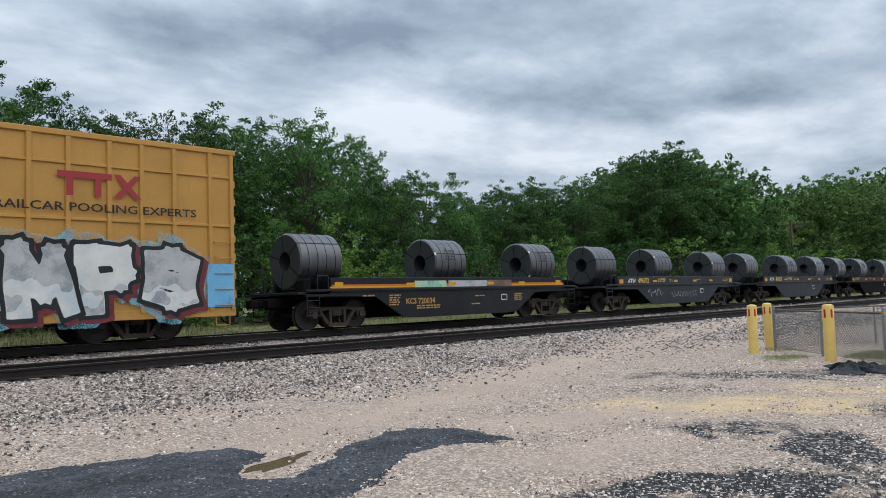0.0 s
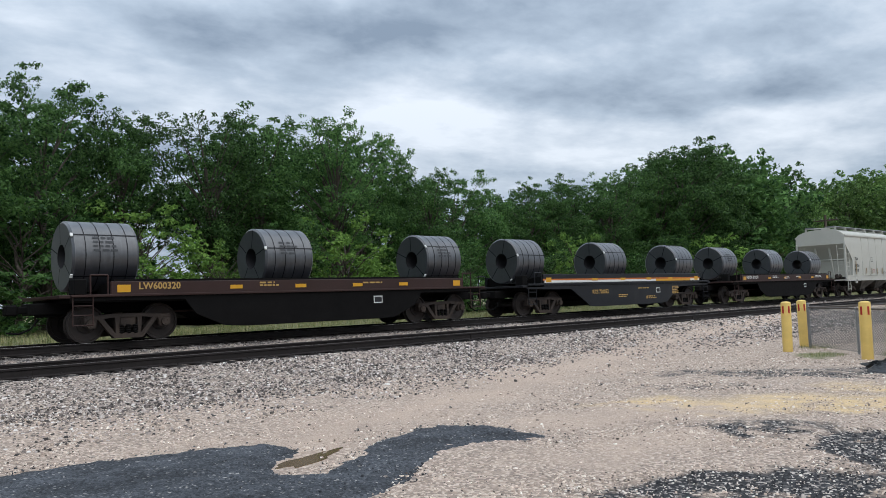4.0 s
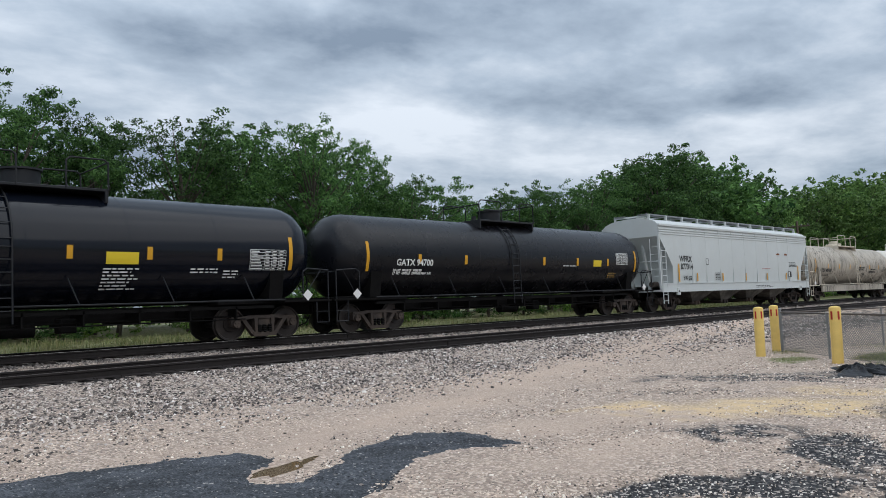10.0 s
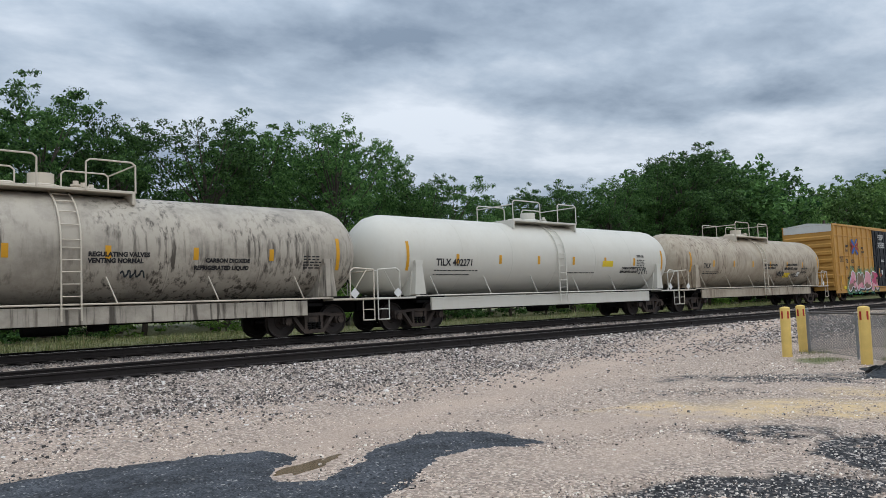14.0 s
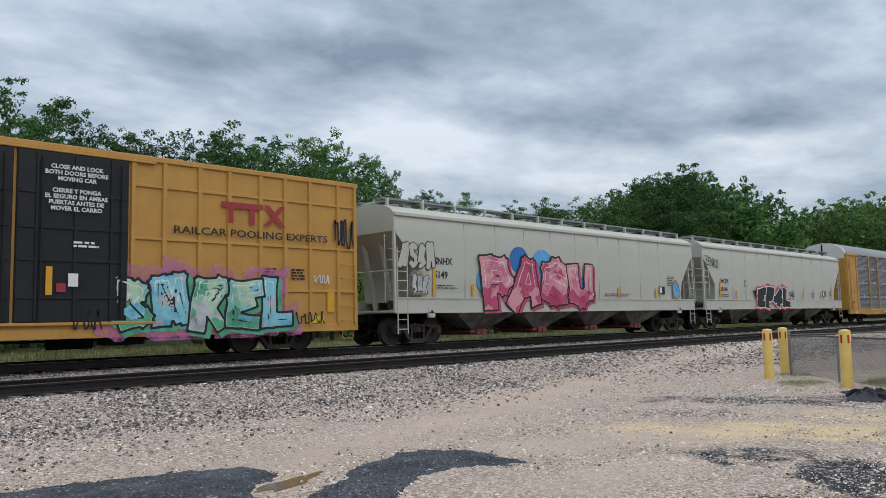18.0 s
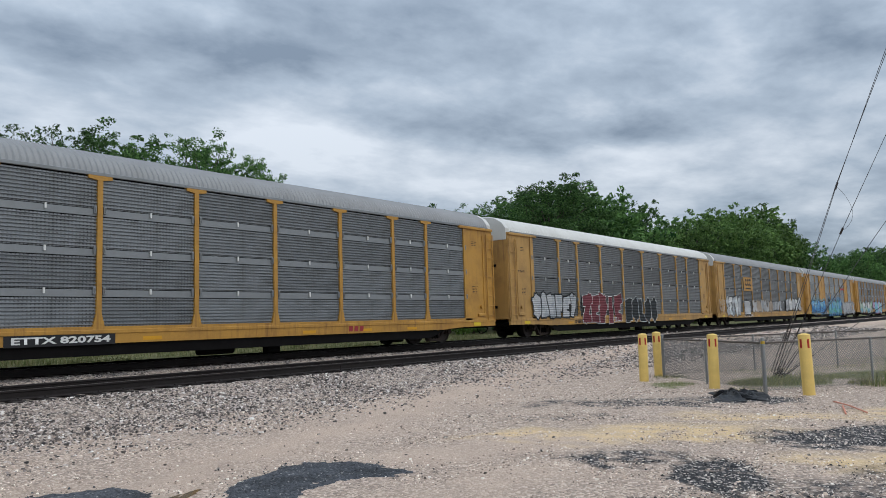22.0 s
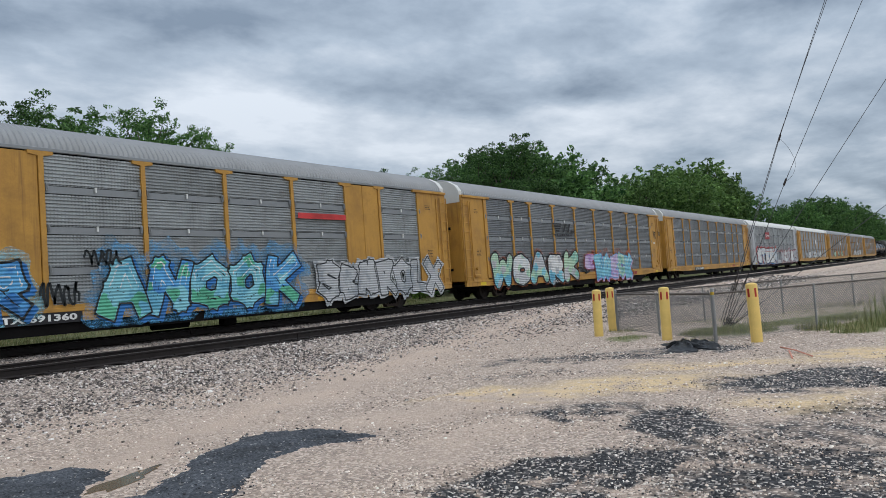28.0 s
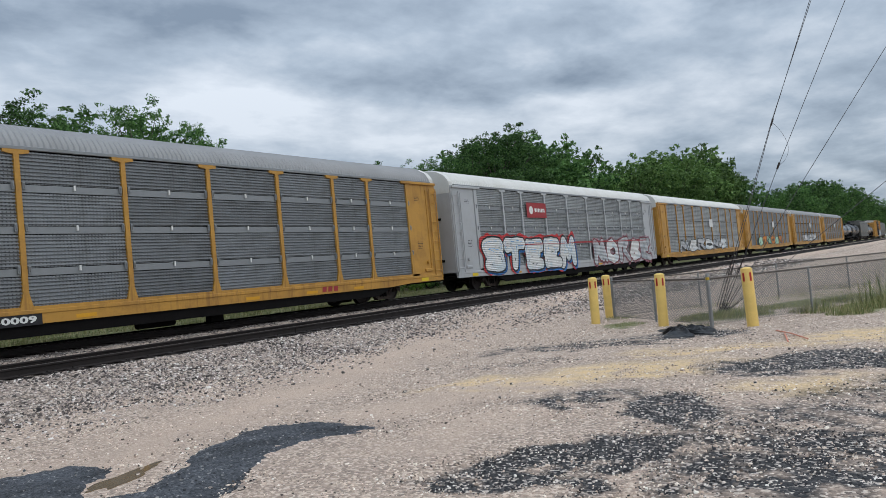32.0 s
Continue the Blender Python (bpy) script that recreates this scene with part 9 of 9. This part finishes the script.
# ---- loose stones ----
def stones(name, label, places, mat, seed, flat=0.6):
    """Angular stones in one mesh; places: rows of x, y, size."""
    rng = np.random.default_rng(seed)
    pl = np.array(places)
    n = len(pl)
    box = np.array([(x, y, z) for x in (-1, 1) for y in (-1, 1) for z in (-1, 1)], float) * 0.5
    v = box[None] * rng.uniform(0.45, 1.0, (n, 1, 3)) + rng.uniform(-0.17, 0.17, (n, 8, 3))
    v[:, :, 2] *= flat
    top = v[:, :, 2] > 0
    v[:, :, :2] *= np.where(top, rng.uniform(0.35, 0.95, (n, 1)), 1.0)[:, :, None]
    a = rng.uniform(0, 2 * np.pi, n)
    c, s = np.cos(a)[:, None], np.sin(a)[:, None]
    size = pl[:, 2][:, None]
    z0 = np.array([ground_z(x, y) for x, y in pl[:, :2]])[:, None] + pl[:, 3][:, None]
    w3 = np.stack([(v[:, :, 0] * c - v[:, :, 1] * s) * size + pl[:, 0][:, None], (v[:, :, 0] * s + v[:, :, 1] * c) * size + pl[:, 1][:, None], v[:, :, 2] * size + z0 + size * 0.13], 2)
    quads = np.array([(0, 1, 3, 2), (4, 6, 7, 5), (0, 4, 5, 1), (2, 3, 7, 6), (1, 5, 7, 3)])
    idx = (quads[None] + (np.arange(n) * 8)[:, None, None]).ravel()
    me = bpy.data.meshes.new(name)
    me.vertices.add(n * 8)
    me.vertices.foreach_set("co", w3.ravel())
    me.loops.add(len(idx))
    me.loops.foreach_set("vertex_index", idx)
    k = len(idx) // 4
    me.polygons.add(k)
    me.polygons.foreach_set("loop_start", np.arange(k) * 4)
    me.polygons.foreach_set("loop_total", np.full(k, 4))
    me.update(calc_edges=True)
    me.materials.append(mat)
    return tagged(new(name, me), label, "gravel", kind="stuff")


pale_stone = island_material("limestone_chips", [(0.0, (0.061, 0.05, 0.043)), (0.10, (0.143, 0.11, 0.091)), (0.22, (0.337, 0.26, 0.207)), (0.6, (0.592, 0.465, 0.376)), (0.85, (0.775, 0.66, 0.555)), (1.0, (0.877, 0.83, 0.743))], 0.85)
ballast_stone = island_material("ballast_stone", [(0.0, (0.030, 0.027, 0.026)), (0.36, (0.10, 0.085, 0.078)), (0.64, (0.28, 0.230, 0.205)), (0.88, (0.55, 0.485, 0.440)), (1.0, (0.78, 0.74, 0.70))], 0.85)
tar_stone = island_material("tarred_stone", [(0.0, (0.014, 0.014, 0.016)), (0.52, (0.030, 0.030, 0.034)), (0.62, (0.20, 0.172, 0.152)), (0.78, (0.58, 0.50, 0.44)), (1.0, (0.82, 0.77, 0.71))], 0.75)


def mound_cover(x, y):
    return float(inside_by(np.array([x]), np.array([y]), MOUND)[0]) if -3 < x < 7.3 and 4.3 < y < 9.1 else -1.0


rnd = random.Random(93)
lot, tarred, bed, between, mill = [], [], [], [], []
while len(lot) + len(tarred) < 66000:
    r = 3.0 + 21.0 * rnd.random() ** 1.35
    az = radians(rnd.uniform(-8, 98))
    x, y = r * math.sin(az), r * math.cos(az)
    if y > 13.0 or (r > 20 and rnd.random() < 0.5):
        continue
    oil, sand, grass, coarse = zone(x, y)
    clump = 0.5 + 0.8 * n2(x, y, 0.7, 4) + 0.55 * n2(x, y, 2.6, 5)
    p = (0.25 + clump) * (1 - 0.94 * smooth_track(x, y)) * (1 - 0.25 * sand) * (1 - 0.7 * grass) * (1 + 0.7 * oil)
    if rnd.random() > p:
        continue
    if blob(x, y, 4.46, 6.93, 0.78, 0.24, 26, 0.1) > 0.4:
        continue
    mc = mound_cover(x, y)
    size = min(0.075, 0.0165 * (1 + 0.045 * r) * math.exp(rnd.gauss(0, 0.34)))
    if mc > 0.05:
        if rnd.random() < 0.25:
            mill.append((x, y, size * 0.8, 0.045))
    elif rnd.random() < oil or (mc > -0.4 and rnd.random() < 0.4 + mc):
        tarred.append((x, y, size * 0.68, 0))
    else:
        lot.append((x, y, size * 0.72, 0))
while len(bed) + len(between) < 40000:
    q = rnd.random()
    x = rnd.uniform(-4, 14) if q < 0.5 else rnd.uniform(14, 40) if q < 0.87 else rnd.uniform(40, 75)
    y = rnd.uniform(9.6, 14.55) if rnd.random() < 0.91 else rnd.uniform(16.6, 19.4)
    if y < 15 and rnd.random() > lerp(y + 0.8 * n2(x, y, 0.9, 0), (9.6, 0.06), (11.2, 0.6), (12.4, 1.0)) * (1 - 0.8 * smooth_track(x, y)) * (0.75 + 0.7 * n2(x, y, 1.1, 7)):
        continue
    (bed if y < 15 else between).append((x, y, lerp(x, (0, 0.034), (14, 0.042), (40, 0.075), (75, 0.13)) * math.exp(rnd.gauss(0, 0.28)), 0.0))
stones("gravel", "loose pale pinkish crushed stone of the lot", lot, pale_stone, 1)
stones("tarred_gravel", "black tarred stones on the oily patches", tarred, tar_stone, 2)
stones("ballast", "coarse angular grey-pink ballast beside the tracks", bed, ballast_stone, 3)
# darker version of the ballast colours for the stones between the tracks
darker_stone = island_material("darker_ballast_stone", [(0.0, (0.03, 0.027, 0.026)), (0.5, (0.09, 0.078, 0.072)), (0.85, (0.17, 0.15, 0.14)), (1.0, (0.34, 0.31, 0.29))], 0.85)
stones("dirty_ballast", "darker ballast between the two tracks", between, darker_stone, 4)
mill_stone = island_material("millings_chip", [(0.0, (0.022, 0.024, 0.028)), (0.9, (0.075, 0.078, 0.086)), (0.96, (0.12, 0.115, 0.11)), (1.0, (0.35, 0.33, 0.31))], 0.75)
stones("millings", "loose dark chips on the asphalt mound", mill, mill_stone, 5)
big_stone = Geo().lathe([(-0.35, 0.30), (-0.1, 0.48), (0.18, 0.42), (0.34, 0.2), (0.38, 0.01)], (0, 0, 0), "z", 7).mesh("stone", pale_stone, sharp=25)
dark_clod = Geo().lathe([(-0.35, 0.34), (-0.1, 0.5), (0.2, 0.38), (0.33, 0.15), (0.36, 0.01)], (0, 0, 0), "z", 7).mesh("clod", tar_stone, sharp=25)
for i in range(46):
    x, y = rnd.uniform(4, 16), rnd.uniform(2, 9.6)
    dark = i % 2 == 0
    ob = new("clod" if dark else "stone", dark_clod if dark else big_stone)
    s = rnd.uniform(0.035, 0.065)
    ob.matrix_basis = pose(x, y, ground_z(x, y) + s * 0.2, rnd.uniform(-15, 15), rnd.uniform(-15, 15), rnd.uniform(0, 360)) @ Matrix.Diagonal((s * 1.2, s * 0.85, s * 0.8, 1))
    if dark:
        tagged(ob, "single dark tarred clod lying on the gravel", "clod", "dark clods on the lot")
    else:
        tagged(ob, "single larger pale stone lying on the gravel", "stone", "larger stones on the lot")

# ---- what moves ----
def motions():
    """The train goes by towards -x, a little faster towards the end; the wheels roll."""
    times = [i * 2.0 for i in range(17)]
    for ob, u, y, z in MOVING:
        walk(ob, [(t, pose(u - speed_s(t), TRACK_Y + y, TOR + z)) for t in times])
    first = WHEELSETS[0]
    walk(first, [(i / 30, Matrix.Rotation(-speed_s(i / 30) / 0.458, 4, "Y")) for i in range(961)])
    for ws in WHEELSETS[1:]:
        ws.rotation_mode = "QUATERNION"
        ad = ws.animation_data_create()
        ad.action = first.animation_data.action
        ad.action_slot = first.animation_data.action_slot


motions()
